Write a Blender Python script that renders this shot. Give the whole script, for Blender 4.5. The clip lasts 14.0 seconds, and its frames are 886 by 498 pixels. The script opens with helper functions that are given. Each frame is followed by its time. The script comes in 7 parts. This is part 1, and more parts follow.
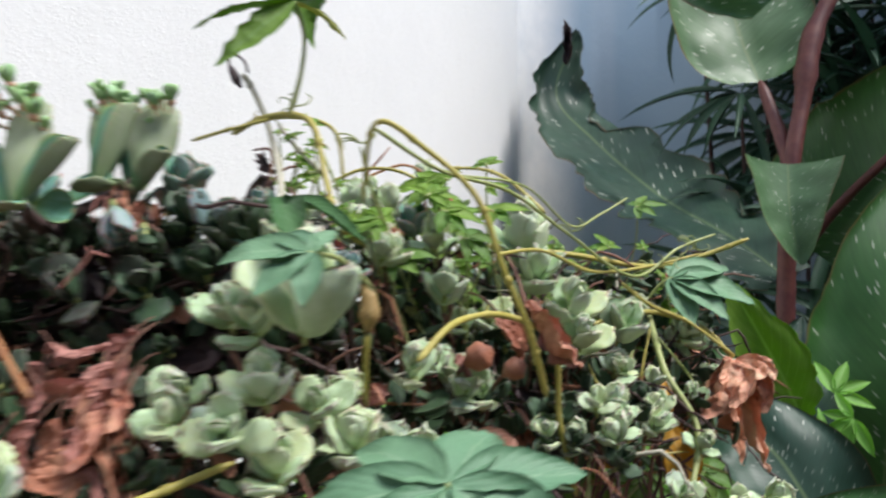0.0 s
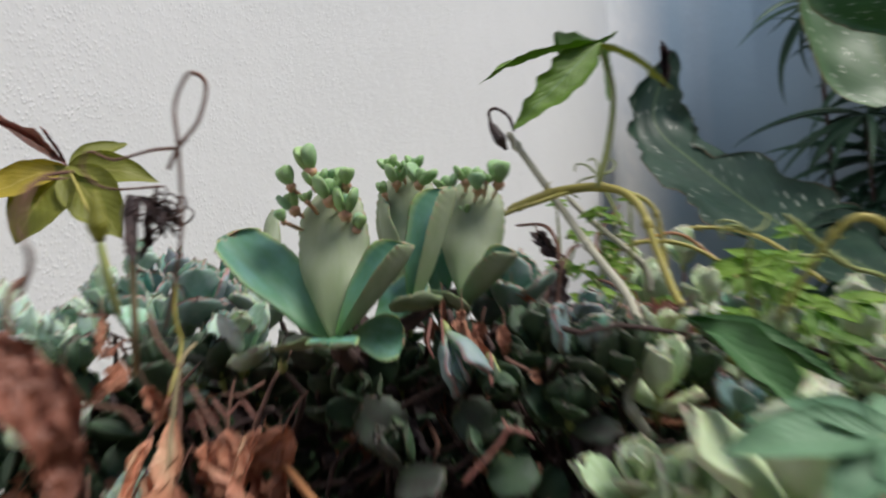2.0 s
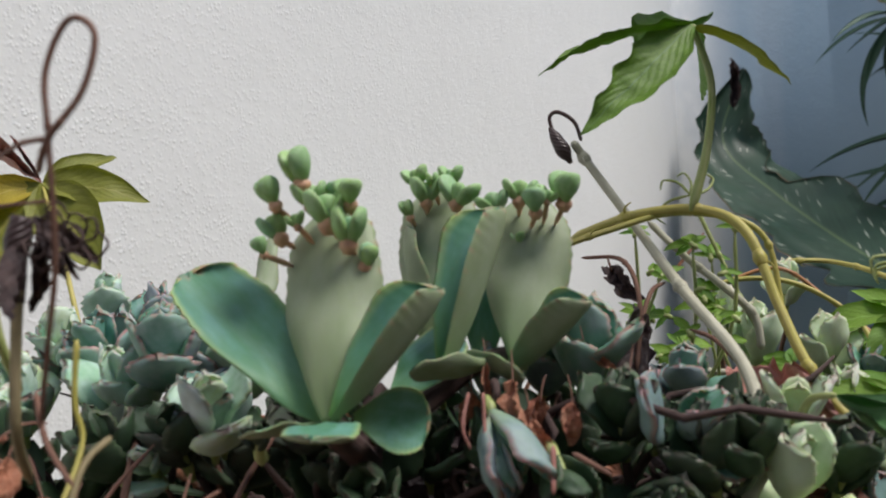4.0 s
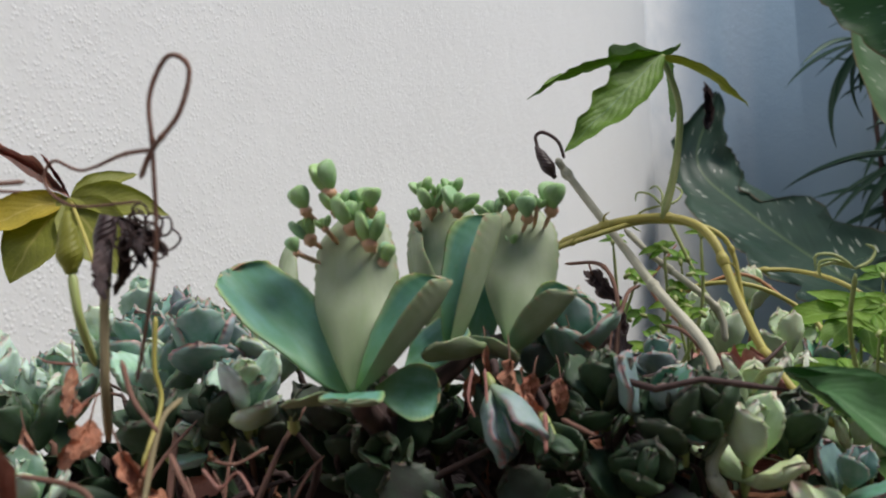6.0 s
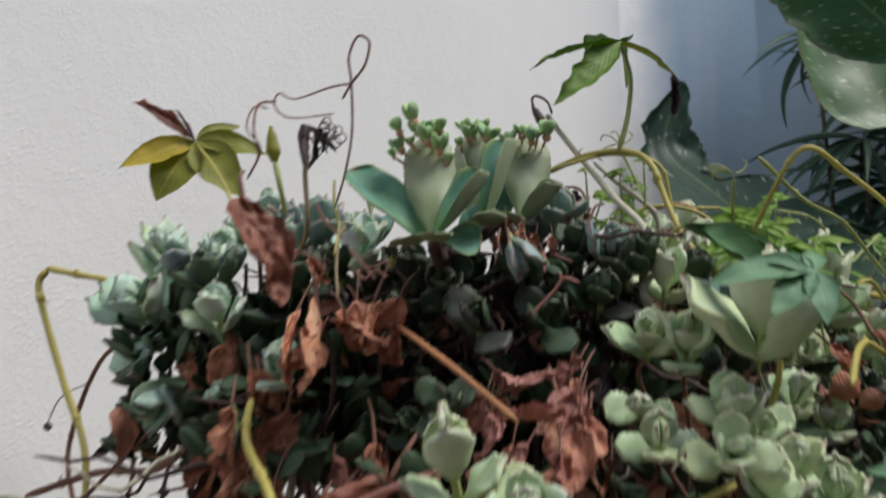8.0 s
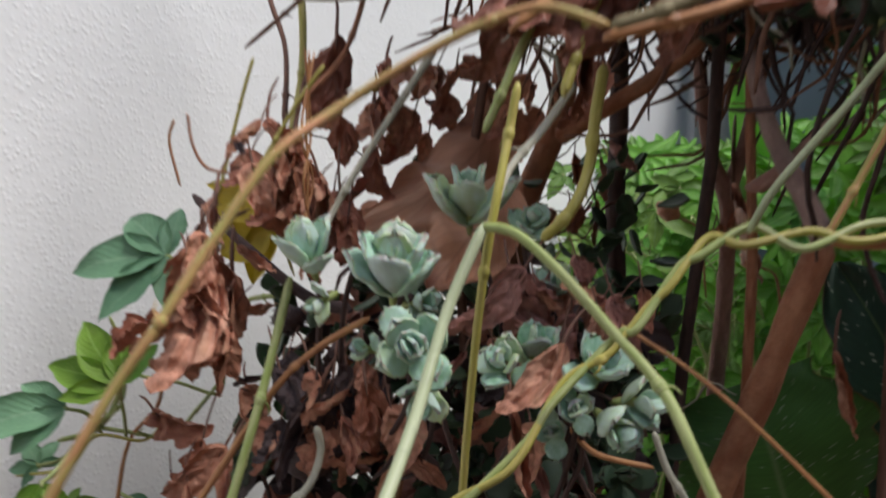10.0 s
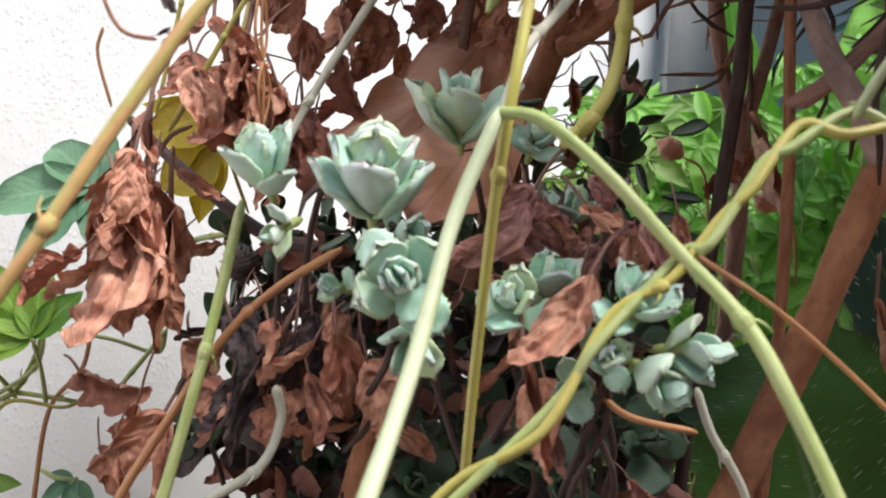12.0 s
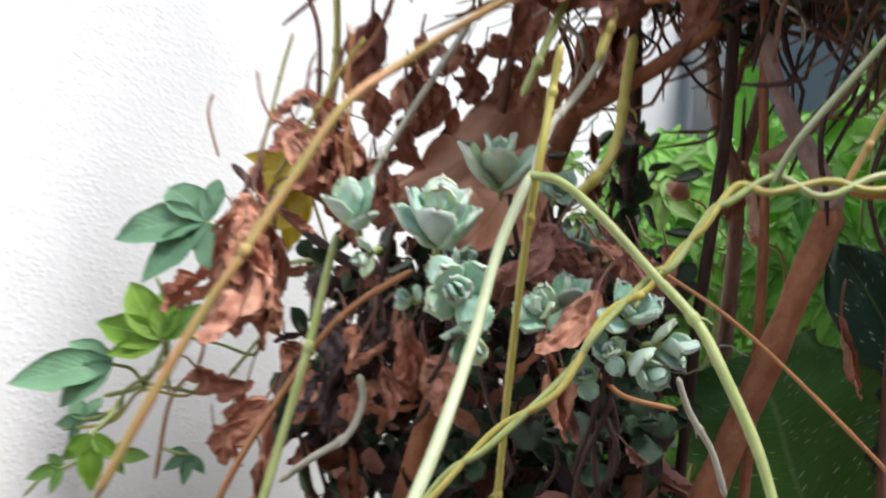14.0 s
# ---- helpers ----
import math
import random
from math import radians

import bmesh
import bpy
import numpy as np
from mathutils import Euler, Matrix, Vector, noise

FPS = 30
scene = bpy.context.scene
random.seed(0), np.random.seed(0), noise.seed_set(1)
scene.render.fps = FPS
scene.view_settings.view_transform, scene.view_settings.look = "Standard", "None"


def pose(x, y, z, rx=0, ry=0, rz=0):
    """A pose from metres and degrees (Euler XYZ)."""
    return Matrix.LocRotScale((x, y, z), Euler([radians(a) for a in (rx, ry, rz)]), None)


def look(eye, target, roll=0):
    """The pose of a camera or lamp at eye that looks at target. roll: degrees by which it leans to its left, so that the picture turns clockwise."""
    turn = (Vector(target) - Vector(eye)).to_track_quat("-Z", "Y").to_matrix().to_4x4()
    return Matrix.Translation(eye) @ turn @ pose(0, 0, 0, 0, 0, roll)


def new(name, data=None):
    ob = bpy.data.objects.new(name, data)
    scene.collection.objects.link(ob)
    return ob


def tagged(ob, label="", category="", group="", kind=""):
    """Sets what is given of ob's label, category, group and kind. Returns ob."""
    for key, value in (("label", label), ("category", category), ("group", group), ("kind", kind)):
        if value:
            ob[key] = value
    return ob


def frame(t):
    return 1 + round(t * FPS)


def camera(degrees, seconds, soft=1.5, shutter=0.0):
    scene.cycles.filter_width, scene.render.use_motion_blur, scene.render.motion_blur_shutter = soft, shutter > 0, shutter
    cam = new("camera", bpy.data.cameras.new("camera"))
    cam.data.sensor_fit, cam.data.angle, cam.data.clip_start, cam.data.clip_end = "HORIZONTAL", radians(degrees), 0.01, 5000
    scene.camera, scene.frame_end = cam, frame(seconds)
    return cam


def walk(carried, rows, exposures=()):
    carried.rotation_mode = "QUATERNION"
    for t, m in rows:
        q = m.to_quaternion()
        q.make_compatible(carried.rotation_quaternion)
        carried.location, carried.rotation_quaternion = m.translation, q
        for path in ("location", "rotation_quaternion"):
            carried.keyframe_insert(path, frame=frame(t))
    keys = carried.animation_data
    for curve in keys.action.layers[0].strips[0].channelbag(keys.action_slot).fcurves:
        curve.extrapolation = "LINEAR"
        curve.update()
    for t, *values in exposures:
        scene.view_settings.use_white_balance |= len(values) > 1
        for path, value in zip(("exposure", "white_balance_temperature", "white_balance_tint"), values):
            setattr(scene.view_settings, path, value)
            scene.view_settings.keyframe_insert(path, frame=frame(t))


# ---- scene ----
cam = camera(50.0, 14.0, soft=2.0, shutter=0.6)
cam.data.dof.use_dof, cam.data.dof.focus_distance, cam.data.dof.aperture_fstop = True, 0.5, 24.0
# seconds, eye, target, roll
PATH = [
    (0.0, [0.117, 0.095, 1.0759], [-0.0499, 2.082, 1.2294], -0.5),
    (0.5, [0.0512, -0.019, 1.0639], [-0.0991, 1.969, 1.2113], -0.8),
    (1.0, [-0.0163, -0.144, 1.042], [-0.0862, 1.849, 1.1925], -2.0),
    (1.5, [-0.0423, -0.036, 1.0916], [-0.131, 1.957, 1.2303], -1.9),
    (2.0, [-0.0614, 0.208, 1.1355], [-0.2674, 2.188, 1.3268], -1.7),
    (2.5, [-0.0666, 0.321, 1.1522], [-0.3906, 2.282, 1.3764], -1.0),
    (5.0, [-0.0741, 0.294, 1.1457], [-0.3807, 2.253, 1.4069], -0.8),
    (5.5, [-0.0794, 0.28, 1.141], [-0.322, 2.246, 1.4163], -1.2),
    (6.0, [-0.0706, 0.269, 1.1375], [-0.346, 2.228, 1.4328], -1.3),
    (6.5, [-0.0668, 0.249, 1.1332], [-0.3532, 2.204, 1.4473], -1.1),
    (7.0, [-0.0691, 0.219, 1.1284], [-0.328, 2.175, 1.4498], -1.0),
    (9.3, [-0.1548, -0.076, 0.9402], [-0.3634, 1.914, 0.936], -1.2),
    (9.5, [-0.1927, -0.03, 0.9255], [-0.3896, 1.959, 0.8524], -0.3),
    (10.0, [-0.2324, 0.09, 0.8829], [-0.4472, 2.073, 0.7447], 1.1),
    (10.5, [-0.231, 0.152, 0.8567], [-0.4495, 2.134, 0.6908], 1.1),
    (11.0, [-0.2405, 0.169, 0.8493], [-0.4058, 2.154, 0.6681], 1.1),
    (11.5, [-0.2493, 0.176, 0.8528], [-0.3871, 2.163, 0.6639], 1.2),
    (12.0, [-0.2521, 0.171, 0.856], [-0.3801, 2.157, 0.6625], 1.3),
    (12.5, [-0.25, 0.167, 0.8579], [-0.3823, 2.152, 0.6596], 1.4),
    (13.0, [-0.25, 0.164, 0.8569], [-0.381, 2.151, 0.6645], 1.4),
    (13.5, [-0.2501, 0.143, 0.8559], [-0.3785, 2.131, 0.6724], 1.5),
    (14.0, [-0.2506, 0.057, 0.8629], [-0.448, 2.043, 0.7317], 1.6),
]
EXPOSURES = [(0.0, 0.26, 6400, 11), (1.0, 0.03, 6450, 11), (2.0, -0.32, 6600, 10), (5.0, -0.32, 6600, 10), (7.0, -0.36, 6600, 10), (9.3, -0.46, 6450, 12), (9.6, -0.43, 6400, 12), (10.1, -0.06, 6350, 12), (10.6, 0.42, 6400, 12), (11.1, 0.70, 6400, 12), (13.4, 0.72, 6400, 12), (14.0, 0.60, 6250, 11)]
walk(cam, [(t, look(e, g, r)) for t, e, g, r in PATH], EXPOSURES)

# ---- daylight ----
SUN_AZ, SUN_EL = radians(107), radians(60)
world = bpy.data.worlds.new("sky")
scene.world = world
world.use_nodes = True
wn = world.node_tree.nodes
sky = wn.new("ShaderNodeTexSky")
sky.sky_type, sky.sun_disc = "NISHITA", False
sky.sun_elevation, sky.sun_rotation = SUN_EL, SUN_AZ
sky.dust_density = 1.5
wn["Background"].inputs["Strength"].default_value = 0.142
world.node_tree.links.new(sky.outputs[0], wn["Background"].inputs["Color"])
sun = new("sun", bpy.data.lights.new("sun", "SUN"))
sun.data.energy, sun.data.angle, sun.data.color = 4.2, radians(26), (1.0, 0.97, 0.93)
toward = Vector((math.sin(SUN_AZ) * math.cos(SUN_EL), math.cos(SUN_AZ) * math.cos(SUN_EL), math.sin(SUN_EL)))
sun.matrix_world = look(toward * 20, (0, 0, 0))

# ---- materials ----
class Mat:
    """A node material with short ways to add and join nodes."""

    def __init__(self, name, rough=0.6):
        self.m = bpy.data.materials.new(name)
        self.m.use_nodes = True
        self.t = self.m.node_tree
        self.b = self.t.nodes["Principled BSDF"]
        self.b.inputs["Roughness"].default_value = rough

    def n(self, kind, **sets):
        node = self.t.nodes.new(kind)
        for k, v in sets.items():
            node.inputs[k].default_value = v
        return node

    def j(self, a, b):
        self.t.links.new(a, b)

    def math(self, op, a, b=0.0, c=None):
        node = self.n("ShaderNodeMath")
        node.operation = op
        for i, v in enumerate((a, b) if c is None else (a, b, c)):
            if isinstance(v, (int, float)):
                node.inputs[i].default_value = v
            else:
                self.j(v, node.inputs[i])
        return node.outputs[0]

    def ramp(self, fac, stops):
        node = self.n("ShaderNodeValToRGB")
        el = node.color_ramp.elements
        while len(el) < len(stops):
            el.new(0.5)
        for e, (p, c) in zip(el, stops):
            e.position, e.color = p, (c, c, c, 1) if isinstance(c, float) else (*c, 1)
        self.j(fac, node.inputs[0])
        return node.outputs[0]

    def noise(self, scale, detail=4.0, space="Object", stretch=None, rough=0.55):
        co = self.n("ShaderNodeTexCoord").outputs[space]
        if stretch:
            mp = self.n("ShaderNodeMapping")
            mp.inputs["Scale"].default_value = stretch
            self.j(co, mp.inputs[0])
            co = mp.outputs[0]
        tex = self.n("ShaderNodeTexNoise", Scale=scale, Detail=detail, Roughness=rough)
        self.j(co, tex.inputs["Vector"])
        return tex.outputs["Fac"]

    def mix(self, fac, a, b, kind="MIX"):
        node = self.n("ShaderNodeMix")
        node.data_type, node.blend_type = "RGBA", kind
        for i, v in ((0, fac), (6, a), (7, b)):
            if isinstance(v, (int, float)):
                node.inputs[i].default_value = v
            elif isinstance(v, tuple):
                node.inputs[i].default_value = (*v, 1)
            else:
                self.j(v, node.inputs[i])
        return node.outputs[2]

    def color(self, out):
        self.j(out, self.b.inputs["Base Color"])
        return self

    def bump(self, height, strength=0.3, dist=0.002):
        node = self.n("ShaderNodeBump", Strength=strength, Distance=dist)
        self.j(height, node.inputs["Height"])
        self.j(node.outputs[0], self.b.inputs["Normal"])
        return self

    def random(self):
        return self.n("ShaderNodeObjectInfo").outputs["Random"]

    def uv(self):
        sep = self.n("ShaderNodeSeparateXYZ")
        self.j(self.n("ShaderNodeTexCoord").outputs["UV"], sep.inputs[0])
        return sep.outputs[0], sep.outputs[1]

    def thin(self, amount, color=None):
        """Lets some light through a thin leaf."""
        tr = self.n("ShaderNodeBsdfTranslucent")
        src = self.b.inputs["Base Color"]
        if src.is_linked:
            g = self.mix(1.0, src.links[0].from_socket, color or (1.6, 1.7, 0.8), "MULTIPLY")
            self.j(g, tr.inputs[0])
        ms = self.n("ShaderNodeMixShader", Fac=amount)
        self.j(self.b.outputs[0], ms.inputs[1])
        self.j(tr.outputs[0], ms.inputs[2])
        self.j(ms.outputs[0], self.t.nodes["Material Output"].inputs[0])
        return self


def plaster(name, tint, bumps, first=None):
    """Rough plaster; first is the colour at the near end, which fades along the u coordinate into tint, the painted-in
    shade.
    """
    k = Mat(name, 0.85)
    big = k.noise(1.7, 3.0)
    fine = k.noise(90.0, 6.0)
    tone = k.ramp(big, [(0.3, tuple(c * 0.94 for c in tint)), (0.7, tint)])
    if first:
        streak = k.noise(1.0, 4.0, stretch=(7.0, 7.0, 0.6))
        tone = k.mix(k.ramp(streak, [(0.45, 0.0), (0.75, 0.5)]), tone, tuple(c * 0.5 + 0.38 for c in tint))
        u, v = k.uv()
        tone = k.mix(k.ramp(u, [(0.30, 0.0), (0.80, 1.0)]), first, tone)
    k.color(k.mix(k.ramp(k.noise(14.0, 5.0), [(0.25, 0.25), (0.6, 0.0)]), tone, tuple(c * 0.9 for c in tint)))
    co = k.n("ShaderNodeTexCoord").outputs["Object"]
    vor = k.n("ShaderNodeTexVoronoi", Scale=bumps, Randomness=1.0)
    k.j(co, vor.inputs["Vector"])
    blobs = k.ramp(vor.outputs["Distance"], [(0.0, 1.0), (0.5, 0.0)])
    sparse = k.ramp(k.noise(30.0, 3.0), [(0.30, 0.25), (0.70, 1.0)])
    h = k.math("ADD", k.math("MULTIPLY", blobs, sparse), k.math("MULTIPLY", fine, 0.9))
    k.bump(k.math("ADD", h, k.math("MULTIPLY", k.noise(22.0, 2.0), 1.6)), 0.36, 0.0015)
    return k.m


def succulent(name, stops, rim, pale, teeth=(0.42, 0.19, 0.19), fresh=(0.34, 0.46, 0.20), rim_in=0.42, rim_amount=0.38):
    """A waxy leaf: bloom over green, a coloured rim by the leaf's own width coordinate."""
    k = Mat(name, 0.42)
    u, v = k.uv()
    base = k.ramp(k.random(), stops)
    base.node.color_ramp.interpolation = "LINEAR"
    bloom = k.ramp(k.noise(4.0, 5.0), [(0.35, 0.0), (0.70, 0.65)])
    c = k.mix(bloom, base, pale)
    c = k.mix(k.ramp(k.noise(26.0, 3.0), [(0.62, 0.0), (0.8, 0.25)]), c, (0.24, 0.26, 0.16))
    c = k.mix(k.ramp(u, [(0.0, 0.55), (0.45, 0.0)]), c, fresh)
    edge = k.math("ABSOLUTE", k.math("SUBTRACT", v, 0.5))
    tipm = k.ramp(u, [(0.35, 0.15), (0.9, 1.0)])
    rimf = k.math("MULTIPLY", k.ramp(edge, [(rim_in, 0.0), (0.49, rim_amount)]), tipm)
    c = k.mix(rimf, c, rim)
    tooth = k.math("SINE", k.math("MULTIPLY", u, 52.0))
    dots = k.math("MULTIPLY", k.ramp(edge, [(0.45, 0.0), (0.49, 0.6)]), k.ramp(tooth, [(0.55, 0.0), (0.95, 1.0)]))
    c = k.mix(k.math("MULTIPLY", dots, tipm), c, teeth)
    tip = k.math("MULTIPLY", k.ramp(u, [(0.955, 0.0), (1.0, 0.8)]), k.ramp(k.noise(9.0, 2.0), [(0.42, 0.0), (0.6, 1.0)]))
    c = k.mix(tip, c, teeth)
    k.color(c)
    k.b.inputs["Subsurface Weight"].default_value = 0.2
    k.b.inputs["Subsurface Radius"].default_value = (0.004, 0.006, 0.002)
    k.j(k.ramp(k.noise(5.0, 3.0), [(0.3, 0.46), (0.7, 0.72)]), k.b.inputs["Roughness"])
    k.bump(k.noise(20.0, 4.0), 0.12, 0.0006)
    return k.m


def herb(name, stops, vein, through_light=0.3, rough=0.55):
    """A thin leaf with a pale midrib and feathered side veins."""
    k = Mat(name, rough)
    u, v = k.uv()
    base = k.ramp(k.random(), stops)
    c = k.mix(k.ramp(k.noise(55.0, 4.0), [(0.35, 0.0), (0.8, 0.5)]), base, tuple(x * 0.55 for x in stops[0][1]))
    off = k.math("ABSOLUTE", k.math("SUBTRACT", v, 0.5))
    mid = k.ramp(off, [(0.0, 0.9), (0.035, 0.0)])
    wave = k.math("SINE", k.math("MULTIPLY", k.math("SUBTRACT", u, k.math("MULTIPLY", off, 0.7)), 62.0))
    side = k.ramp(wave, [(0.93, 0.0), (1.0, 0.35)])
    c = k.mix(k.math("MAXIMUM", mid, side), c, vein)
    k.color(c)
    k.bump(k.math("ADD", k.math("MULTIPLY", wave, -0.4), k.noise(120.0, 4.0)), 0.25, 0.0009)
    return k.thin(through_light).m


def broad_leaf(name, dark, light, flecks):
    """A large leaf with parallel side veins, pale flecks along them, and a lighter midrib."""
    k = Mat(name, 0.38)
    u, v = k.uv()
    off = k.math("ABSOLUTE", k.math("SUBTRACT", v, 0.5))
    run = k.math("SUBTRACT", u, k.math("MULTIPLY", off, 0.42))
    comb = k.n("ShaderNodeCombineXYZ")
    k.j(k.math("MULTIPLY", run, 70.0), comb.inputs[0])
    k.j(k.math("MULTIPLY", v, 6.0), comb.inputs[1])
    tex = k.n("ShaderNodeTexNoise", Scale=1.0, Detail=3.0)
    k.j(comb.outputs[0], tex.inputs["Vector"])
    base = k.mix(k.ramp(k.noise(7.0, 4.0), [(0.3, 0.0), (0.7, 1.0)]), dark, light)
    c = k.mix(k.ramp(tex.outputs["Fac"], [(0.35, 0.0), (0.7, 0.45)]), base, tuple(x * 0.6 for x in dark))
    fl = k.n("ShaderNodeCombineXYZ")
    k.j(k.math("MULTIPLY", run, 66.0), fl.inputs[0])
    k.j(k.math("MULTIPLY", v, 9.0), fl.inputs[1])
    k.j(k.random(), fl.inputs[2])
    vor = k.n("ShaderNodeTexVoronoi", Scale=1.0)
    k.j(fl.outputs[0], vor.inputs["Vector"])
    patch = k.math("MULTIPLY", k.ramp(k.noise(9.0, 3.0), [(0.36, 0.15), (0.56, 1.0)]), k.ramp(vor.outputs["Color"], [(0.36, 0.0), (0.44, 1.0)]))
    spot = k.math("MULTIPLY", k.ramp(vor.outputs["Distance"], [(0.13, 1.0), (0.24, 0.0)]), patch)
    c = k.mix(k.math("MULTIPLY", spot, flecks), c, (0.72, 0.76, 0.66))
    c = k.mix(k.ramp(off, [(0.0, 0.7), (0.022, 0.0)]), c, (0.16, 0.24, 0.1))
    c = k.mix(k.ramp(k.math("ADD", off, k.math("MULTIPLY", k.noise(30.0, 4.0), 0.035)), [(0.5, 0.0), (0.522, 0.85)]), c, (0.16, 0.08, 0.035))
    k.color(c)
    k.j(k.ramp(k.noise(20.0, 4.0), [(0.3, 0.38), (0.75, 0.65)]), k.b.inputs["Roughness"])
    k.bump(k.math("SINE", k.math("MULTIPLY", run, 220.0)), 0.03, 0.0008)
    return k.thin(0.12).m


def dry(name, stops, rough=0.62):
    """Withered leaf or husk: brown, blotched, with fine wrinkles."""
    k = Mat(name, rough)
    u, v = k.uv()
    base = k.ramp(k.random(), stops)
    c = k.mix(k.ramp(k.noise(5.0, 6.0), [(0.42, 0.0), (0.70, 0.65)]), base, tuple(x * 0.42 for x in stops[0][1]))
    c = k.mix(k.ramp(k.noise(3.0, 4.0), [(0.52, 0.0), (0.72, 0.6)]), c, tuple(min(0.7, x * 1.45 + 0.03) for x in stops[-1][1]))
    c = k.mix(k.ramp(k.noise(38.0, 3.0), [(0.66, 0.0), (0.74, 0.6)]), c, tuple(x * 0.3 for x in stops[0][1]))
    off = k.math("ABSOLUTE", k.math("SUBTRACT", v, 0.5))
    wave = k.math("SINE", k.math("MULTIPLY", k.math("SUBTRACT", u, k.math("MULTIPLY", off, 0.8)), 55.0))
    vein = k.math("MAXIMUM", k.ramp(off, [(0.0, 0.5), (0.03, 0.0)]), k.ramp(wave, [(0.9, 0.0), (1.0, 0.3)]))
    c = k.mix(vein, c, tuple(x * 0.55 for x in stops[0][1]))
    k.color(c)
    wrinkle = k.math("ABSOLUTE", k.math("SUBTRACT", k.noise(7.0, 5.0, stretch=(1.6, 0.7, 1.0)), 0.5))
    k.bump(k.math("ADD", k.math("MULTIPLY", wave, 0.15), k.math("ADD", k.math("MULTIPLY", k.noise(40.0, 3.0), 0.5), k.math("MULTIPLY", wrinkle, 4.0))), 0.55, 0.0013)
    k.j(k.ramp(k.noise(6.0, 3.0), [(0.3, 0.38), (0.7, 0.62)]), k.b.inputs["Roughness"])
    return k.thin(0.12, (1.5, 1.0, 0.7)).m


def stalk(name, a, b, rough=0.5, bark=0.0):
    """A stem: two colours blended in long patches, with fine lengthwise lines."""
    k = Mat(name, rough)
    u, v = k.uv()
    comb = k.n("ShaderNodeCombineXYZ")
    k.j(k.math("MULTIPLY", u, 3.0), comb.inputs[0])
    k.j(k.math("MULTIPLY", v, 4.0), comb.inputs[1])
    k.j(k.math("MULTIPLY", k.random(), 40.0), comb.inputs[2])
    tex = k.n("ShaderNodeTexNoise", Scale=1.6, Detail=5.0)
    k.j(comb.outputs[0], tex.inputs["Vector"])
    c = k.mix(k.ramp(tex.outputs["Fac"], [(0.35, 0.0), (0.65, 1.0)]), a, b)
    c = k.mix(k.ramp(k.noise(220.0, 4.0), [(0.5, 0.0), (0.85, 0.5)]), c, tuple(x * 0.5 for x in a))
    c = k.mix(k.ramp(k.noise(24.0, 5.0), [(0.48, 0.0), (0.72, 0.35 + bark * 0.4)]), c, tuple(x * (0.62 - 0.25 * bark) for x in a))
    k.color(c)
    if bark:
        crack = k.noise(1.0, 6.0, space="UV", stretch=(14.0, 9.0, 1.0))
        k.bump(k.math("ADD", crack, k.math("MULTIPLY", k.noise(130.0, 5.0), 0.7)), 0.9, 0.0022)
        return k.m
    k.bump(k.math("ADD", k.math("SINE", k.math("MULTIPLY", v, 50.0)), k.math("MULTIPLY", k.noise(300.0, 4.0), 2.0)), 0.10, 0.0005)
    return k.m


WALL_WHITE = plaster("white_plaster", (0.865, 0.865, 0.855), 230.0)
# the far wall's blue shade is put into its colour, fading in from white
WALL_SHADE = plaster("blue_shade_plaster", (0.31, 0.42, 0.52), 230.0, (0.865, 0.862, 0.845))
WALL_BLOCK = plaster("sky_block_plaster", (0.30, 0.29, 0.25), 120.0)
PINK_TEETH = (0.50, 0.30, 0.29)
SUC_TOP = succulent("succulent_green", [(0.0, (0.20, 0.40, 0.24)), (0.3, (0.29, 0.48, 0.33)), (0.6, (0.40, 0.56, 0.42)), (0.85, (0.48, 0.58, 0.26)), (1.0, (0.30, 0.44, 0.39))], (0.50, 0.60, 0.24), (0.54, 0.71, 0.65), PINK_TEETH, rim_in=0.44, rim_amount=0.6)
SUC_BACK = succulent("succulent_bloom", [(0.0, (0.33, 0.50, 0.36)), (0.4, (0.42, 0.58, 0.47)), (0.75, (0.50, 0.61, 0.38)), (1.0, (0.42, 0.48, 0.50))], (0.54, 0.64, 0.34), (0.62, 0.74, 0.72), PINK_TEETH, rim_in=0.44, rim_amount=0.5)
PALE_TOP = succulent("pale_succulent_green", [(0.0, (0.30, 0.44, 0.22)), (0.4, (0.42, 0.54, 0.32)), (0.75, (0.54, 0.60, 0.30)), (1.0, (0.38, 0.47, 0.38))], (0.58, 0.62, 0.24), (0.55, 0.70, 0.48), PINK_TEETH, rim_in=0.44, rim_amount=0.5)
PALE_BACK = succulent("pale_succulent_bloom", [(0.0, (0.42, 0.54, 0.34)), (0.4, (0.52, 0.61, 0.43)), (0.75, (0.60, 0.64, 0.38)), (1.0, (0.48, 0.50, 0.47))], (0.60, 0.66, 0.32), (0.62, 0.73, 0.57), PINK_TEETH, rim_in=0.44, rim_amount=0.4)
LILAC_TOP = succulent("lilac_succulent_green", [(0.0, (0.06, 0.24, 0.12)), (0.5, (0.10, 0.28, 0.17)), (0.8, (0.08, 0.26, 0.20)), (1.0, (0.16, 0.16, 0.20))], (0.50, 0.21, 0.20), (0.21, 0.34, 0.32), (0.50, 0.17, 0.16), rim_in=0.43, rim_amount=0.75)
LILAC_BACK = succulent("lilac_succulent_bloom", [(0.0, (0.16, 0.31, 0.19)), (0.35, (0.22, 0.26, 0.30)), (0.7, (0.15, 0.33, 0.20)), (1.0, (0.18, 0.30, 0.30))], (0.50, 0.22, 0.22), (0.35, 0.43, 0.44), (0.50, 0.17, 0.16), (0.22, 0.34, 0.12), 0.43, 0.7)
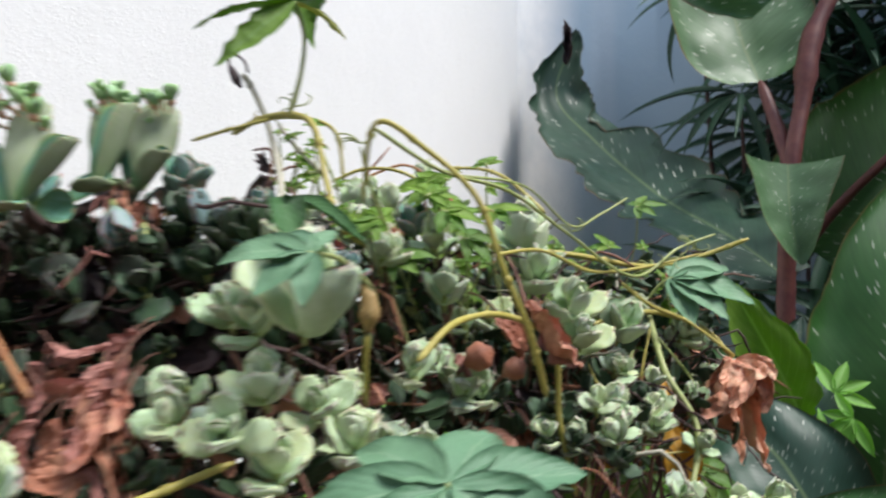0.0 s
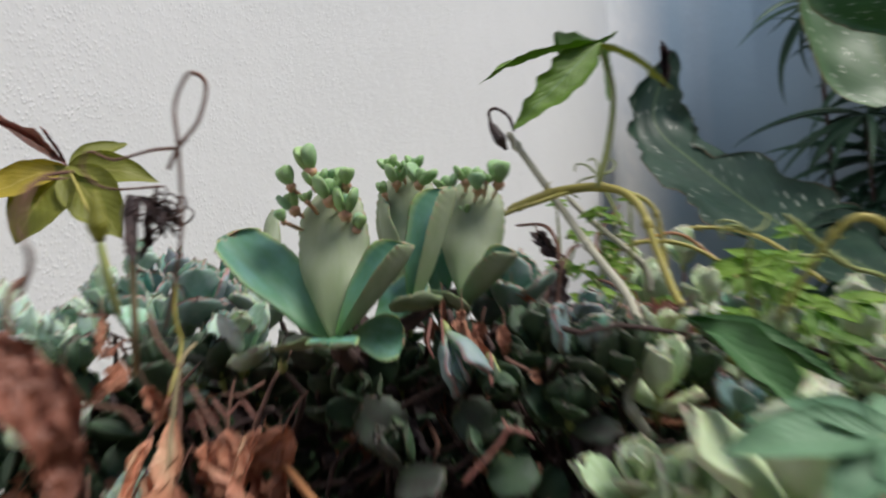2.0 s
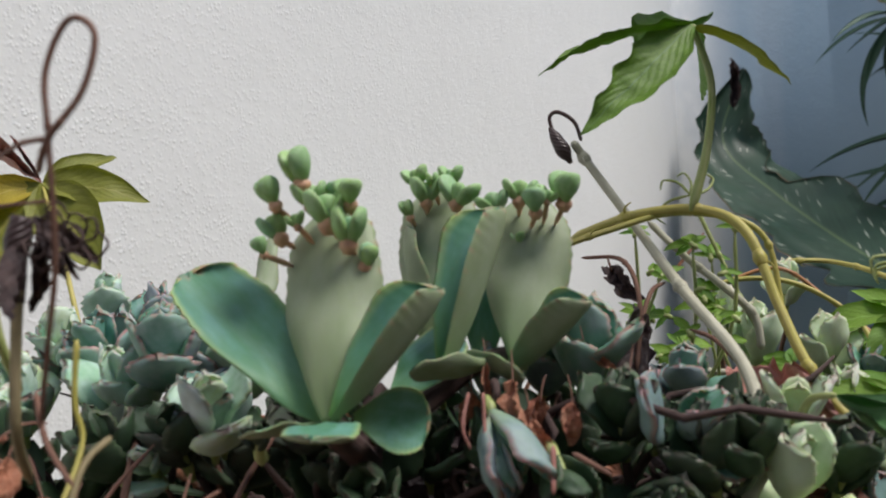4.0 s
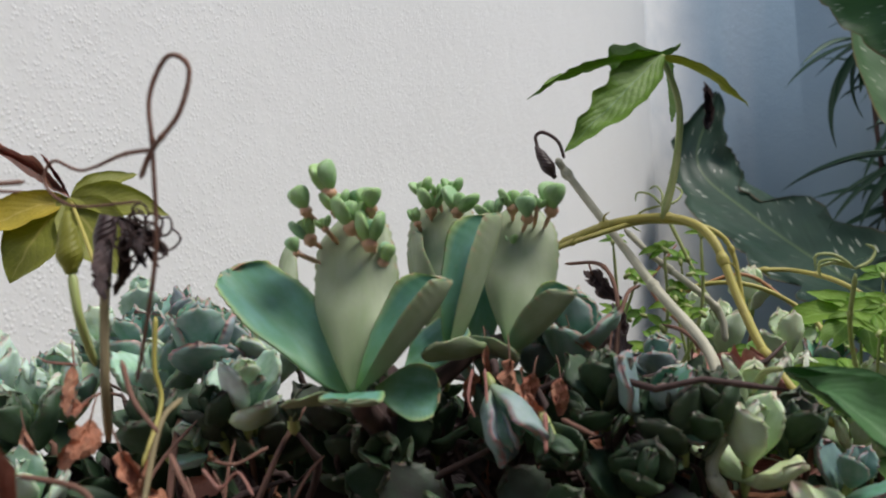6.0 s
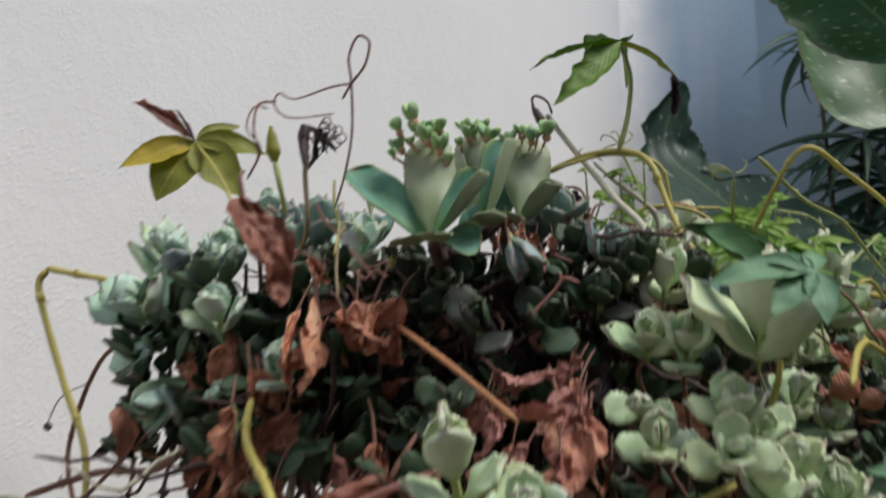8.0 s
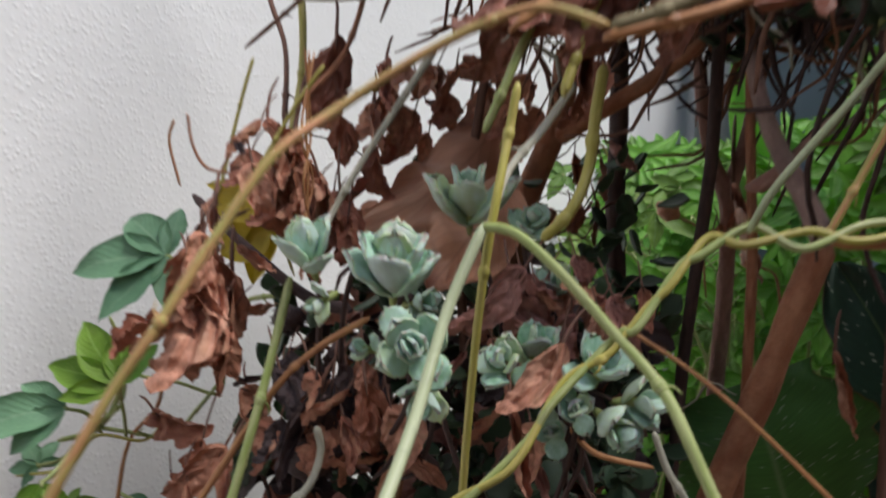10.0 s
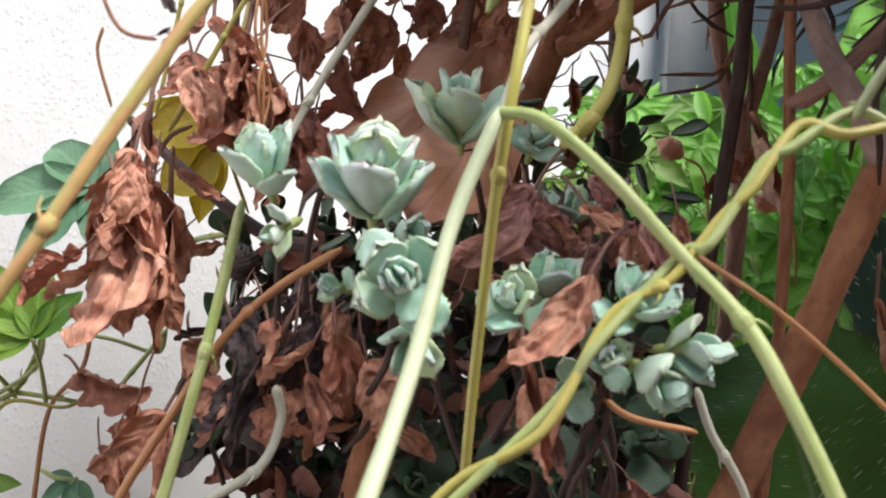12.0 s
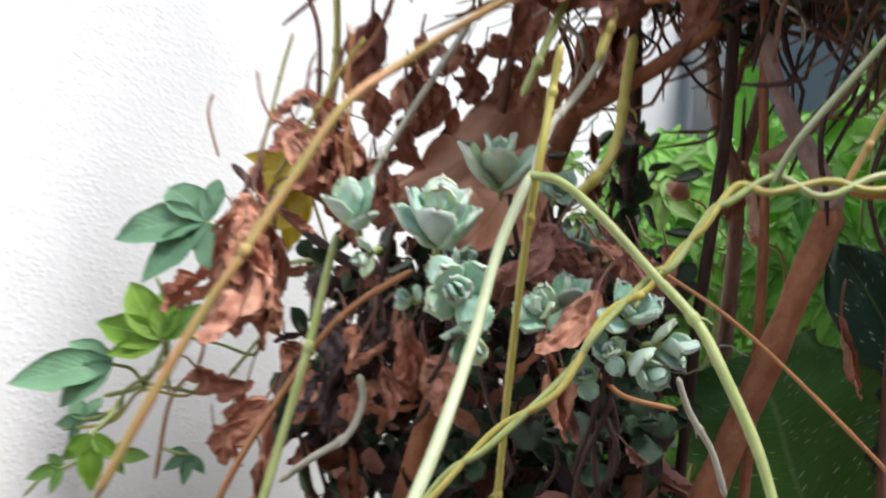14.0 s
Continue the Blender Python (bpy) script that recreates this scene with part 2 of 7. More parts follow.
# dark green succulent leaf, darkened further to carry the bush's inner shade
SHADED_LEAF = succulent("shaded_succulent_leaf", [(0.0, (0.024, 0.062, 0.026)), (0.5, (0.040, 0.082, 0.034)), (1.0, (0.045, 0.038, 0.038))], (0.08, 0.10, 0.04), (0.055, 0.095, 0.06), (0.10, 0.045, 0.045), (0.04, 0.06, 0.02))
MAIN_TOP = succulent("broad_succulent_green", [(0.0, (0.045, 0.18, 0.085)), (1.0, (0.07, 0.21, 0.10))], (0.40, 0.50, 0.15), (0.15, 0.33, 0.30), (0.45, 0.20, 0.15), (0.14, 0.28, 0.03), 0.40, 0.85)
MAIN_BACK = succulent("broad_succulent_bloom", [(0.0, (0.22, 0.28, 0.16)), (1.0, (0.25, 0.31, 0.18))], (0.30, 0.38, 0.18), (0.33, 0.37, 0.26), (0.45, 0.24, 0.18), (0.20, 0.30, 0.09))
BUD = succulent("plantlet_green", [(0.0, (0.24, 0.44, 0.17)), (0.5, (0.32, 0.50, 0.16)), (1.0, (0.22, 0.42, 0.26))], (0.38, 0.50, 0.20), (0.38, 0.54, 0.32), (0.30, 0.30, 0.14), (0.30, 0.38, 0.12))
BUD_FOOT = Mat("plantlet_foot_pink", 0.5)
BUD_FOOT.color(BUD_FOOT.mix(BUD_FOOT.noise(300.0), (0.62, 0.30, 0.19), (0.55, 0.38, 0.24)))
BUD_FOOT = BUD_FOOT.m
VINE_LEAF = herb("vine_leaf_green", [(0.0, (0.11, 0.24, 0.04)), (0.6, (0.16, 0.30, 0.045)), (1.0, (0.20, 0.32, 0.04))], (0.20, 0.32, 0.14))
TEAL_LEAF = herb("vine_leaf_bluish", [(0.0, (0.14, 0.30, 0.17)), (1.0, (0.19, 0.36, 0.20))], (0.24, 0.38, 0.24), 0.2)
LIME_LEAF = herb("vine_leaf_bright", [(0.0, (0.20, 0.36, 0.045)), (0.5, (0.27, 0.42, 0.055)), (1.0, (0.14, 0.31, 0.05))], (0.36, 0.52, 0.14), 0.45)
OLIVE_LEAF = herb("vine_leaf_olive", [(0.0, (0.24, 0.27, 0.04)), (1.0, (0.32, 0.30, 0.05))], (0.42, 0.38, 0.12), 0.35)
GOLD_LEAF = herb("vine_leaf_gold", [(0.0, (0.62, 0.30, 0.03)), (1.0, (0.66, 0.40, 0.05))], (0.70, 0.48, 0.16), 0.3)
BRIGHT_LEAF = herb("climber_leaf_bright", [(0.0, (0.17, 0.42, 0.07)), (0.5, (0.26, 0.50, 0.085)), (1.0, (0.11, 0.34, 0.07))], (0.32, 0.52, 0.16), 0.45)
DEEP_LEAF = herb("vine_leaf_deep", [(0.0, (0.045, 0.14, 0.035)), (1.0, (0.06, 0.17, 0.045))], (0.12, 0.24, 0.10), 0.15)
YELLOW_LEAF = herb("vine_leaf_yellow", [(0.0, (0.58, 0.44, 0.05)), (1.0, (0.50, 0.42, 0.06))], (0.62, 0.52, 0.16), 0.4)
CANNA_DARK = broad_leaf("canna_leaf_dark", (0.022, 0.066, 0.040), (0.040, 0.095, 0.058), 1.0)
CANNA_GREEN = broad_leaf("canna_leaf_green", (0.025, 0.10, 0.018), (0.045, 0.14, 0.028), 0.55)
CANNA_BRIGHT = broad_leaf("canna_leaf_bright", (0.040, 0.135, 0.02), (0.070, 0.20, 0.032), 0.5)
CANNA_PALE = broad_leaf("canna_leaf_underside", (0.07, 0.16, 0.06), (0.11, 0.20, 0.10), 1.0)
PALM = herb("palm_leaf", [(0.0, (0.02, 0.07, 0.04)), (0.5, (0.035, 0.10, 0.055)), (1.0, (0.05, 0.14, 0.09))], (0.06, 0.14, 0.08), 0.15)
DRY_RED = dry("dry_leaf_reddish", [(0.0, (0.54, 0.22, 0.125)), (0.35, (0.66, 0.32, 0.21)), (0.7, (0.40, 0.14, 0.085)), (1.0, (0.60, 0.26, 0.155))])
DRY_RUSSET = dry("dry_leaf_russet", [(0.0, (0.30, 0.105, 0.06)), (0.5, (0.36, 0.14, 0.085)), (1.0, (0.24, 0.08, 0.05))])
DRY_TAN = dry("dry_leaf_tan", [(0.0, (0.76, 0.36, 0.22)), (1.0, (0.78, 0.39, 0.25))])
DRY_OCHRE = dry("husk_ochre", [(0.0, (0.50, 0.34, 0.12)), (1.0, (0.46, 0.30, 0.14))])
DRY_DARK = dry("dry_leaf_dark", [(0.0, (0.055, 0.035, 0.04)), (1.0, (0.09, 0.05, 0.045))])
PINK_HUSK = dry("dry_leaf_pink", [(0.0, (0.52, 0.25, 0.20)), (1.0, (0.46, 0.19, 0.155))])
VINE_GREEN = stalk("vine_stem_green", (0.30, 0.38, 0.10), (0.42, 0.44, 0.20))
VINE_YELLOW = stalk("vine_stem_yellow", (0.42, 0.38, 0.07), (0.48, 0.40, 0.12))
VINE_PALE = stalk("vine_stem_pale", (0.46, 0.50, 0.32), (0.38, 0.44, 0.24))
VINE_GREY = stalk("vine_stem_grey", (0.42, 0.40, 0.30), (0.50, 0.48, 0.38), 0.7)
VINE_ORANGE = stalk("vine_stem_orange", (0.46, 0.22, 0.08), (0.40, 0.17, 0.08))
VINE_BLUSH = stalk("vine_stem_blushing", (0.58, 0.26, 0.13), (0.38, 0.38, 0.10))
TWIG = stalk("twig_brown", (0.15, 0.072, 0.05), (0.23, 0.115, 0.08), 0.8)
TWIG_DARK = stalk("twig_dark", (0.050, 0.028, 0.026), (0.095, 0.055, 0.048), 0.8)
BRANCH = stalk("branch_reddish_brown", (0.36, 0.13, 0.06), (0.46, 0.21, 0.11), 0.7, 1.0)
BRANCH_DARK = stalk("branch_purplish_brown", (0.34, 0.17, 0.13), (0.44, 0.25, 0.20), 0.75, 1.0)
BRANCH_GREY = stalk("branch_greyish_brown", (0.36, 0.23, 0.20), (0.46, 0.32, 0.28), 0.75, 1.0)
CANNA_STEM = stalk("canna_stem_maroon", (0.085, 0.018, 0.018), (0.13, 0.04, 0.03), 0.55)
VINE_BROWN = stalk("vine_stem_brownish", (0.20, 0.155, 0.08), (0.30, 0.25, 0.13), 0.7)
FRUIT = Mat("pod_blush", 0.4)
FRUIT.color(FRUIT.mix(FRUIT.ramp(FRUIT.noise(45.0, 3.0), [(0.35, 0.0), (0.65, 1.0)]), (0.60, 0.42, 0.24), (0.48, 0.22, 0.24)))
FRUIT = FRUIT.bump(FRUIT.noise(300.0), 0.1, 0.0005).m
SOIL = Mat("soil_and_litter", 0.95)
SOIL.color(SOIL.mix(SOIL.ramp(SOIL.noise(9.0, 8.0), [(0.35, 0.0), (0.7, 1.0)]), (0.055, 0.04, 0.028), (0.13, 0.085, 0.05)))
SOIL = SOIL.bump(SOIL.noise(60.0, 8.0), 0.8, 0.02).m


# ---- making meshes ----
rng = random.Random(7)
GROUND = 0.2
WALL_FOOT, WALL_END = Vector((-0.58, 0.70, 0)), Vector((0.185, 2.60, 0))
WALL_DIR = (WALL_END - WALL_FOOT).normalized()
WALL_OUT = Vector((WALL_DIR.y, -WALL_DIR.x, 0))
AT = {}


def rnd(a, b):
    return rng.uniform(a, b)


def thing(name, at, label, category, group=""):
    """An empty at the base of a thing."""
    ob = new(name)
    ob.empty_display_size = 0.02
    ob.location = at
    AT[ob] = Matrix.Translation(at)
    return tagged(ob, label, category, group)


def to_mesh(name, data):
    """A mesh from (verts, faces, uvs by vertex, material index by face)."""
    verts, faces, uvs, slots = data
    me = bpy.data.meshes.new(name)
    me.from_pydata(verts, [], faces)
    layer = me.uv_layers.new(name="UVMap")
    for poly in me.polygons:
        poly.use_smooth = True
        poly.material_index = slots[poly.index] if slots else 0
        for li in poly.loop_indices:
            layer.data[li].uv = uvs[me.loops[li].vertex_index]
    me.validate()
    me.update()
    return me


def part(name, data, mats, parent, label="", m=None, tags=None):
    """ONE mesh object under a thing or a part, at the world matrix m."""
    me = data if isinstance(data, bpy.types.Mesh) else to_mesh(name, data)
    if not me.materials:
        for mat in mats if isinstance(mats, (tuple, list)) else (mats,):
            me.materials.append(mat)
    ob = new(name, me)
    m = m or Matrix.Identity(4)
    AT[ob] = m
    if parent:
        ob.parent = parent
        ob.matrix_basis = AT[parent].inverted() @ m
    else:
        ob.matrix_basis = m
    if label:
        ob["label"] = label
    return ob


def spline(points, steps):
    """Points along a smooth line through the given ones."""
    p = [Vector(q) for q in points]
    if len(p) == 2:
        return [p[0].lerp(p[1], i / steps) for i in range(steps + 1)]
    p = [p[0] * 2 - p[1], *p, p[-1] * 2 - p[-2]]
    out = []
    seg = len(p) - 3
    for i in range(steps + 1):
        f = i / steps * seg
        k = min(int(f), seg - 1)
        s = f - k
        a, b, c, d = p[k:k + 4]
        out.append(0.5 * ((2 * b) + (c - a) * s + (2 * a - 5 * b + 4 * c - d) * s * s + (3 * b - a - 3 * c + d) * s ** 3))
    return out


def tube(points, r0, r1=None, steps=None, sides=8, wobble=0.0, knots=0, seed=0, flat=1.0):
    """A round stem along a smooth line: tapered, a little uneven, with swollen knots."""
    r1 = r0 if r1 is None else r1
    steps = steps or max(8, 5 * (len(points) - 1))
    line = spline(points, steps)
    loc = random.Random(seed)
    where = [loc.uniform(0.08, 0.95) for _ in range(knots)]
    verts, faces, uvs = [], [], []
    side = Vector((0.31, 0.2, 0.93))
    total = 0.0
    for i, c in enumerate(line):
        t = (line[min(i + 1, steps)] - line[max(i - 1, 0)]).normalized()
        side = (side - t * side.dot(t))
        side = side.normalized() if side.length > 1e-4 else t.orthogonal().normalized()
        up = t.cross(side)
        f = i / steps
        r = r0 + (r1 - r0) * f
        for w in where:
            r *= 1 + 0.55 * math.exp(-((f - w) * steps / 0.9) ** 2)
        r *= (1 + 0.12 * noise.noise(c * 40)) * (0.45 if i in (0, steps) else 1)
        if wobble and 0 < i < steps:
            c = c + noise.noise_vector(c * 14 + Vector((seed, 0, 0))) * wobble
        if i:
            total += (line[i] - line[i - 1]).length
        for s in range(sides):
            a = 2 * math.pi * s / sides
            verts.append(c + side * (math.cos(a) * r) + up * (math.sin(a) * r * flat))
            uvs.append((total * 12, s / sides))
        if i:
            o = (i - 1) * sides
            for s in range(sides):
                n = (s + 1) % sides
                faces.append((o + s, o + n, o + sides + n, o + sides + s))
    faces.append(tuple(range(sides))[::-1])
    faces.append(tuple(range(steps * sides, (steps + 1) * sides)))
    return verts, faces, uvs, None


def bulge(axis_points, radii, sides=12, ribs=0.0, rib_count=6, steps=12):
    """A body turned about a smooth line: pods, buds, seeds."""
    line = spline(axis_points, steps)
    verts, faces, uvs = [], [], []
    side = Vector((0.6, 0.5, 0.1))
    for i, c in enumerate(line):
        t = (line[min(i + 1, steps)] - line[max(i - 1, 0)]).normalized()
        side = (side - t * side.dot(t)).normalized()
        up = t.cross(side)
        f = i / steps * (len(radii) - 1)
        k = min(int(f), len(radii) - 2)
        s = f - k
        s = s * s * (3 - 2 * s)
        r = radii[k] * (1 - s) + radii[k + 1] * s
        for q in range(sides):
            a = 2 * math.pi * q / sides
            rr = r * (1 + ribs * math.cos(a * rib_count)) * (1 + 0.06 * noise.noise(c * 90 + Vector((q, 0, 0))))
            verts.append(c + side * (math.cos(a) * rr) + up * (math.sin(a) * rr))
            uvs.append((i / steps, q / sides))
        if i:
            o = (i - 1) * sides
            for q in range(sides):
                n = (q + 1) % sides
                faces.append((o + q, o + n, o + sides + n, o + sides + q))
    faces.append(tuple(range(sides))[::-1])
    faces.append(tuple(range(steps * sides, (steps + 1) * sides)))
    return verts, faces, uvs, None


def blade(width, thick, outline, nu=10, nv=6, cup=0.0, bend=0.0, twist=0.0, crumple=0.0, fray=0.0, seed=0, pleat=0.0, scallop=0.0, teeth=0.0):
    """A leaf one unit long along y, facing z: outline(u) is the half width by length; with thickness and two faces.
    cup lifts the margins, teeth notch them, bend rolls the tip up, crumple folds it at random, fray tears its margin."""
    loc = Vector((seed * 3.7, seed * 1.3, 0))
    verts, uvs = [], []
    for face in (1, -1):
        for i in range(nu + 1):
            u = i / nu
            w = max(outline(u), 0.004) * width
            for k in range(nv + 1):
                v = k / nv * 2 - 1
                ww = w
                if fray and abs(v) == 1:
                    ww *= 1 - fray * abs(noise.noise(Vector((u * 5, v * 3, seed))))
                if teeth and abs(v) == 1 and u > 0.35:
                    ww *= 1 + teeth * max(0.0, math.sin(u * 52)) ** 2
                x, y = v * ww, u
                z = cup * v * v * w * 2
                if scallop and u > 0.8:
                    y += scallop * (u - 0.8) * 5 * math.cos(v * 9.4)
                if pleat:
                    z += pleat * math.sin(v * 7.5 + 2.5 * noise.noise(Vector((u * 2.5, seed, 0)))) * (0.35 + 0.65 * math.sin(math.pi * u))
                    x *= 0.62
                th = thick * (0.35 + 0.65 * math.sin(math.pi * min(max(u, 0.08), 0.93))) * math.sqrt(max(0.0, 1 - v * v * 0.97))
                z += face * th * 0.5
                if crumple:
                    d = noise.noise_vector(Vector((x * 3, y * 3, 0)) + loc) * crumple + noise.noise_vector(Vector((x * 7, y * 7, 3)) + loc) * crumple * 0.75 + noise.noise_vector(Vector((x * 17, y * 17, 7)) + loc) * crumple * 0.45
                    x, y, z = x + d.x * 0.6, y + d.y * 0.5, z + d.z
                if bend:
                    a = bend * u
                    r = 1 / bend
                    y, z = (r - z) * math.sin(a) + (y - u), r - (r - z) * math.cos(a)
                if twist:
                    a = twist * u
                    x, z = x * math.cos(a) - z * math.sin(a), x * math.sin(a) + z * math.cos(a)
                verts.append(Vector((x, y, z)))
                uvs.append((u, k / nv))
    if crumple > 0.1:
        span = max(max(v[q] for v in verts) - min(v[q] for v in verts) for q in range(3))
        foot = sum(verts[:nv + 1], Vector()) / (nv + 1)
        verts = [(v - foot) / span for v in verts]
    faces, slots = [], []
    row, off = nv + 1, (nu + 1) * (nv + 1)
    for i in range(nu):
        for k in range(nv):
            a = i * row + k
            faces.append((a, a + 1, a + row + 1, a + row))
            slots.append(0)
            faces.append((off + a, off + a + row, off + a + row + 1, off + a + 1))
            slots.append(1)
        for k, flip in ((0, True), (nv, False)):
            a = i * row + k
            q = (a, a + row, off + a + row, off + a)
            faces.append(q[::-1] if flip else q)
            slots.append(0)
    for i in (0, nu):
        for k in range(nv):
            a = i * row + k
            q = (a, off + a, off + a + 1, a + 1)
            faces.append(q if i == 0 else q[::-1])
            slots.append(0)
    return verts, faces, uvs, slots


def paddle(thick, outline, nu=16, sides=12, cup=0.2, bend=0.3, notch=0.0, teeth=9.0, wave=0.0, seed=0):
    """A fleshy leaf one unit long along y, facing z: rounded in section, its margin notched towards the end."""
    verts, uvs, faces, slots = [], [], [], []
    for i in range(nu + 1):
        u = 1 - (1 - i / nu) ** 1.35
        w = max(outline(u), 0.012)
        bite = notch * (0.5 + 0.5 * math.cos(u * teeth * 2 * math.pi)) * min(1.0, (u - 0.5) * 5) if u > 0.5 else 0.0
        th = thick * (0.30 + 0.70 * math.sin(math.pi * min(0.97, 0.1 + 0.82 * u))) * min(1.0, w * 5)
        for q in range(sides):
            a = 2 * math.pi * q / sides
            c, h = math.cos(a), math.sin(a)
            x, y = w * c * (1 - bite * abs(c) ** 6), u
            z = 0.5 * th * h * abs(h) ** 0.25 + cup * c * c * w
            if wave:
                z += wave * c * noise.noise(Vector((u * 3.2, seed, c)))
            if notch and u > 0.86:
                y += notch * 0.5 * (u - 0.86) * 7 * math.cos(c * 9.0)
            if bend:
                y, z = (1 / bend - z) * math.sin(bend * u) + (y - u), 1 / bend - (1 / bend - z) * math.cos(bend * u)
            verts.append(Vector((x, y, z)))
            uvs.append((u, 0.5 + 0.5 * c))
        if i:
            o = (i - 1) * sides
            for q in range(sides):
                n = (q + 1) % sides
                faces.append((o + q, o + n, o + sides + n, o + sides + q))
                slots.append(0 if q < sides // 2 else 1)
    for ring in (tuple(range(sides))[::-1], tuple(range(nu * sides, (nu + 1) * sides))):
        faces.append(ring)
        slots.append(0)
    return verts, faces, uvs, slots


def spine_leaf(points, width, facing, outline, thick=0.0008, nu=36, nv=10, cup=0.1, fray=0.0, wave=0.0, seed=0, one_side=(1.0, 1.0)):
    """A large leaf laid along a smooth line in the world, turned to a facing direction."""
    line = spline(points, nu)
    facing = Vector(facing).normalized()
    verts, uvs = [], []
    for face in (1, -1):
        for i, c in enumerate(line):
            t = (line[min(i + 1, nu)] - line[max(i - 1, 0)]).normalized()
            side = t.cross(facing).normalized()
            nrm = side.cross(t).normalized()
            u = i / nu
            for k in range(nv + 1):
                v = k / nv * 2 - 1
                w = max(outline(u), 0.01) * width * (one_side[0] if v < 0 else one_side[1])
                if fray and abs(v) > 0.6:
                    n1 = noise.noise(Vector((u * 7, seed + (v > 0), 0.3)))
                    n2 = noise.noise(Vector((u * 26, seed + (v > 0), 1.3)))
                    w *= 1 - fray * (max(0.0, n1) + 0.5 * max(0.0, n2)) * (abs(v) - 0.6) / 0.4
                h = cup * v * v * w + wave * noise.noise(Vector((u * 5, v * 1.5, seed))) * abs(v)
                groove = -0.02 * width * math.exp(-(v / 0.08) ** 2)
                verts.append(c + side * (v * w) + nrm * (h + groove + face * thick * 0.5))
                uvs.append((u, k / nv))
    faces, slots = [], []
    row, off = nv + 1, (nu + 1) * (nv + 1)
    for i in range(nu):
        for k in range(nv):
            a = i * row + k
            faces.append((a, a + 1, a + row + 1, a + row))
            slots.append(0)
            faces.append((off + a, off + a + row, off + a + row + 1, off + a + 1))
            slots.append(1)
        for k in (0, nv):
            a = i * row + k
            q = (a, a + row, off + a + row, off + a)
            faces.append(q[::-1] if k == 0 else q)
            slots.append(0)
    return verts, faces, uvs, slots


def aim(base, tip, facing, width=None, roll=0.0):
    """The matrix that lays a unit blade from base to tip with its upper face towards facing."""
    base, tip = Vector(base), Vector(tip)
    y = tip - base
    length = y.length
    y.normalize()
    z = Vector(facing)
    z = z - y * z.dot(y)
    z = z.normalized() if z.length > 1e-5 else y.orthogonal().normalized()
    x = y.cross(z)
    sx = length if width is None else width
    m = Matrix((x, y, z)).transposed().to_4x4()
    return Matrix.Translation(base) @ m @ Matrix.Rotation(roll, 4, "Y") @ Matrix.Diagonal((sx, length, length, 1))


# outlines: half width by length
def obovate(u):
    s = math.sin(math.pi * min(1, u) ** 1.45) ** 0.58 * 0.5 if 0 < u < 1 else 0.0
    if u < 0.3:
        s = max(s, 0.09)
    return s


def broad(u):
    s = math.sin(math.pi * u ** 1.1) ** 0.66 * 0.5 if 0 < u < 1 else 0.0
    if u < 0.2:
        s = max(s, 0.1)
    return s


def blunt(u):
    s = math.sin(math.pi * u ** 1.35) ** 0.55 * 0.5 if 0 < u < 1 else 0.0
    if u < 0.2:
        s = max(s, 0.1)
    return s


def spoon(u):
    """Narrow at the foot, widest past the middle, round at the end."""
    if u < 0.66:
        return 0.5 * (0.24 + 0.76 * math.sin(math.pi / 2 * u / 0.66) ** 1.35)
    return 0.5 * max(0.0, 1 - ((u - 0.66) / 0.34) ** 2.3) ** 0.5


def wedge(u):
    """Narrow at the foot, full in the middle, drawn in to a blunt end."""
    end = max(0.0, 1 - ((u - 0.88) / 0.12) ** 2) ** 0.5 if u > 0.88 else 1.0
    return 0.5 * math.sin(math.pi * (0.05 + 0.72 * u ** 1.12)) * end


def lobed(u):
    return lance(u) * (0.55 + 0.5 * abs(math.sin(3.4 * math.pi * u + 0.5)))


def lance(u):
    return 0.5 * math.sin(math.pi * u ** 0.8) ** 0.9 if 0 < u < 1 else 0.0


def ellipse(u):
    return 0.5 * math.sin(math.pi * u ** 0.86) ** 0.75 if 0 < u < 1 else 0.0


def rounded(u):
    return 0.5 * math.sqrt(max(0.0, 1 - (2 * u - 1) ** 2)) ** 0.9




SUC = {}
for key, top, under in (("green", SUC_TOP, SUC_BACK), ("lilac", LILAC_TOP, LILAC_BACK), ("dark", SHADED_LEAF, SHADED_LEAF), ("pale", PALE_TOP, PALE_BACK)):
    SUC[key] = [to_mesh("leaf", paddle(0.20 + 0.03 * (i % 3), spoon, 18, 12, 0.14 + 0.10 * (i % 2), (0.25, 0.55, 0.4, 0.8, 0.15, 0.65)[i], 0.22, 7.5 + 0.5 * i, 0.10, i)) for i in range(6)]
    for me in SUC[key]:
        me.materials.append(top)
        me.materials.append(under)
SMALL_LEAVES = [to_mesh("leaf", blade(0.60 + 0.06 * (i % 3), 0.18, obovate, 8, 4, cup=0.18, bend=0.3 + 0.15 * i, seed=i)) for i in range(3)]
BIG_LEAVES = [to_mesh("leaf", paddle(th, wedge, 44, 20, c, b, 0.05, 14.0, 0.06, i)) for i, (th, c, b) in enumerate(((0.11, 0.06, 0.12), (0.09, 0.22, 0.16), (0.12, 0.50, 0.16)))]
for me in BIG_LEAVES:
    me.materials.append(MAIN_TOP)
    me.materials.append(MAIN_BACK)
BUD_LEAF = to_mesh("bud_leaf", paddle(0.42, spoon, 9, 10, 0.25, 0.5))
BUD_LEAF.materials.append(BUD)
BUD_LEAF.materials.append(BUD)
LEAFLET = {}
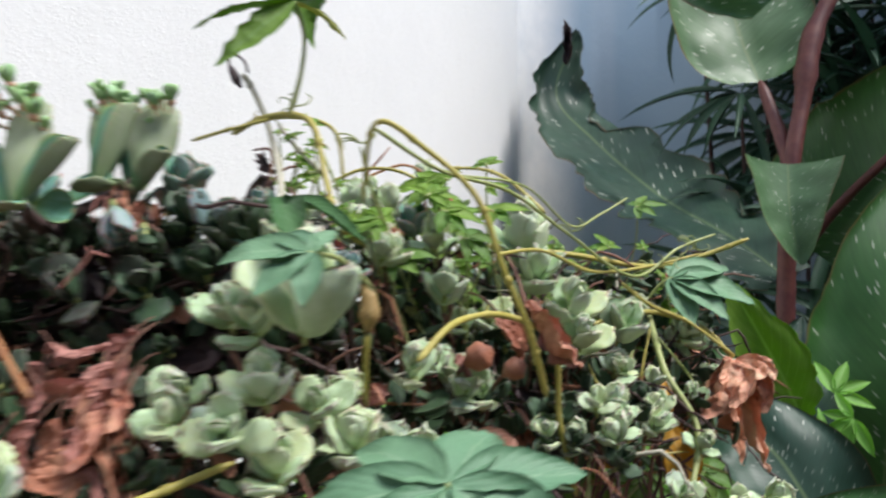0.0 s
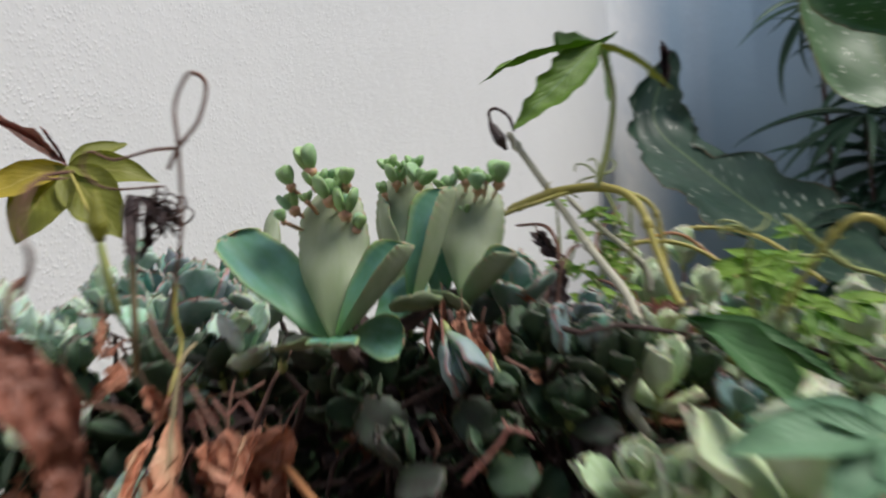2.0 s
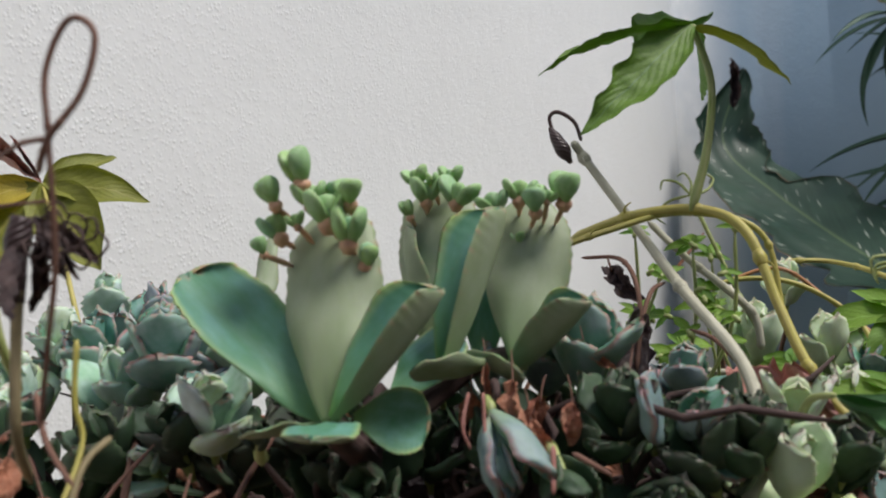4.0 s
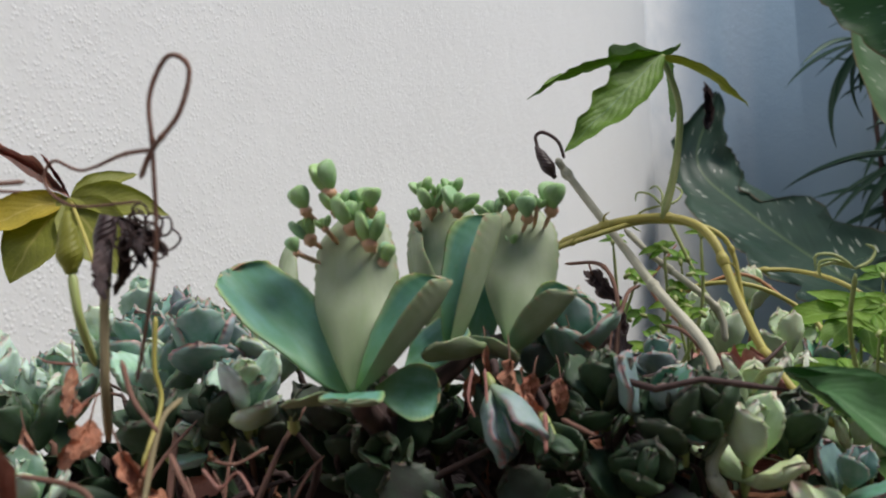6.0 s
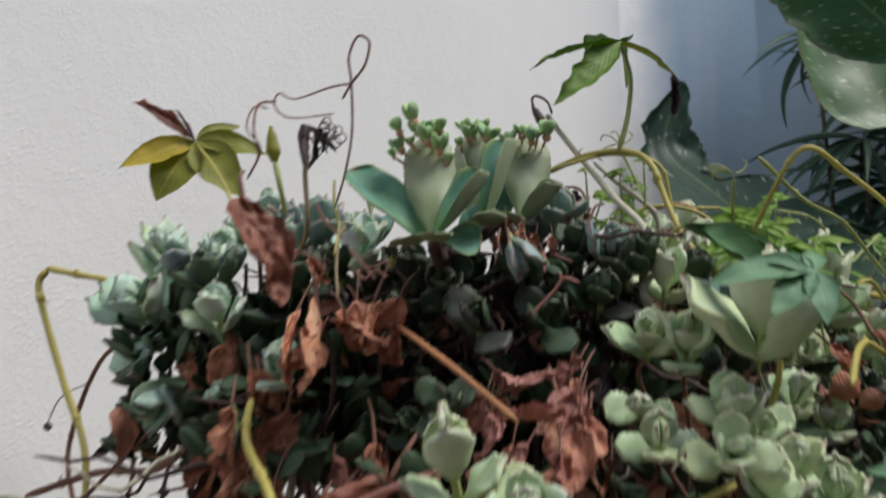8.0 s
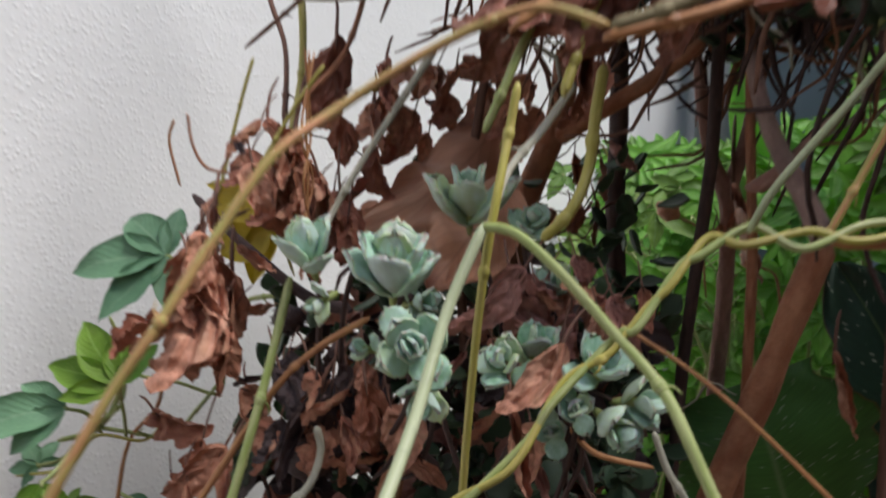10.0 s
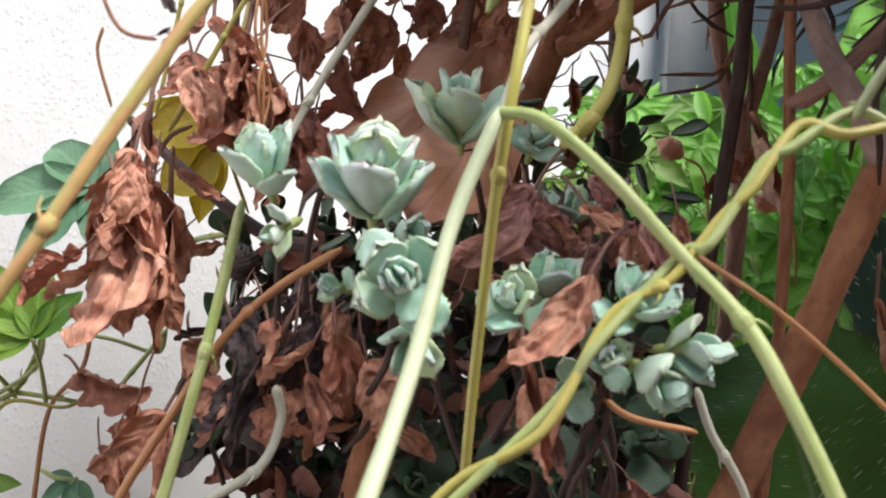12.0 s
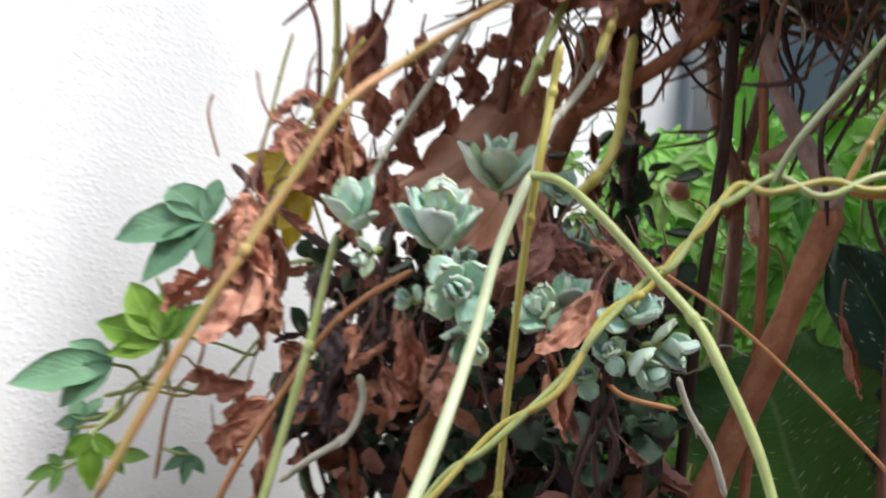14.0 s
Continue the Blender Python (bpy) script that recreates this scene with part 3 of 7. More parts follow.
for key, mat in (("green", VINE_LEAF), ("teal", TEAL_LEAF), ("lime", LIME_LEAF), ("olive", OLIVE_LEAF), ("gold", GOLD_LEAF), ("yellow", YELLOW_LEAF), ("bright", BRIGHT_LEAF), ("deep", DEEP_LEAF)):
    LEAFLET[key] = [to_mesh("leaflet", blade((0.42 if key == "teal" else 0.40) + 0.05 * i, 0.008, lance, 16, 6, cup=0.16, bend=-0.2 - 0.2 * i, crumple=0.035, fray=0.14, seed=i + 3)) for i in range(3)]
    for me in LEAFLET[key]:
        me.materials.append(mat)
        me.materials.append(mat)
def withered(seed, outline, width, curl, fold, nu=40, nv=26):
    """A dead leaf one unit long: folded along its midrib, its margins rolled in, drooping, wrinkled in sharp creases."""
    verts, faces, uvs, slots = blade(width, 0.007, outline, nu, nv, fray=0.25, seed=seed)
    out = []
    at = Vector((seed * 2.3, seed * 0.7, 0))
    for v in verts:
        x, y, z = v
        side = abs(x)
        roll = curl * (1 + 0.7 * noise.noise(Vector((y * 2.2, seed, 1 if x > 0 else 0))))
        r = 1 / max(0.3, abs(roll) * 3)
        a = side / r
        px, pz = math.sin(a) * r, (1 - math.cos(a)) * r * (1 if roll > 0 else -1)
        px, pz = px * math.cos(fold) - pz * math.sin(fold), px * math.sin(fold) + pz * math.cos(fold)
        p = Vector((math.copysign(px, x), y, pz + z))
        q = Vector((x, y, 0))
        for s, k in ((2.6, 0.10), (5.5, 0.056), (12.0, 0.019)):
            n = noise.noise(Vector((q.x * s * 1.4, (q.y - side * 0.5) * s, s)) + at)
            p.z += k * (0.5 - 2 * abs(n))
            d = noise.noise_vector(q * s + at * 1.7)
            p.x += k * 0.6 * d.x
            p.y += k * 0.5 * d.y
        b = 0.5 * noise.noise(Vector((seed, 3.1, 0))) + 0.9 * y * (1 if seed % 2 else -0.7)
        p.y, p.z = p.y * math.cos(b * 0.5) - p.z * math.sin(b * 0.5), p.y * math.sin(b * 0.5) + p.z * math.cos(b * 0.5)
        w = (0.9 if seed % 3 else -0.9) * y
        p.x, p.z = p.x * math.cos(w) - p.z * math.sin(w), p.x * math.sin(w) + p.z * math.cos(w)
        out.append(p)
    foot = sum(out[:nv + 1], Vector()) / (nv + 1)
    reach = max((p - foot).length for p in out)
    return [(p - foot) / reach for p in out], faces, uvs, slots


LEAFLET["eaten"] = [to_mesh("leaflet", blade(0.62 - 0.1 * i, 0.008, lance, 34, 6, cup=0.12, bend=-0.25 - 0.1 * i, crumple=0.03, fray=0.45, seed=i + 8)) for i in range(3)]
for me in LEAFLET["eaten"]:
    me.materials.append(VINE_LEAF)
    me.materials.append(VINE_LEAF)

DRY_SHAPES = ((2, ellipse, 0.62, 0.55, 0.45), (5, lance, 0.55, 0.9, 0.8), (9, ellipse, 0.75, -0.7, 0.3), (14, lance, 0.66, 0.5, -0.5), (18, lobed, 0.80, 0.8, 0.5), (21, ellipse, 0.50, 1.2, 0.9))
LITTER = [to_mesh("dry_leaf", withered(*shape, 14, 8)) for shape in DRY_SHAPES]
DRY = {}
for key, mat in (("red", DRY_RED), ("tan", DRY_TAN), ("dark", DRY_DARK), ("pink", PINK_HUSK), ("russet", DRY_RUSSET)):
    DRY[key] = [to_mesh("dry_leaf", withered(*shape)) for shape in DRY_SHAPES]
    for me in DRY[key]:
        me.materials.append(mat)
        me.materials.append(mat)


# ---- kinds of things ----
def into_bush(p, axis):
    """A bare stem's way from the tangle inside the bush up to a shoot."""
    p = Vector(p)
    deep = p + Vector((rnd(-0.03, 0.03), rnd(0.04, 0.09), rnd(-0.13, -0.07)))
    lim = WALL_FOOT.x + (deep.y - WALL_FOOT.y) * WALL_DIR.x / WALL_DIR.y + 0.03
    deep.x = max(deep.x, lim)
    mid = p.lerp(deep, 0.45) - axis * 0.012 + Vector((rnd(-0.015, 0.015), rnd(-0.01, 0.01), 0))
    return [deep, mid, p - axis * 0.012, p]


SUC_LABELS = {"pale": "pale yellow-green succulent rosette with plump scalloped leaves", "green": "pale mint-green succulent rosette with scalloped leaves on a bare stem", "lilac": "lilac-grey succulent rosette with pinkish leaf rims in the mound", "dark": "small dark green succulent rosette inside the mound, shade in its colour"}


def rosette(at, axis, radius, pairs=5, open_to=75, group="succulents in the mound", label="", stem=True, tall=0.5, start=None, tint="green"):
    """A succulent shoot: pairs of fleshy leaves crossing each other along a short axis, on a bare stem from the soil."""
    at, axis = Vector(at), Vector(axis).normalized()
    low = group.endswith("low in the bush")
    radius *= 0.98 if low else 1.28
    pairs = max(3, pairs - (not low))
    if tint == "green" and not low and at.x > -0.13:
        tint = "pale"
    root = thing("succulent", (at.x, at.y, at.z), label or SUC_LABELS[tint], "succulent", group)
    x = axis.orthogonal().normalized()
    y = axis.cross(x)
    spin = rnd(0, 3.14) if start is None else start
    height = radius * tall
    if stem:
        path = into_bush(at - axis * 0.004, axis)
        part("stem", tube(path, 0.0015, 0.0013, steps=14, sides=6, wobble=0.012, seed=rng.randrange(99)), TWIG if tint in ("green", "pale") and not low else TWIG_DARK, root, "bare brown stem")
    part("shoot", tube([at - axis * 0.006, at + axis * height], 0.0022, 0.0014, steps=4, sides=6), VINE_GREEN, root)
    for i in range(pairs):
        f = i / max(1, pairs - 1)
        tilt = radians(open_to + (13 - open_to) * f ** 0.85 + rnd(-10, 10))
        size = radius * (1.0 - 0.42 * f) * rnd(0.85, 1.14)
        pos = at + axis * (height * f)
        for s in (0, math.pi):
            a = spin + i * math.pi / 2 + s + rnd(-0.12, 0.12)
            out = x * math.cos(a) + y * math.sin(a)
            way = axis * math.cos(tilt) + out * math.sin(tilt)
            face = axis * math.sin(tilt) - out * math.cos(tilt)
            part("leaf", SUC[tint][rng.randrange(6)], (), root, m=aim(pos, pos + way * size, face, size * rnd(0.70, 0.92)))
    return root


def plantlet(parent, at, up, size):
    """A tiny plant budding on a leaf's margin: four round leaves on a pink foot."""
    at, up = Vector(at), Vector(up).normalized()
    bud = part("plantlet", bulge([at - up * size * 0.2, at + up * size * 0.2], [size * 0.12, size * 0.24, size * 0.16], 8, steps=5), BUD_FOOT, parent, "tiny green plantlet on a pink foot")
    x = up.orthogonal().normalized()
    y = up.cross(x)
    spin = rnd(0, 3)
    for i, (tilt, s) in enumerate(((42 + 14 * rnd(-1, 1), 0.92 * rnd(0.85, 1.15)), (18, 0.66))):
        for k in (0, math.pi):
            a = spin + i * math.pi / 2 + k
            out = x * math.cos(a) + y * math.sin(a)
            t = radians(tilt)
            way = up * math.cos(t) + out * math.sin(t)
            part("bud_leaf", BUD_LEAF, (), bud, m=aim(at + up * size * 0.05, at + up * size * 0.05 + way * size * s, up * math.sin(t) - out * math.cos(t), size * s * 0.82))
    return bud


def palmate(parent, at, facing, up, size, color="green", lobes=5, spread=150, name="leaf"):
    """A hand-shaped leaf: leaflets fanning out from one point; up is the way of the middle one."""
    at, facing, up = Vector(at), Vector(facing).normalized(), Vector(up)
    up = (up - facing * up.dot(facing)).normalized()
    side = up.cross(facing)
    hub = part(name, bulge([at - up * 0.002 - facing * 0.001, at + up * 0.002], [0.0008, 0.0014, 0.0008], 6, steps=3), VINE_GREEN, parent)
    for i in range(lobes):
        a = radians((i / (lobes - 1) - 0.5) * spread) + rnd(-0.1, 0.1)
        way = up * math.cos(a) + side * math.sin(a) + facing * rnd(-0.15, 0.05)
        s = size * (1 - 0.35 * abs(i / (lobes - 1) - 0.5) * 2) * rnd(0.9, 1.08)
        part("leaflet", LEAFLET[color][rng.randrange(3)], (), hub, m=aim(at, at + way.normalized() * s, facing, s))
    return hub


def vine(points, r0, r1, mat, label, knots=0, wobble=0.0, sides=8, name="vine", category="vine", group="vines"):
    """A climbing stem laid along a smooth line, with a swollen ring at each node; returns the thing."""
    root = thing(name, points[0], label, category, group)
    part("stem", tube(points, r0, r1, steps=max(10, 8 * (len(points) - 1)), sides=sides, wobble=wobble, seed=len(points) * 7 + int(abs(points[0][0]) * 1000)), mat, root)
    line = spline(points, 60)
    for n in range(knots if name != "branch" else 0):
        k = int(60 * (n + 0.5 + rnd(-0.25, 0.25)) / knots)
        k = min(max(k, 1), 58)
        a, b = line[k], line[k + 1]
        d = (b - a).normalized()
        r = r0 + (r1 - r0) * k / 60
        part("node", bulge([a - d * r * 1.6, a, a + d * r * 1.6], [r * 0.95, r * 1.22, r * 1.38, r * 1.2, r * 0.95], 8, 0.05, 5, 6), mat, root)
        if n % 2 == 0 and r > 0.0012:
            side = d.orthogonal().normalized()
            side = Matrix.Rotation(rnd(0, 6.28), 4, d) @ side
            part("scale_leaf", tube([a, a + side * r * 2.2 + d * r, a + side * r * 3 + d * r * 3], r * 0.4, r * 0.12, steps=5, sides=5), mat, root)
    return root


DRY_LABEL = {"red": "curled reddish-brown withered leaf caught in the stems", "tan": "crumpled light brown withered leaf", "dark": "shrivelled dark brown dead leaf hanging in the bush", "pink": "shrivelled pinkish-brown withered leaf", "russet": "folded russet dead leaf"}


def dry_leaf(base, tip, facing, key="red", width=1.0, kind=None, label=""):
    """A withered leaf: its crumpled blade and the thread of its stalk."""
    base, tip = Vector(base), Vector(tip)
    size = (tip - base).length
    t = thing("dry_leaf", base, label or DRY_LABEL[key], "dry leaf", "withered leaves")
    width *= 1.15
    part("blade", DRY[key][rng.randrange(6) if kind is None else kind], (), t, m=aim(base, tip, facing, size * width))
    back = (base - tip).normalized() * size * 0.45 + Vector((rnd(-0.2, 0.2), 0.35, rnd(-0.1, 0.3))) * size
    part("stalk", tube([tip.lerp(base, 0.85), base + back * 0.4 + Vector((0, 0, size * 0.08)), base + back], size * 0.022, size * 0.016, steps=7, sides=5), TWIG, t)
    return t


def joined(name, pieces, mats, label, category):
    """Many small pieces in one mesh; pieces are (mesh, world matrix, slot)."""
    verts, faces, slots, uvs = [], [], [], []
    for me, m, slot in pieces:
        o = len(verts)
        verts.extend(m @ v.co for v in me.vertices)
        layer = me.uv_layers[0].data
        for poly in me.polygons:
            faces.append([o + k for k in poly.vertices])
            slots.append(slot)
            uvs.extend(layer[li].uv[:] for li in poly.loop_indices)
    me = bpy.data.meshes.new(name)
    me.from_pydata(verts, [], faces)
    for mat in mats:
        me.materials.append(mat)
    me.polygons.foreach_set("material_index", slots)
    me.polygons.foreach_set("use_smooth", [True] * len(faces))
    me.uv_layers.new(name="UVMap").data.foreach_set("uv", [x for q in uvs for x in q])
    return tagged(new(name, me), label, category, kind="stuff")


def slope(x, z):
    """How far away the mound's near face lies at a place along it and a height."""
    return max(0.64 + max(0.0, x + 0.02) * 1.3 - (1.12 - z) * 1.15, 0.5)


# ---- setting ----
def slab(name, a, b, z0, z1, out, thick, mat, label):
    """A wall from a to b with its face on that line and its thickness behind it."""
    a, b, out = Vector(a), Vector(b), Vector(out)
    bm = bmesh.new()
    quad = [a, b, b - out * thick, a - out * thick]
    low = [bm.verts.new((p.x, p.y, z0)) for p in quad]
    high = [bm.verts.new((p.x, p.y, z1)) for p in quad]
    bm.faces.new(low[::-1])
    bm.faces.new(high)
    for i in range(4):
        n = (i + 1) % 4
        bm.faces.new((low[i], low[n], high[n], high[i]))
    bmesh.ops.recalc_face_normals(bm, faces=bm.faces)
    me = bpy.data.meshes.new(name)
    bm.to_mesh(me)
    bm.free()
    me.materials.append(mat)
    return tagged(new(name, me), label, "wall", kind="structure")


CORNER = 0.16
slab("wall_left", WALL_FOOT - WALL_DIR * 4.0, WALL_END - WALL_DIR * (CORNER + 0.04), GROUND - 0.3, 3.4, WALL_OUT, 0.2, WALL_WHITE, "rough white plastered wall running behind the bush")


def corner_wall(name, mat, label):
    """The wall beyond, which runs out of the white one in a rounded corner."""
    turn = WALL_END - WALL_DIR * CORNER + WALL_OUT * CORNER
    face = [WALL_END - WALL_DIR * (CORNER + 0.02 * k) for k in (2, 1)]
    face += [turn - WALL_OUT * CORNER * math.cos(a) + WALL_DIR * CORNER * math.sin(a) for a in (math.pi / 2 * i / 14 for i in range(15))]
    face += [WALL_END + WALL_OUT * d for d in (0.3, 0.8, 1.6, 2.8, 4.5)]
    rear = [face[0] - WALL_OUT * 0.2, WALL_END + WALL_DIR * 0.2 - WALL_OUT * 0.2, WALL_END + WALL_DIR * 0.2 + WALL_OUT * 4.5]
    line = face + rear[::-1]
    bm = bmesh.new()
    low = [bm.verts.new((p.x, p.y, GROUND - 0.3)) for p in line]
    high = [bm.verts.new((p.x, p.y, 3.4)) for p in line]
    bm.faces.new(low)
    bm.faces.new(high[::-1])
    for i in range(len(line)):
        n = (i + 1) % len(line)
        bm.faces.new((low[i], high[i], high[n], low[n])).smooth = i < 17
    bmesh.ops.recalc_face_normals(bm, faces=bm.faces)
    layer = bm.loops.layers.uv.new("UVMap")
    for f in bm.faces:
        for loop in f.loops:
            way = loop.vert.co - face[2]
            # u crosses the corner and drives the painted fade into shade
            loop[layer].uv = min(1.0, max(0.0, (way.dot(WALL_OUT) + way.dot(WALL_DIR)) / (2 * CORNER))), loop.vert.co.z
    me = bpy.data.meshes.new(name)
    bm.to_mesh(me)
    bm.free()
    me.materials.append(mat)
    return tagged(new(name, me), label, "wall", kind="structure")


corner_wall("wall_back", WALL_SHADE, "plastered wall behind the palms, blue-grey with its shade painted in")

# two unseen walls, added to keep low sky light off the bush
slab("sky_block_front", (2.8, -2.6, 0), (-1.91, -2.6, 0), GROUND - 0.3, 2.7, (0, 1, 0), 0.2, WALL_BLOCK, "plain grey-brown wall added out of view to block low sky")
slab("sky_block_right", (2.8, 1.55, 0), (2.8, -2.6, 0), GROUND - 0.3, 2.7, (-1, 0, 0), 0.2, WALL_BLOCK, "plain grey-brown wall added out of view to block low sky")

bm = bmesh.new()
bmesh.ops.create_grid(bm, x_segments=60, y_segments=60, size=60.0)
for v in bm.verts:
    v.co = Vector((v.co.x * (abs(v.co.x) / 60) ** 1.4, v.co.y * (abs(v.co.y) / 60) ** 1.4, 0))
    v.co.z = 0.03 * noise.noise(v.co * 2.5)
me = bpy.data.meshes.new("ground")
bm.to_mesh(me)
bm.free()
me.materials.append(SOIL)
ground = tagged(new("ground", me), "dark garden soil covered with dead leaf litter", "ground", kind="structure")
ground.location = (0, 0, GROUND)

# ---- the tall shoot with plantlets ----
crown = (-0.138, 0.562, 1.137)
main = thing("succulent", crown, "large grey-green succulent shoot with plantlets on its leaf tips", "succulent", "succulents in the mound")
part("stem", tube([Vector((-0.17, 0.74, GROUND - 0.01)), Vector((-0.15, 0.70, 0.6)), (-0.137, 0.620, 1.099), (-0.138, 0.585, 1.127), crown], 0.004, 0.0038, steps=18, wobble=0.008), TWIG_DARK, main, "bare dark brown stem")


def big_leaf(base, tip, facing, width, shape=0, name="leaf"):
    return part(name, BIG_LEAVES[shape], (), main, m=aim(base, tip, facing, width))


front = big_leaf((-0.1374, 0.552, 1.137), (-0.1455, 0.576, 1.199), (0.1, 1, 0.1), 0.0300, 0)
big_leaf((-0.1403, 0.558, 1.137), (-0.1885, 0.580, 1.176), (0.40, -0.80, 0.45), 0.0260, 1)
big_leaf((-0.1362, 0.550, 1.138), (-0.1080, 0.562, 1.1690), (-0.62, -0.70, 0.30), 0.0120, 2)
back = big_leaf((-0.1198, 0.612, 1.156), (-0.1208, 0.626, 1.213), (0.0, 1, 0.1), 0.0285, 0)
big_leaf((-0.1240, 0.615, 1.158), (-0.1330, 0.620, 1.197), (0.85, 0.5, 0.2), 0.0170, 0)
big_leaf((-0.1140, 0.588, 1.150), (-0.0945, 0.604, 1.197), (-0.62, -0.75, 0.2), 0.0140, 2)
right = big_leaf((-0.0930, 0.600, 1.150), (-0.0885, 0.616, 1.206), (-0.1, 1, 0.1), 0.0285, 0)
big_leaf((-0.1380, 0.560, 1.137), (-0.1345, 0.526, 1.1330), (0, 0.12, 1), 0.0190, 0)
big_leaf((-0.1413, 0.558, 1.137), (-0.1600, 0.548, 1.1330), (0.1, 0.25, 1), 0.0170, 0)
big_leaf((-0.1345, 0.564, 1.138), (-0.1150, 0.570, 1.1375), (-0.35, -1.0, -0.05), 0.0185, 2)
big_leaf((-0.1290, 0.585, 1.141), (-0.1120, 0.602, 1.1610), (-0.2, -0.9, 0.30), 0.0180, 0)
big_leaf((-0.1060, 0.615, 1.149), (-0.1045, 0.628, 1.1900), (0.0, -1.0, 0.20), 0.0170, 0)
big_leaf((-0.1000, 0.592, 1.152), (-0.1205, 0.575, 1.1485), (0.1, 0.7, 0.75), 0.0125, 0)
big_leaf((-0.1110, 0.600, 1.156), (-0.0915, 0.585, 1.1470), (0.2, 0.6, 0.8), 0.0110, 0)
big_leaf((-0.0970, 0.600, 1.148), (-0.0695, 0.588, 1.1670), (-0.55, -0.2, 0.8), 0.0135, 2)
big_leaf((-0.1860, 0.630, 1.165), (-0.1905, 0.650, 1.2010), (0.2, 1, 0.2), 0.0100, 0)
part("stem", tube([(-0.132, 0.575, 1.131), (-0.118, 0.600, 1.143), (-0.106, 0.605, 1.152), (-0.092, 0.605, 1.155)], 0.0036, 0.003), TWIG_DARK, main, "bare dark brown stem")

BUDS = (
    (front, 0.566, ((-0.1493, 1.2018, 0.0088), (-0.1570, 1.1964, 0.0072), (-0.1351, 1.1955, 0.0076), (-0.1417, 1.1901, 0.0094), (-0.1570, 1.1877, 0.0080), (-0.1356, 1.1843, 0.0088), (-0.1322, 1.1786, 0.0064), (-0.1598, 1.1826, 0.0045), (-0.1508, 1.1903, 0.0042), (-0.1473, 1.1960, 0.0070), (-0.1412, 1.1979, 0.0058))),
    (back, 0.618, ((-0.1263, 1.2107, 0.0060), (-0.1160, 1.2108, 0.0060), (-0.1237, 1.2046, 0.0076), (-0.1134, 1.2032, 0.0080), (-0.1289, 1.1999, 0.0050), (-0.1087, 1.1974, 0.0040), (-0.1211, 1.2095, 0.0042))),
    (right, 0.608, ((-0.0924, 1.2022, 0.0074), (-0.0996, 1.1989, 0.0072), (-0.0871, 1.1979, 0.0074), (-0.0784, 1.2004, 0.0086), (-0.0932, 1.1891, 0.0036), (-0.0835, 1.2011, 0.0042))),
)
for leaf, depth, buds in BUDS:
    margin = [AT[leaf] @ v.co for v in leaf.data.vertices]
    middle = sum(margin, Vector()) / len(margin)
    for x, z, size in buds:
        q = Vector((x, depth + rnd(-0.004, 0.004), z))
        foot = min(margin, key=lambda v: (v - q).length)
        out = (q - middle).normalized()
        if (q - foot).length > 0.002:
            part("runner", tube([foot, foot.lerp(q, 0.6) + Vector((0, 0.001, 0)), q], 0.0009, 0.0008, steps=4, sides=6), BUD_FOOT, main)
        plantlet(main, q, out * 0.6 + Vector((rnd(-0.25, 0.25), -0.25, 0.8)), size * 1.35)

# ---- shoots along the upper rim of the mound ----
UP = (0, -0.25, 1)
rosette((-0.257, 0.660, 1.166), (-0.1, -0.1, 1), 0.0188, 4, 40)
rosette((-0.213, 0.620, 1.145), (0.0, -0.3, 1), 0.0215, 6, 62, label="lilac-grey succulent rosette with pointed scalloped leaves", tint="lilac")
rosette((-0.257, 0.700, 1.166), UP, 0.0165, 4, 45, tint="lilac")
rosette((-0.194, 0.640, 1.141), UP, 0.0190, 5, 60)
rosette((-0.223, 0.690, 1.159), UP, 0.0174, 4, 45, tint="lilac")
rosette((-0.282, 0.620, 1.130), UP, 0.0169, 4, 50)
rosette((-0.304, 0.620, 1.129), UP, 0.0158, 4, 50, tint="lilac")
rosette((-0.281, 0.660, 1.148), UP, 0.0150, 4, 45, tint="lilac")
rosette((-0.137, 0.600, 1.115), (0.05, -1, 0.25), 0.0171, 5, 82, label="dark green succulent rosette opened flat beneath the tall shoot", start=0.2, tint="dark")
rosette((-0.163, 0.570, 1.129), (0.1, -0.6, 0.6), 0.0066, 3, 45, tint="dark")
rosette((-0.073, 0.620, 1.143), (0.05, -0.4, 1), 0.0215, 5, 50, tint="lilac")
rosette((-0.051, 0.600, 1.128), (0.6, -0.6, 0.5), 0.0182, 4, 55, tint="lilac")
rosette((-0.099, 0.580, 1.138), (0.35, -0.5, -0.8), 0.0191, 3, 35, tall=0.3, tint="lilac")
rosette((-0.082, 0.580, 1.126), (0.3, -0.5, -0.6), 0.0121, 3, 45, tint="dark")
rosette((-0.029, 0.600, 1.119), (0.1, -0.5, 1), 0.0182, 5, 55, tint="dark")
rosette((-0.010, 0.640, 1.123), (0.1, -0.4, 1), 0.0190, 4, 60)
rosette((-0.000, 0.620, 1.112), (0.2, -0.4, 1), 0.0169, 5, 55, tint="dark")
rosette((0.027, 0.740, 1.146), UP, 0.0179, 4, 45)
rosette((-0.000, 0.760, 1.150), UP, 0.0202, 4, 45)
rosette((0.036, 0.880, 1.183), UP, 0.0192, 4, 40)
rosette((-0.002, 0.840, 1.170), UP, 0.0162, 4, 40)
rosette((-0.058, 0.600, 1.106), (0.1, -0.7, 0.4), 0.0150, 4, 60, tint="dark")
rosette((0.032, 0.660, 1.110), (0.2, -0.5, 0.8), 0.0150, 4, 60)
rosette((0.017, 0.620, 1.098), (0.2, -0.5, 0.8), 0.0158, 4, 60, tint="lilac")
rosette((-0.207, 0.600, 1.118), (0.0, -0.7, 0.5), 0.0128, 4, 60)

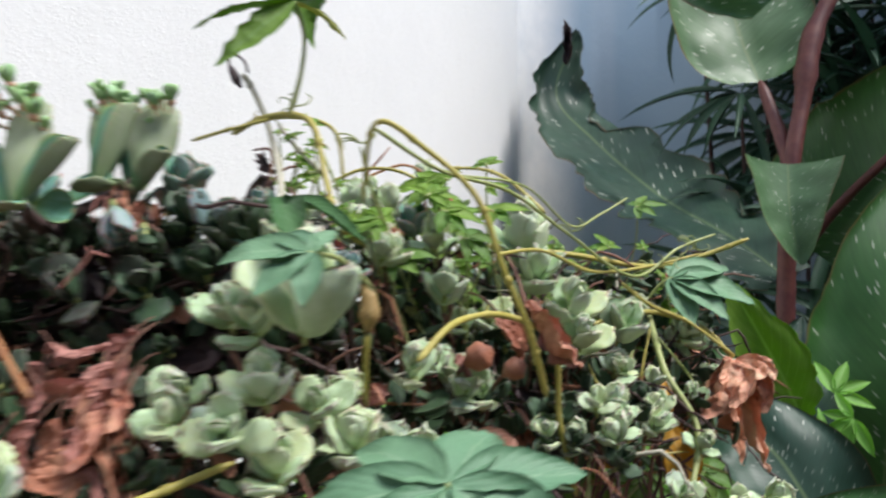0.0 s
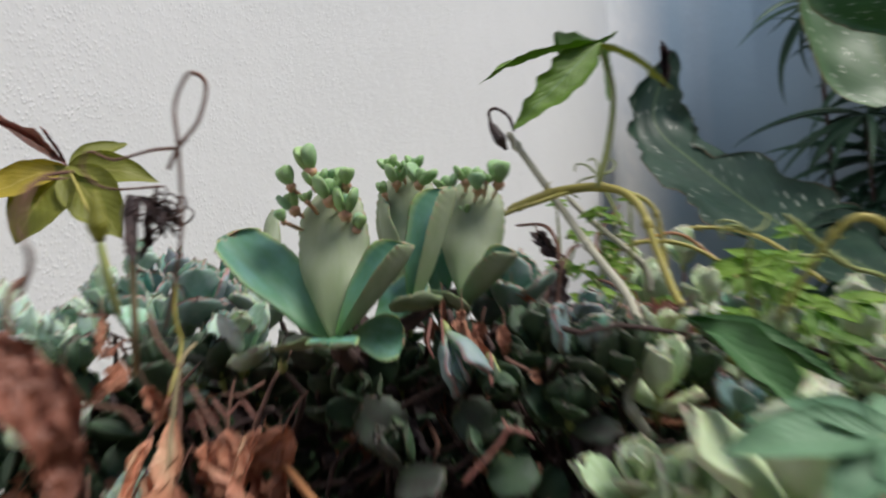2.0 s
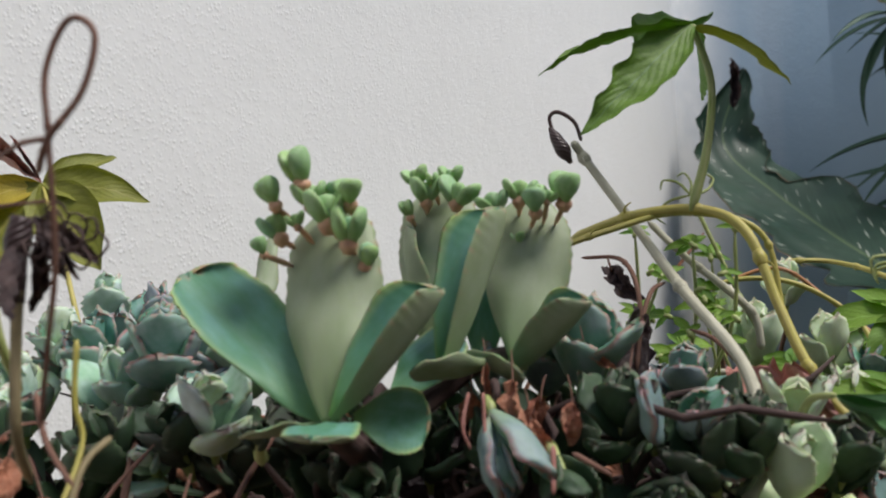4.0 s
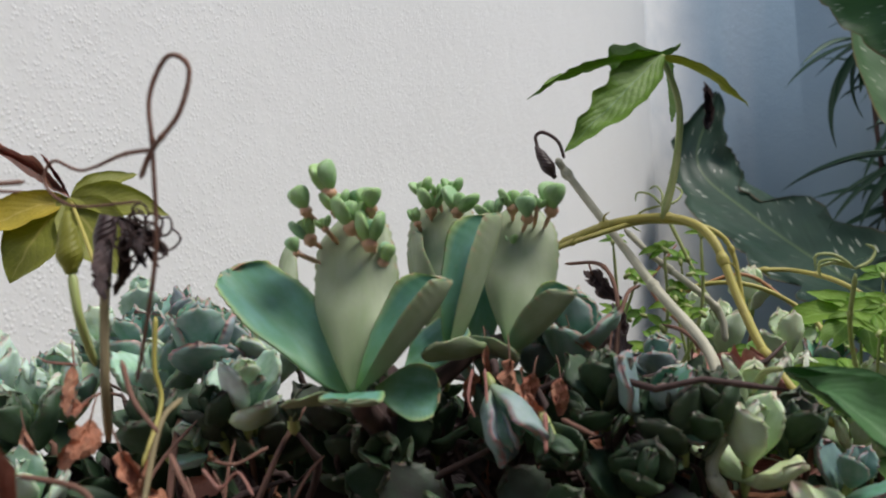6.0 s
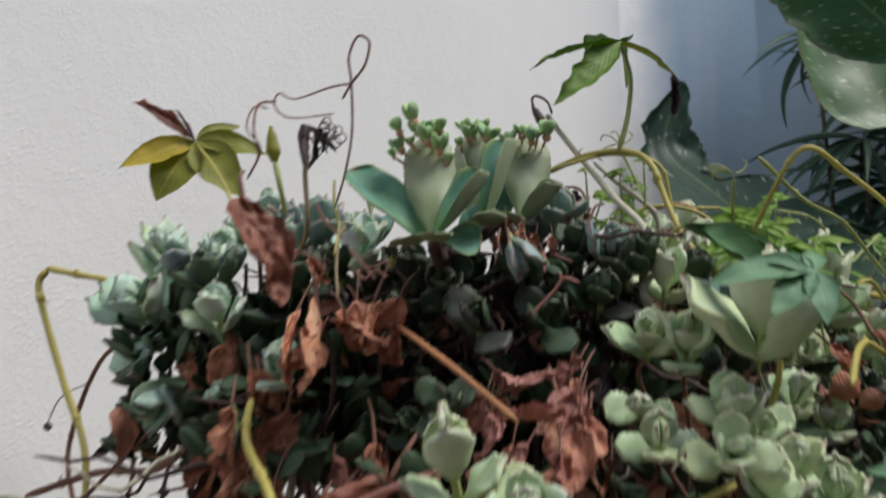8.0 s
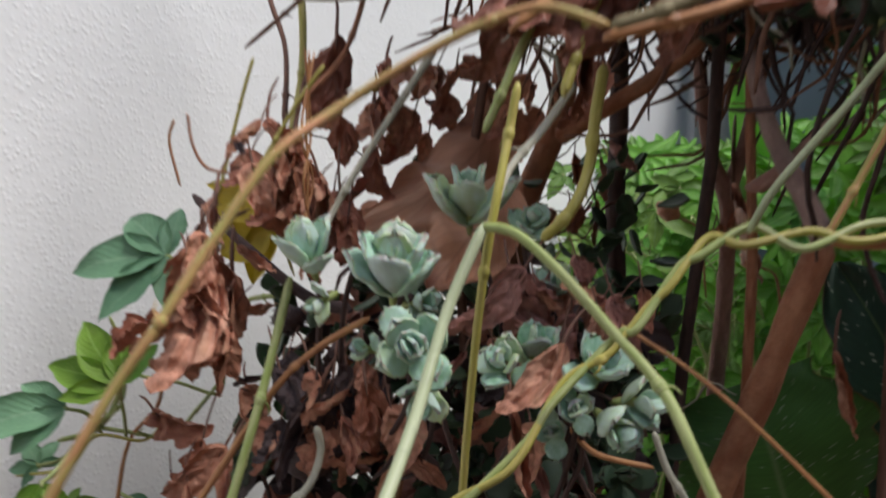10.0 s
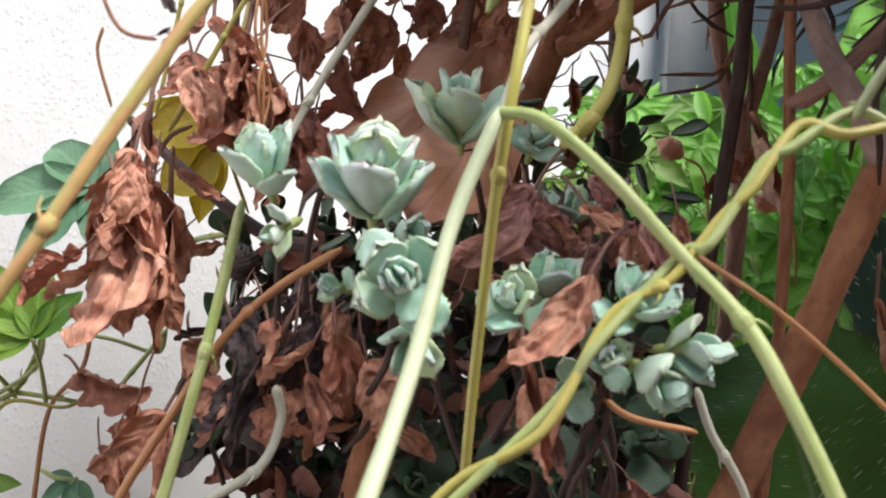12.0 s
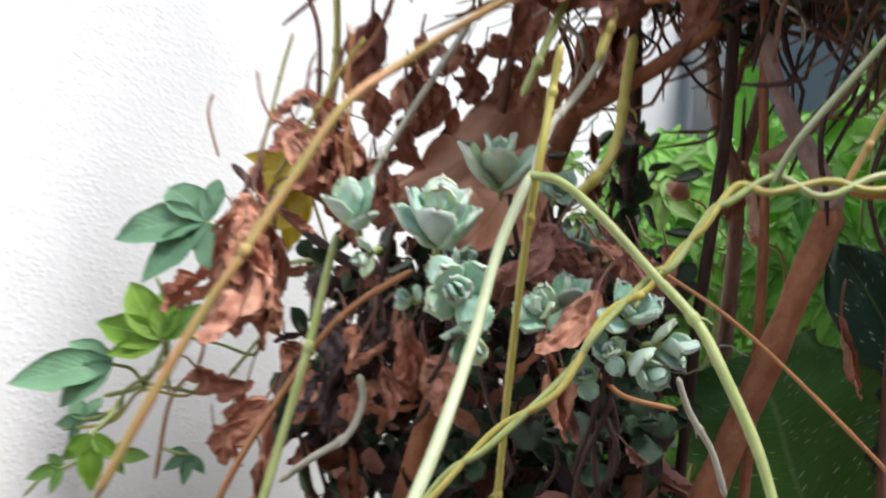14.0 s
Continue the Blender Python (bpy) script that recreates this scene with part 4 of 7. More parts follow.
def rim_shoot(at, r, key):
    rosette(at, (rnd(-0.3, 0.3), -0.45, 0.9), r * 0.00034, 5, rnd(52, 68), tint=key)


# shoots set low are given the dark copy, imitating shade under the rim
rim_shoot((-0.270, 0.660, 1.153), 55, "green")
rim_shoot((-0.249, 0.650, 1.147), 60, "lilac")
rim_shoot((-0.209, 0.640, 1.139), 60, "lilac")
rim_shoot((-0.196, 0.680, 1.152), 55, "lilac")
rim_shoot((-0.232, 0.630, 1.135), 60, "green")
rim_shoot((-0.191, 0.610, 1.128), 55, "lilac")
rim_shoot((-0.280, 0.640, 1.133), 55, "lilac")
rim_shoot((-0.313, 0.650, 1.134), 60, "green")
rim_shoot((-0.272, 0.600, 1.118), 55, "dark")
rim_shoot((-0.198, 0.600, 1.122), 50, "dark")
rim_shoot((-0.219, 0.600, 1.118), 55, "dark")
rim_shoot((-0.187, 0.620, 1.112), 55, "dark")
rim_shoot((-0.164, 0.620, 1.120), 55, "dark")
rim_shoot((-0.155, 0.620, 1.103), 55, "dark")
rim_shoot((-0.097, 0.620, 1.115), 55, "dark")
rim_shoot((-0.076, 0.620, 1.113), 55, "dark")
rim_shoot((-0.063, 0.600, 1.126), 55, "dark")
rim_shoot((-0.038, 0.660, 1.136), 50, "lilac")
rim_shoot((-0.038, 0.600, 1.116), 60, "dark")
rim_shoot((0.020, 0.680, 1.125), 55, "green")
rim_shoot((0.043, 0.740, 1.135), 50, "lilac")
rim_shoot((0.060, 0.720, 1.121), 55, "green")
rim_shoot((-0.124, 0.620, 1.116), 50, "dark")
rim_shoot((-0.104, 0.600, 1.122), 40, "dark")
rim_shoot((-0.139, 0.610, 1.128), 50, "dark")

rosette((-0.106, 0.618, 1.138), (0.1, -0.3, 1), 0.0165, 4, 45, tint="lilac")
rosette((-0.122, 0.630, 1.143), (-0.1, -0.3, 1), 0.0150, 4, 48, tint="lilac")
rosette((-0.088, 0.630, 1.142), (0.2, -0.3, 1), 0.0160, 4, 45, tint="lilac")

# ---- shoots on the near slope of the mound ----
rosette((-0.321, 0.635, 1.100), (-0.35, -0.7, 0.6), 0.0314, 6, 75, label="blue-green succulent rosette at the bush's outer side")
rosette((-0.319, 0.655, 1.128), (-0.25, -0.3, 1), 0.0294, 5, 50)
rosette((-0.276, 0.635, 1.129), (0, -0.3, 1), 0.0231, 4, 50)
rosette((-0.267, 0.600, 1.094), (-0.1, -0.6, 0.8), 0.0222, 4, 60)
rosette((-0.298, 0.620, 1.064), (-0.3, -0.6, -0.4), 0.0251, 3, 45)
rosette((-0.267, 0.600, 1.059), (0.0, -0.8, 0.2), 0.0089, 3, 70)
rosette((-0.226, 0.580, 1.063), (0.0, -0.6, 0.6), 0.0194, 3, 55)
rosette((-0.189, 0.600, 1.127), (0.1, -0.5, 0.8), 0.0200, 4, 60)
rosette((-0.129, 0.527, 1.046), (-0.1, -0.7, 0.5), 0.0181, 3, 75, tint="dark")
rosette((-0.119, 0.472, 1.011), (-0.1, -0.5, 0.9), 0.0257, 4, 55, tall=0.9)
rosette((-0.092, 0.460, 1.004), (0.05, -0.8, 0.6), 0.0224, 6, 78)
rosette((-0.101, 0.420, 0.984), (0.0, -0.8, 0.3), 0.0185, 4, 70)
rosette((-0.118, 0.582, 1.087), (0.0, -0.8, 0.5), 0.0213, 4, 75, tint="dark")
rosette((-0.083, 0.588, 1.090), (0.1, -0.8, 0.4), 0.0213, 4, 75, tint="dark")
rosette((-0.053, 0.599, 1.099), (0.1, -0.7, 0.6), 0.0207, 4, 70, tint="dark")
rosette((-0.017, 0.608, 1.105), (0.1, -0.4, 0.9), 0.0213, 4, 65)
rosette((-0.031, 0.570, 1.075), (0.0, -0.6, 0.8), 0.0202, 5, 65)
rosette((-0.014, 0.555, 1.069), (0.0, -0.6, 0.8), 0.0215, 5, 65)
rosette((0.016, 0.530, 1.071), (0.1, -0.3, 1), 0.0352, 2, 55, label="pale yellow-green succulent shoot with two broad leaves")
rosette((0.000, 0.523, 1.040), (0.0, -0.6, 0.8), 0.0203, 5, 65)
rosette((-0.007, 0.494, 1.027), (0.0, -0.9, 0.4), 0.0182, 5, 80)
rosette((0.017, 0.555, 1.029), (0.1, -0.7, 0.6), 0.0180, 4, 65)
rosette((-0.035, 0.507, 1.029), (0.0, -0.7, 0.4), 0.0195, 4, 60)
rosette((-0.039, 0.530, 1.045), (-0.1, -0.7, 0.3), 0.0181, 3, 60)
rosette((0.010, 0.508, 1.005), (0.0, -0.6, 0.8), 0.0211, 5, 65)
rosette((0.034, 0.564, 1.009), (0.0, -0.6, 0.8), 0.0201, 5, 65)
rosette((0.061, 0.595, 0.990), (0.0, -0.6, 0.8), 0.0228, 5, 60)
rosette((0.082, 0.613, 0.970), (0.0, -0.6, 0.8), 0.0231, 5, 60)
rosette((0.012, 0.482, 0.984), (0.0, -0.6, 0.8), 0.0183, 4, 60)
rosette((0.021, 0.447, 0.960), (0.0, -0.4, 1), 0.0331, 4, 45, label="pale green succulent rosette with broad cupped leaves")
rosette((0.064, 0.520, 0.937), (0.05, -0.4, 1), 0.0365, 4, 40)
rosette((0.100, 0.612, 0.939), (0.0, -0.5, 0.9), 0.0249, 5, 60)
rosette((0.137, 0.652, 0.915), (0.1, -0.5, 0.9), 0.0302, 5, 60)
rosette((0.176, 0.693, 0.893), (0.1, -0.5, 0.9), 0.0274, 5, 60)
rosette((0.213, 0.737, 0.879), (0.1, -0.5, 0.9), 0.0288, 5, 60)
rosette((0.118, 0.793, 1.115), (0.0, -0.3, 1), 0.0287, 6, 50, tall=0.9)
rosette((0.125, 0.789, 1.098), (0.1, -0.5, 0.9), 0.0265, 5, 60)
rosette((0.151, 0.803, 1.073), (0.1, -0.5, 0.8), 0.0276, 5, 60)
rosette((0.157, 0.796, 1.053), (0.1, -0.6, 0.7), 0.0265, 5, 65)
rosette((0.189, 0.841, 1.061), (0.2, -0.5, 0.8), 0.0254, 4, 60)
rosette((0.054, 0.638, 1.042), (0.1, -0.6, 0.7), 0.0205, 4, 60)
rosette((0.067, 0.699, 1.087), (0.1, -0.4, 0.9), 0.0216, 4, 55)
rosette((0.036, 0.668, 1.106), (0.1, -0.4, 0.9), 0.0197, 4, 55)

# ---- shoots lower down, under the overhanging stems ----
LOW = "succulents low in the bush"
rosette((-0.339, 0.520, 0.841), (-0.2, -0.4, 1), 0.0245, 5, 54, LOW)
rosette((-0.296, 0.485, 0.835), (0.1, -0.45, 1), 0.0300, 6, 52, LOW, "large mint-green succulent rosette beside a pale vine stem")
rosette((-0.272, 0.580, 0.862), (0.0, -0.4, 1), 0.0307, 4, 56, LOW)
rosette((-0.284, 0.465, 0.816), (0.1, -1, 0.25), 0.0211, 6, 88, LOW, "mint-green succulent rosette opened towards the light")
rosette((-0.308, 0.500, 0.809), (-0.5, -0.8, 0.2), 0.0116, 3, 74, LOW)
rosette((-0.282, 0.480, 0.800), (0.1, -0.6, -0.6), 0.0171, 3, 59, LOW)
rosette((-0.295, 0.530, 0.826), (0.7, -0.4, 0.2), 0.0170, 4, 79, LOW)
rosette((-0.330, 0.510, 0.830), (-0.5, -0.6, -0.3), 0.0119, 3, 64, LOW)
rosette((-0.246, 0.485, 0.804), (-0.3, -0.7, 0.6), 0.0176, 5, 84, LOW)
rosette((-0.238, 0.500, 0.805), (0.1, -0.4, 1), 0.0190, 2, 44, LOW)
rosette((-0.211, 0.470, 0.806), (0.2, -0.6, 0.8), 0.0183, 4, 69, LOW)
rosette((-0.219, 0.470, 0.793), (0.0, -0.8, 0.3), 0.0137, 4, 88, LOW)
rosette((-0.200, 0.470, 0.797), (0.7, -0.5, 0.1), 0.0193, 3, 54, LOW, "pale silvery succulent leaves with deeply scalloped tips")
rosette((-0.208, 0.470, 0.791), (0.6, -0.6, -0.3), 0.0172, 3, 54, LOW)
rosette((-0.227, 0.480, 0.781), (-0.1, -0.8, 0.2), 0.0122, 4, 84, LOW)
rosette((-0.242, 0.580, 0.858), (0.2, -0.6, 0.6), 0.0178, 4, 74, LOW)
rosette((-0.228, 0.540, 0.832), (0.1, -0.5, 0.8), 0.0145, 4, 64, LOW)
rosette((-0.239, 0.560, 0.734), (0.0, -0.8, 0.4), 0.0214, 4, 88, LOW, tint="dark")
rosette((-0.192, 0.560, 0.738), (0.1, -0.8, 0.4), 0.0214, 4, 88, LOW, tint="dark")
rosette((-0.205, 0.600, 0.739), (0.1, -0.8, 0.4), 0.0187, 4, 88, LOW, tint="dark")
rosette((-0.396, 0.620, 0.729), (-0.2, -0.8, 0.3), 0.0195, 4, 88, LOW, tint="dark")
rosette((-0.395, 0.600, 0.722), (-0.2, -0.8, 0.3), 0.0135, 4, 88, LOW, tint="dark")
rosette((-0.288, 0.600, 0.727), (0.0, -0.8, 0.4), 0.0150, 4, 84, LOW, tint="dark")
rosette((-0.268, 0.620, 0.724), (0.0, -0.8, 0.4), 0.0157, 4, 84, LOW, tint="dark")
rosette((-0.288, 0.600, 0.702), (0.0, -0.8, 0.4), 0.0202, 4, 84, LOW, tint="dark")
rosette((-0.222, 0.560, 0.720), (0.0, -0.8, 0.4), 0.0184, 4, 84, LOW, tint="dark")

RUSSET = []
# ---- vines over the upper mound ----
GREEN_VINE = "slender yellow-green climbing vine over the bush"
v = vine([(-0.079, 0.720, 1.205), (-0.052, 0.700, 1.211), (-0.027, 0.690, 1.210), (-0.013, 0.680, 1.199), (-0.005, 0.670, 1.171), (0.002, 0.660, 1.149), (0.014, 0.650, 1.129), (0.030, 0.660, 1.119)], 0.0021, 0.0019, VINE_YELLOW, "yellow-green vine carrying one upright five-fingered leaf", 5)
part("petiole", tube([(-0.032, 0.690, 1.210), (-0.025, 0.690, 1.234), (-0.022, 0.690, 1.261), (-0.028, 0.690, 1.284)], 0.0019, 0.0013, sides=8), VINE_GREEN, v)
hub = part("leaf", bulge([(-0.028, 0.690, 1.283), (-0.028, 0.690, 1.285)], [0.0012, 0.0018, 0.001], 6, steps=3), VINE_GREEN, v, "five-fingered green leaf with insect-eaten edges")
HUB = (-0.028, 0.690, 1.284)
for tip, face, w, key in (
    ((-0.091, 0.660, 1.276), (0.1, -0.10, 1), 0.7, "eaten"), ((-0.069, 0.650, 1.242), (0.3, -0.9, 0.45), 0.75, "eaten"),
    ((0.011, 0.680, 1.263), (0.4, -0.2, 1), 0.7, "olive"), ((-0.018, 0.720, 1.262), (0.8, -0.6, 0.3), 1.0, "eaten"), ((-0.039, 0.780, 1.324), (0, -0.1, 1), 0.7, "green"),
):
    size = (Vector(tip) - Vector(HUB)).length
    part("leaflet", LEAFLET[key][rng.randrange(3)], (), hub, m=aim(HUB, tip, face, size * w))
vine([(-0.078, 0.740, 1.252), (-0.071, 0.740, 1.241), (-0.055, 0.720, 1.213), (-0.037, 0.680, 1.178), (-0.024, 0.640, 1.153), (-0.021, 0.620, 1.135), (-0.021, 0.610, 1.123), (-0.029, 0.600, 1.110), (-0.021, 0.600, 1.094)], 0.0021, 0.0023, VINE_GREY, "woody grey vine leaning up out of the bush", 4)
h = vine([(-0.074, 0.740, 1.252), (-0.077, 0.740, 1.261), (-0.084, 0.740, 1.266), (-0.088, 0.740, 1.264), (-0.087, 0.740, 1.257)], 0.0009, 0.0009, TWIG_DARK, "withered dark tendril hooked over with a dried bud", name="tendril", category="tendril")
part("bud", bulge([(-0.088, 0.740, 1.259), (-0.084, 0.740, 1.251), (-0.079, 0.740, 1.242)], [0.001, 0.0028, 0.0036, 0.001], 8), DRY_DARK, h, "dried dark brown bud")
vine([(-0.047, 0.720, 1.211), (-0.034, 0.710, 1.195), (-0.019, 0.700, 1.180), (-0.009, 0.700, 1.169), (-0.007, 0.700, 1.156)], 0.0016, 0.0016, VINE_GREY, "thin grey-green vine stem among the leaves", 2)
vine([(-0.026, 0.800, 1.183), (-0.001, 0.800, 1.192), (0.027, 0.800, 1.189), (0.053, 0.800, 1.172), (0.059, 0.780, 1.150)], 0.0013, 0.0013, VINE_YELLOW, GREEN_VINE, 3)
vine([(-0.009, 0.840, 1.191), (0.025, 0.840, 1.201), (0.050, 0.840, 1.184), (0.071, 0.820, 1.160)], 0.0011, 0.0011, VINE_ORANGE, "thin dry orange-brown vine stem", 1)
vine([(0.050, 0.950, 1.216), (0.081, 0.950, 1.214), (0.106, 0.920, 1.199), (0.137, 0.900, 1.167)], 0.0017, 0.0017, VINE_YELLOW, GREEN_VINE, 3)
vine([(-0.052, 0.740, 1.145), (-0.032, 0.740, 1.148), (0.006, 0.740, 1.145)], 0.0018, 0.0015, VINE_GREY, "dead straight grey-brown stem lying in the bush", 1)
vine([(-0.076, 0.760, 1.201), (-0.058, 0.740, 1.197), (-0.052, 0.720, 1.178), (-0.055, 0.700, 1.149)], 0.0009, 0.0012, TWIG, "thin brown twig with shrivelled leaves", 2)
vine([(0.031, 0.600, 1.140), (0.046, 0.550, 1.173), (0.069, 0.555, 1.162), (0.095, 0.560, 1.137), (0.107, 0.565, 1.103), (0.120, 0.580, 1.070), (0.129, 0.620, 1.035)], 0.0013, 0.0017, VINE_YELLOW, "yellow-green vine arching over the bush", 5)
vine([(0.088, 0.840, 1.135), (0.155, 0.860, 1.129), (0.224, 0.920, 1.122), (0.273, 0.950, 1.132), (0.316, 0.950, 1.147)], 0.0025, 0.0019, VINE_YELLOW, GREEN_VINE, 4)
v = vine([(0.168, 0.820, 1.073), (0.221, 0.900, 1.083), (0.265, 0.910, 1.070), (0.291, 0.910, 1.044)], 0.0025, 0.0019, VINE_YELLOW, "yellow vine stalk bearing a withered brown flower", 2)
vine([(0.222, 0.920, 1.087), (0.227, 0.860, 1.037), (0.248, 0.840, 0.990), (0.228, 0.800, 0.927)], 0.0025, 0.0024, VINE_GREEN, GREEN_VINE, 2)
v = vine([(-0.272, 0.580, 0.991), (-0.215, 0.520, 1.000), (-0.174, 0.470, 0.992), (-0.125, 0.440, 0.986), (-0.076, 0.440, 0.994), (-0.039, 0.470, 1.005), (-0.005, 0.490, 1.018)], 0.0021, 0.0018, VINE_YELLOW, "yellow-green vine lying across the near slope of the bush", 5)
vine([(-0.237, 0.560, 1.056), (-0.233, 0.540, 1.036), (-0.211, 0.510, 1.010), (-0.207, 0.500, 0.982), (-0.218, 0.490, 0.950), (-0.227, 0.480, 0.919)], 0.0023, 0.0023, VINE_YELLOW, GREEN_VINE, 4)
vine([(-0.172, 0.570, 1.101), (-0.129, 0.520, 1.072), (-0.095, 0.490, 1.045)], 0.0015, 0.0015, VINE_ORANGE, "thin tan dead stem across the bush", 0)
vine([(-0.195, 0.520, 0.995), (-0.164, 0.490, 1.012), (-0.129, 0.470, 1.026)], 0.0019, 0.0015, PINK_HUSK, "thin pinkish dead stem across the bush", 0)

def thin_vine(pts, rr, mat):
    vine(pts, rr * 0.00032, rr * 0.0003, mat, "thin curling yellow-green vine in the tangle by the cannas", 2)



thin_vine([(0.037, 0.600, 1.182), (0.070, 0.640, 1.164), (0.109, 0.700, 1.159), (0.147, 0.760, 1.138), (0.202, 0.840, 1.110), (0.243, 0.880, 1.134), (0.277, 0.900, 1.147)], 4, VINE_GREEN)
thin_vine([(0.102, 0.660, 1.116), (0.130, 0.720, 1.122), (0.169, 0.800, 1.112), (0.218, 0.860, 1.119), (0.265, 0.900, 1.131)], 4, VINE_YELLOW)
thin_vine([(0.065, 0.560, 1.057), (0.082, 0.600, 1.076), (0.108, 0.660, 1.079), (0.136, 0.700, 1.061), (0.139, 0.720, 1.013), (0.150, 0.740, 0.960)], 6, VINE_YELLOW)
thin_vine([(0.207, 0.860, 1.066), (0.191, 0.840, 1.027), (0.166, 0.800, 0.989), (0.160, 0.780, 0.945)], 4, VINE_GREEN)
thin_vine([(0.219, 0.880, 1.070), (0.209, 0.860, 1.021), (0.227, 0.860, 0.978), (0.282, 0.900, 0.950)], 3, VINE_YELLOW)
thin_vine([(0.223, 0.880, 1.065), (0.257, 0.900, 1.023), (0.270, 0.900, 0.986), (0.231, 0.860, 0.947)], 3, VINE_GREEN)
thin_vine([(0.163, 0.800, 1.046), (0.179, 0.800, 1.010), (0.201, 0.820, 0.979), (0.241, 0.840, 0.976)], 3, VINE_YELLOW)
thin_vine([(0.193, 0.840, 1.105), (0.217, 0.860, 1.088), (0.252, 0.890, 1.074), (0.290, 0.900, 1.046)], 5, VINE_YELLOW)
thin_vine([(-0.093, 0.680, 1.193), (-0.066, 0.690, 1.203), (-0.035, 0.700, 1.211), (-0.005, 0.700, 1.202), (0.002, 0.700, 1.168)], 4, VINE_YELLOW)
thin_vine([(0.027, 0.620, 1.175), (0.029, 0.640, 1.155), (0.038, 0.660, 1.127)], 3, VINE_GREEN)
thin_vine([(-0.028, 0.720, 1.218), (-0.015, 0.720, 1.187), (-0.005, 0.720, 1.164)], 3, VINE_GREEN)
thin_vine([(0.077, 0.740, 1.176), (0.120, 0.800, 1.176), (0.156, 0.860, 1.152), (0.182, 0.900, 1.165), (0.210, 0.940, 1.184)], 3, VINE_GREEN)
for q, tips in (((0.243, 0.880, 1.127), 5), ((0.217, 0.860, 1.115), 4), ((0.260, 0.900, 1.135), 5), ((0.152, 0.780, 1.140), 3), ((0.027, 0.620, 1.177), 4), ((-0.031, 0.700, 1.218), 4)):
    q = Vector(q)
    t = thing("vine_shoot", q, "curling young yellow-green vine shoot tips", "vine", "vines")
    for i in range(tips):
        d = Vector((rnd(-1, 1), rnd(-0.5, 0.5), rnd(-0.3, 1))).normalized() * rnd(0.008, 0.016)
        e = d.cross(Vector((0, 1, 0))) * 0.6
        part("tip", tube([q, q + d * 0.6, q + d + e * 0.5, q + d * 0.8 + e], 0.0007, 0.0004, steps=8, sides=6), VINE_GREEN, t)
# yellowing leaves hanging in that tangle
t = thing("vine_leaf", (0.232, 0.860, 0.999), "withering yellow leaves hanging in the tangle", "leaf", "hand-shaped vine leaves")
for base, tip, w in (((0.230, 0.860, 0.995), (0.246, 0.850, 0.936), 0.6), ((0.232, 0.860, 0.991), (0.233, 0.860, 0.947), 0.5), ((0.227, 0.860, 0.973), (0.257, 0.860, 0.973), 0.4), ((0.203, 0.840, 0.976), (0.172, 0.830, 0.967), 0.4), ((0.232, 0.860, 1.004), (0.226, 0.870, 1.034), 0.3)):
    part("leaflet", LEAFLET["gold"][rng.randrange(3)], (), t, m=aim(base, tip, (0.1, -0.9, 0.4), (Vector(tip) - Vector(base)).length * w * 2))
# russet leaves below the outer rim
for base, tip, w, k in (((-0.157, 0.530, 1.017), (-0.199, 0.490, 0.960), 1.1, 2), ((-0.187, 0.520, 0.995), (-0.241, 0.480, 0.945), 1.2, 0), ((-0.140, 0.500, 0.988), (-0.169, 0.460, 0.929), 1.2, 2), ((-0.198, 0.500, 0.982), (-0.212, 0.470, 0.928), 1.0, 3), ((-0.169, 0.550, 1.033), (-0.165, 0.530, 0.986), 0.9, 0), ((-0.235, 0.520, 0.977), (-0.268, 0.500, 0.931), 0.9, 2), ((-0.351, 0.620, 0.965), (-0.356, 0.600, 0.915), 0.9, 3), ((-0.320, 0.600, 0.949), (-0.325, 0.580, 0.909), 0.9, 1)):
    RUSSET.append((base, tip, w, k))

# dry stems caught along the rim
def dry_stem(pts, rr, mat):
    vine(pts, rr * 0.00017, rr * 0.00012, TWIG if mat is VINE_ORANGE else mat, "short dry stem caught among the succulents", 0, group="dry stems")



dry_stem([(-0.187, 0.500, 1.147), (-0.181, 0.495, 1.137), (-0.172, 0.490, 1.129)], 4.5, VINE_ORANGE)
dry_stem([(-0.169, 0.490, 1.124), (-0.163, 0.485, 1.117), (-0.155, 0.480, 1.108)], 4.5, VINE_ORANGE)
dry_stem([(-0.158, 0.530, 1.123), (-0.165, 0.525, 1.119), (-0.170, 0.520, 1.120)], 3.5, VINE_ORANGE)
dry_stem([(-0.178, 0.500, 1.158), (-0.178, 0.500, 1.145), (-0.176, 0.500, 1.136), (-0.176, 0.490, 1.121)], 4, VINE_YELLOW)
dry_stem([(-0.175, 0.510, 1.137), (-0.176, 0.500, 1.131), (-0.175, 0.490, 1.114), (-0.172, 0.480, 1.101)], 5, VINE_BROWN)
dry_stem([(-0.210, 0.520, 1.147), (-0.219, 0.520, 1.148), (-0.221, 0.520, 1.149)], 2.5, PINK_HUSK)
dry_stem([(-0.176, 0.470, 1.112), (-0.181, 0.470, 1.118), (-0.196, 0.470, 1.121)], 4.5, VINE_ORANGE)
dry_stem([(-0.173, 0.520, 1.118), (-0.168, 0.520, 1.113), (-0.163, 0.520, 1.117), (-0.155, 0.510, 1.112)], 3.5, PINK_HUSK)
dry_stem([(-0.088, 0.500, 1.092), (-0.077, 0.500, 1.103), (-0.073, 0.500, 1.108), (-0.066, 0.500, 1.106)], 4.5, PINK_HUSK)
dry_stem([(-0.073, 0.500, 1.107), (-0.075, 0.500, 1.111)], 3, PINK_HUSK)
dry_stem([(-0.105, 0.575, 1.144), (-0.106, 0.570, 1.135), (-0.104, 0.570, 1.129)], 4, PINK_HUSK)
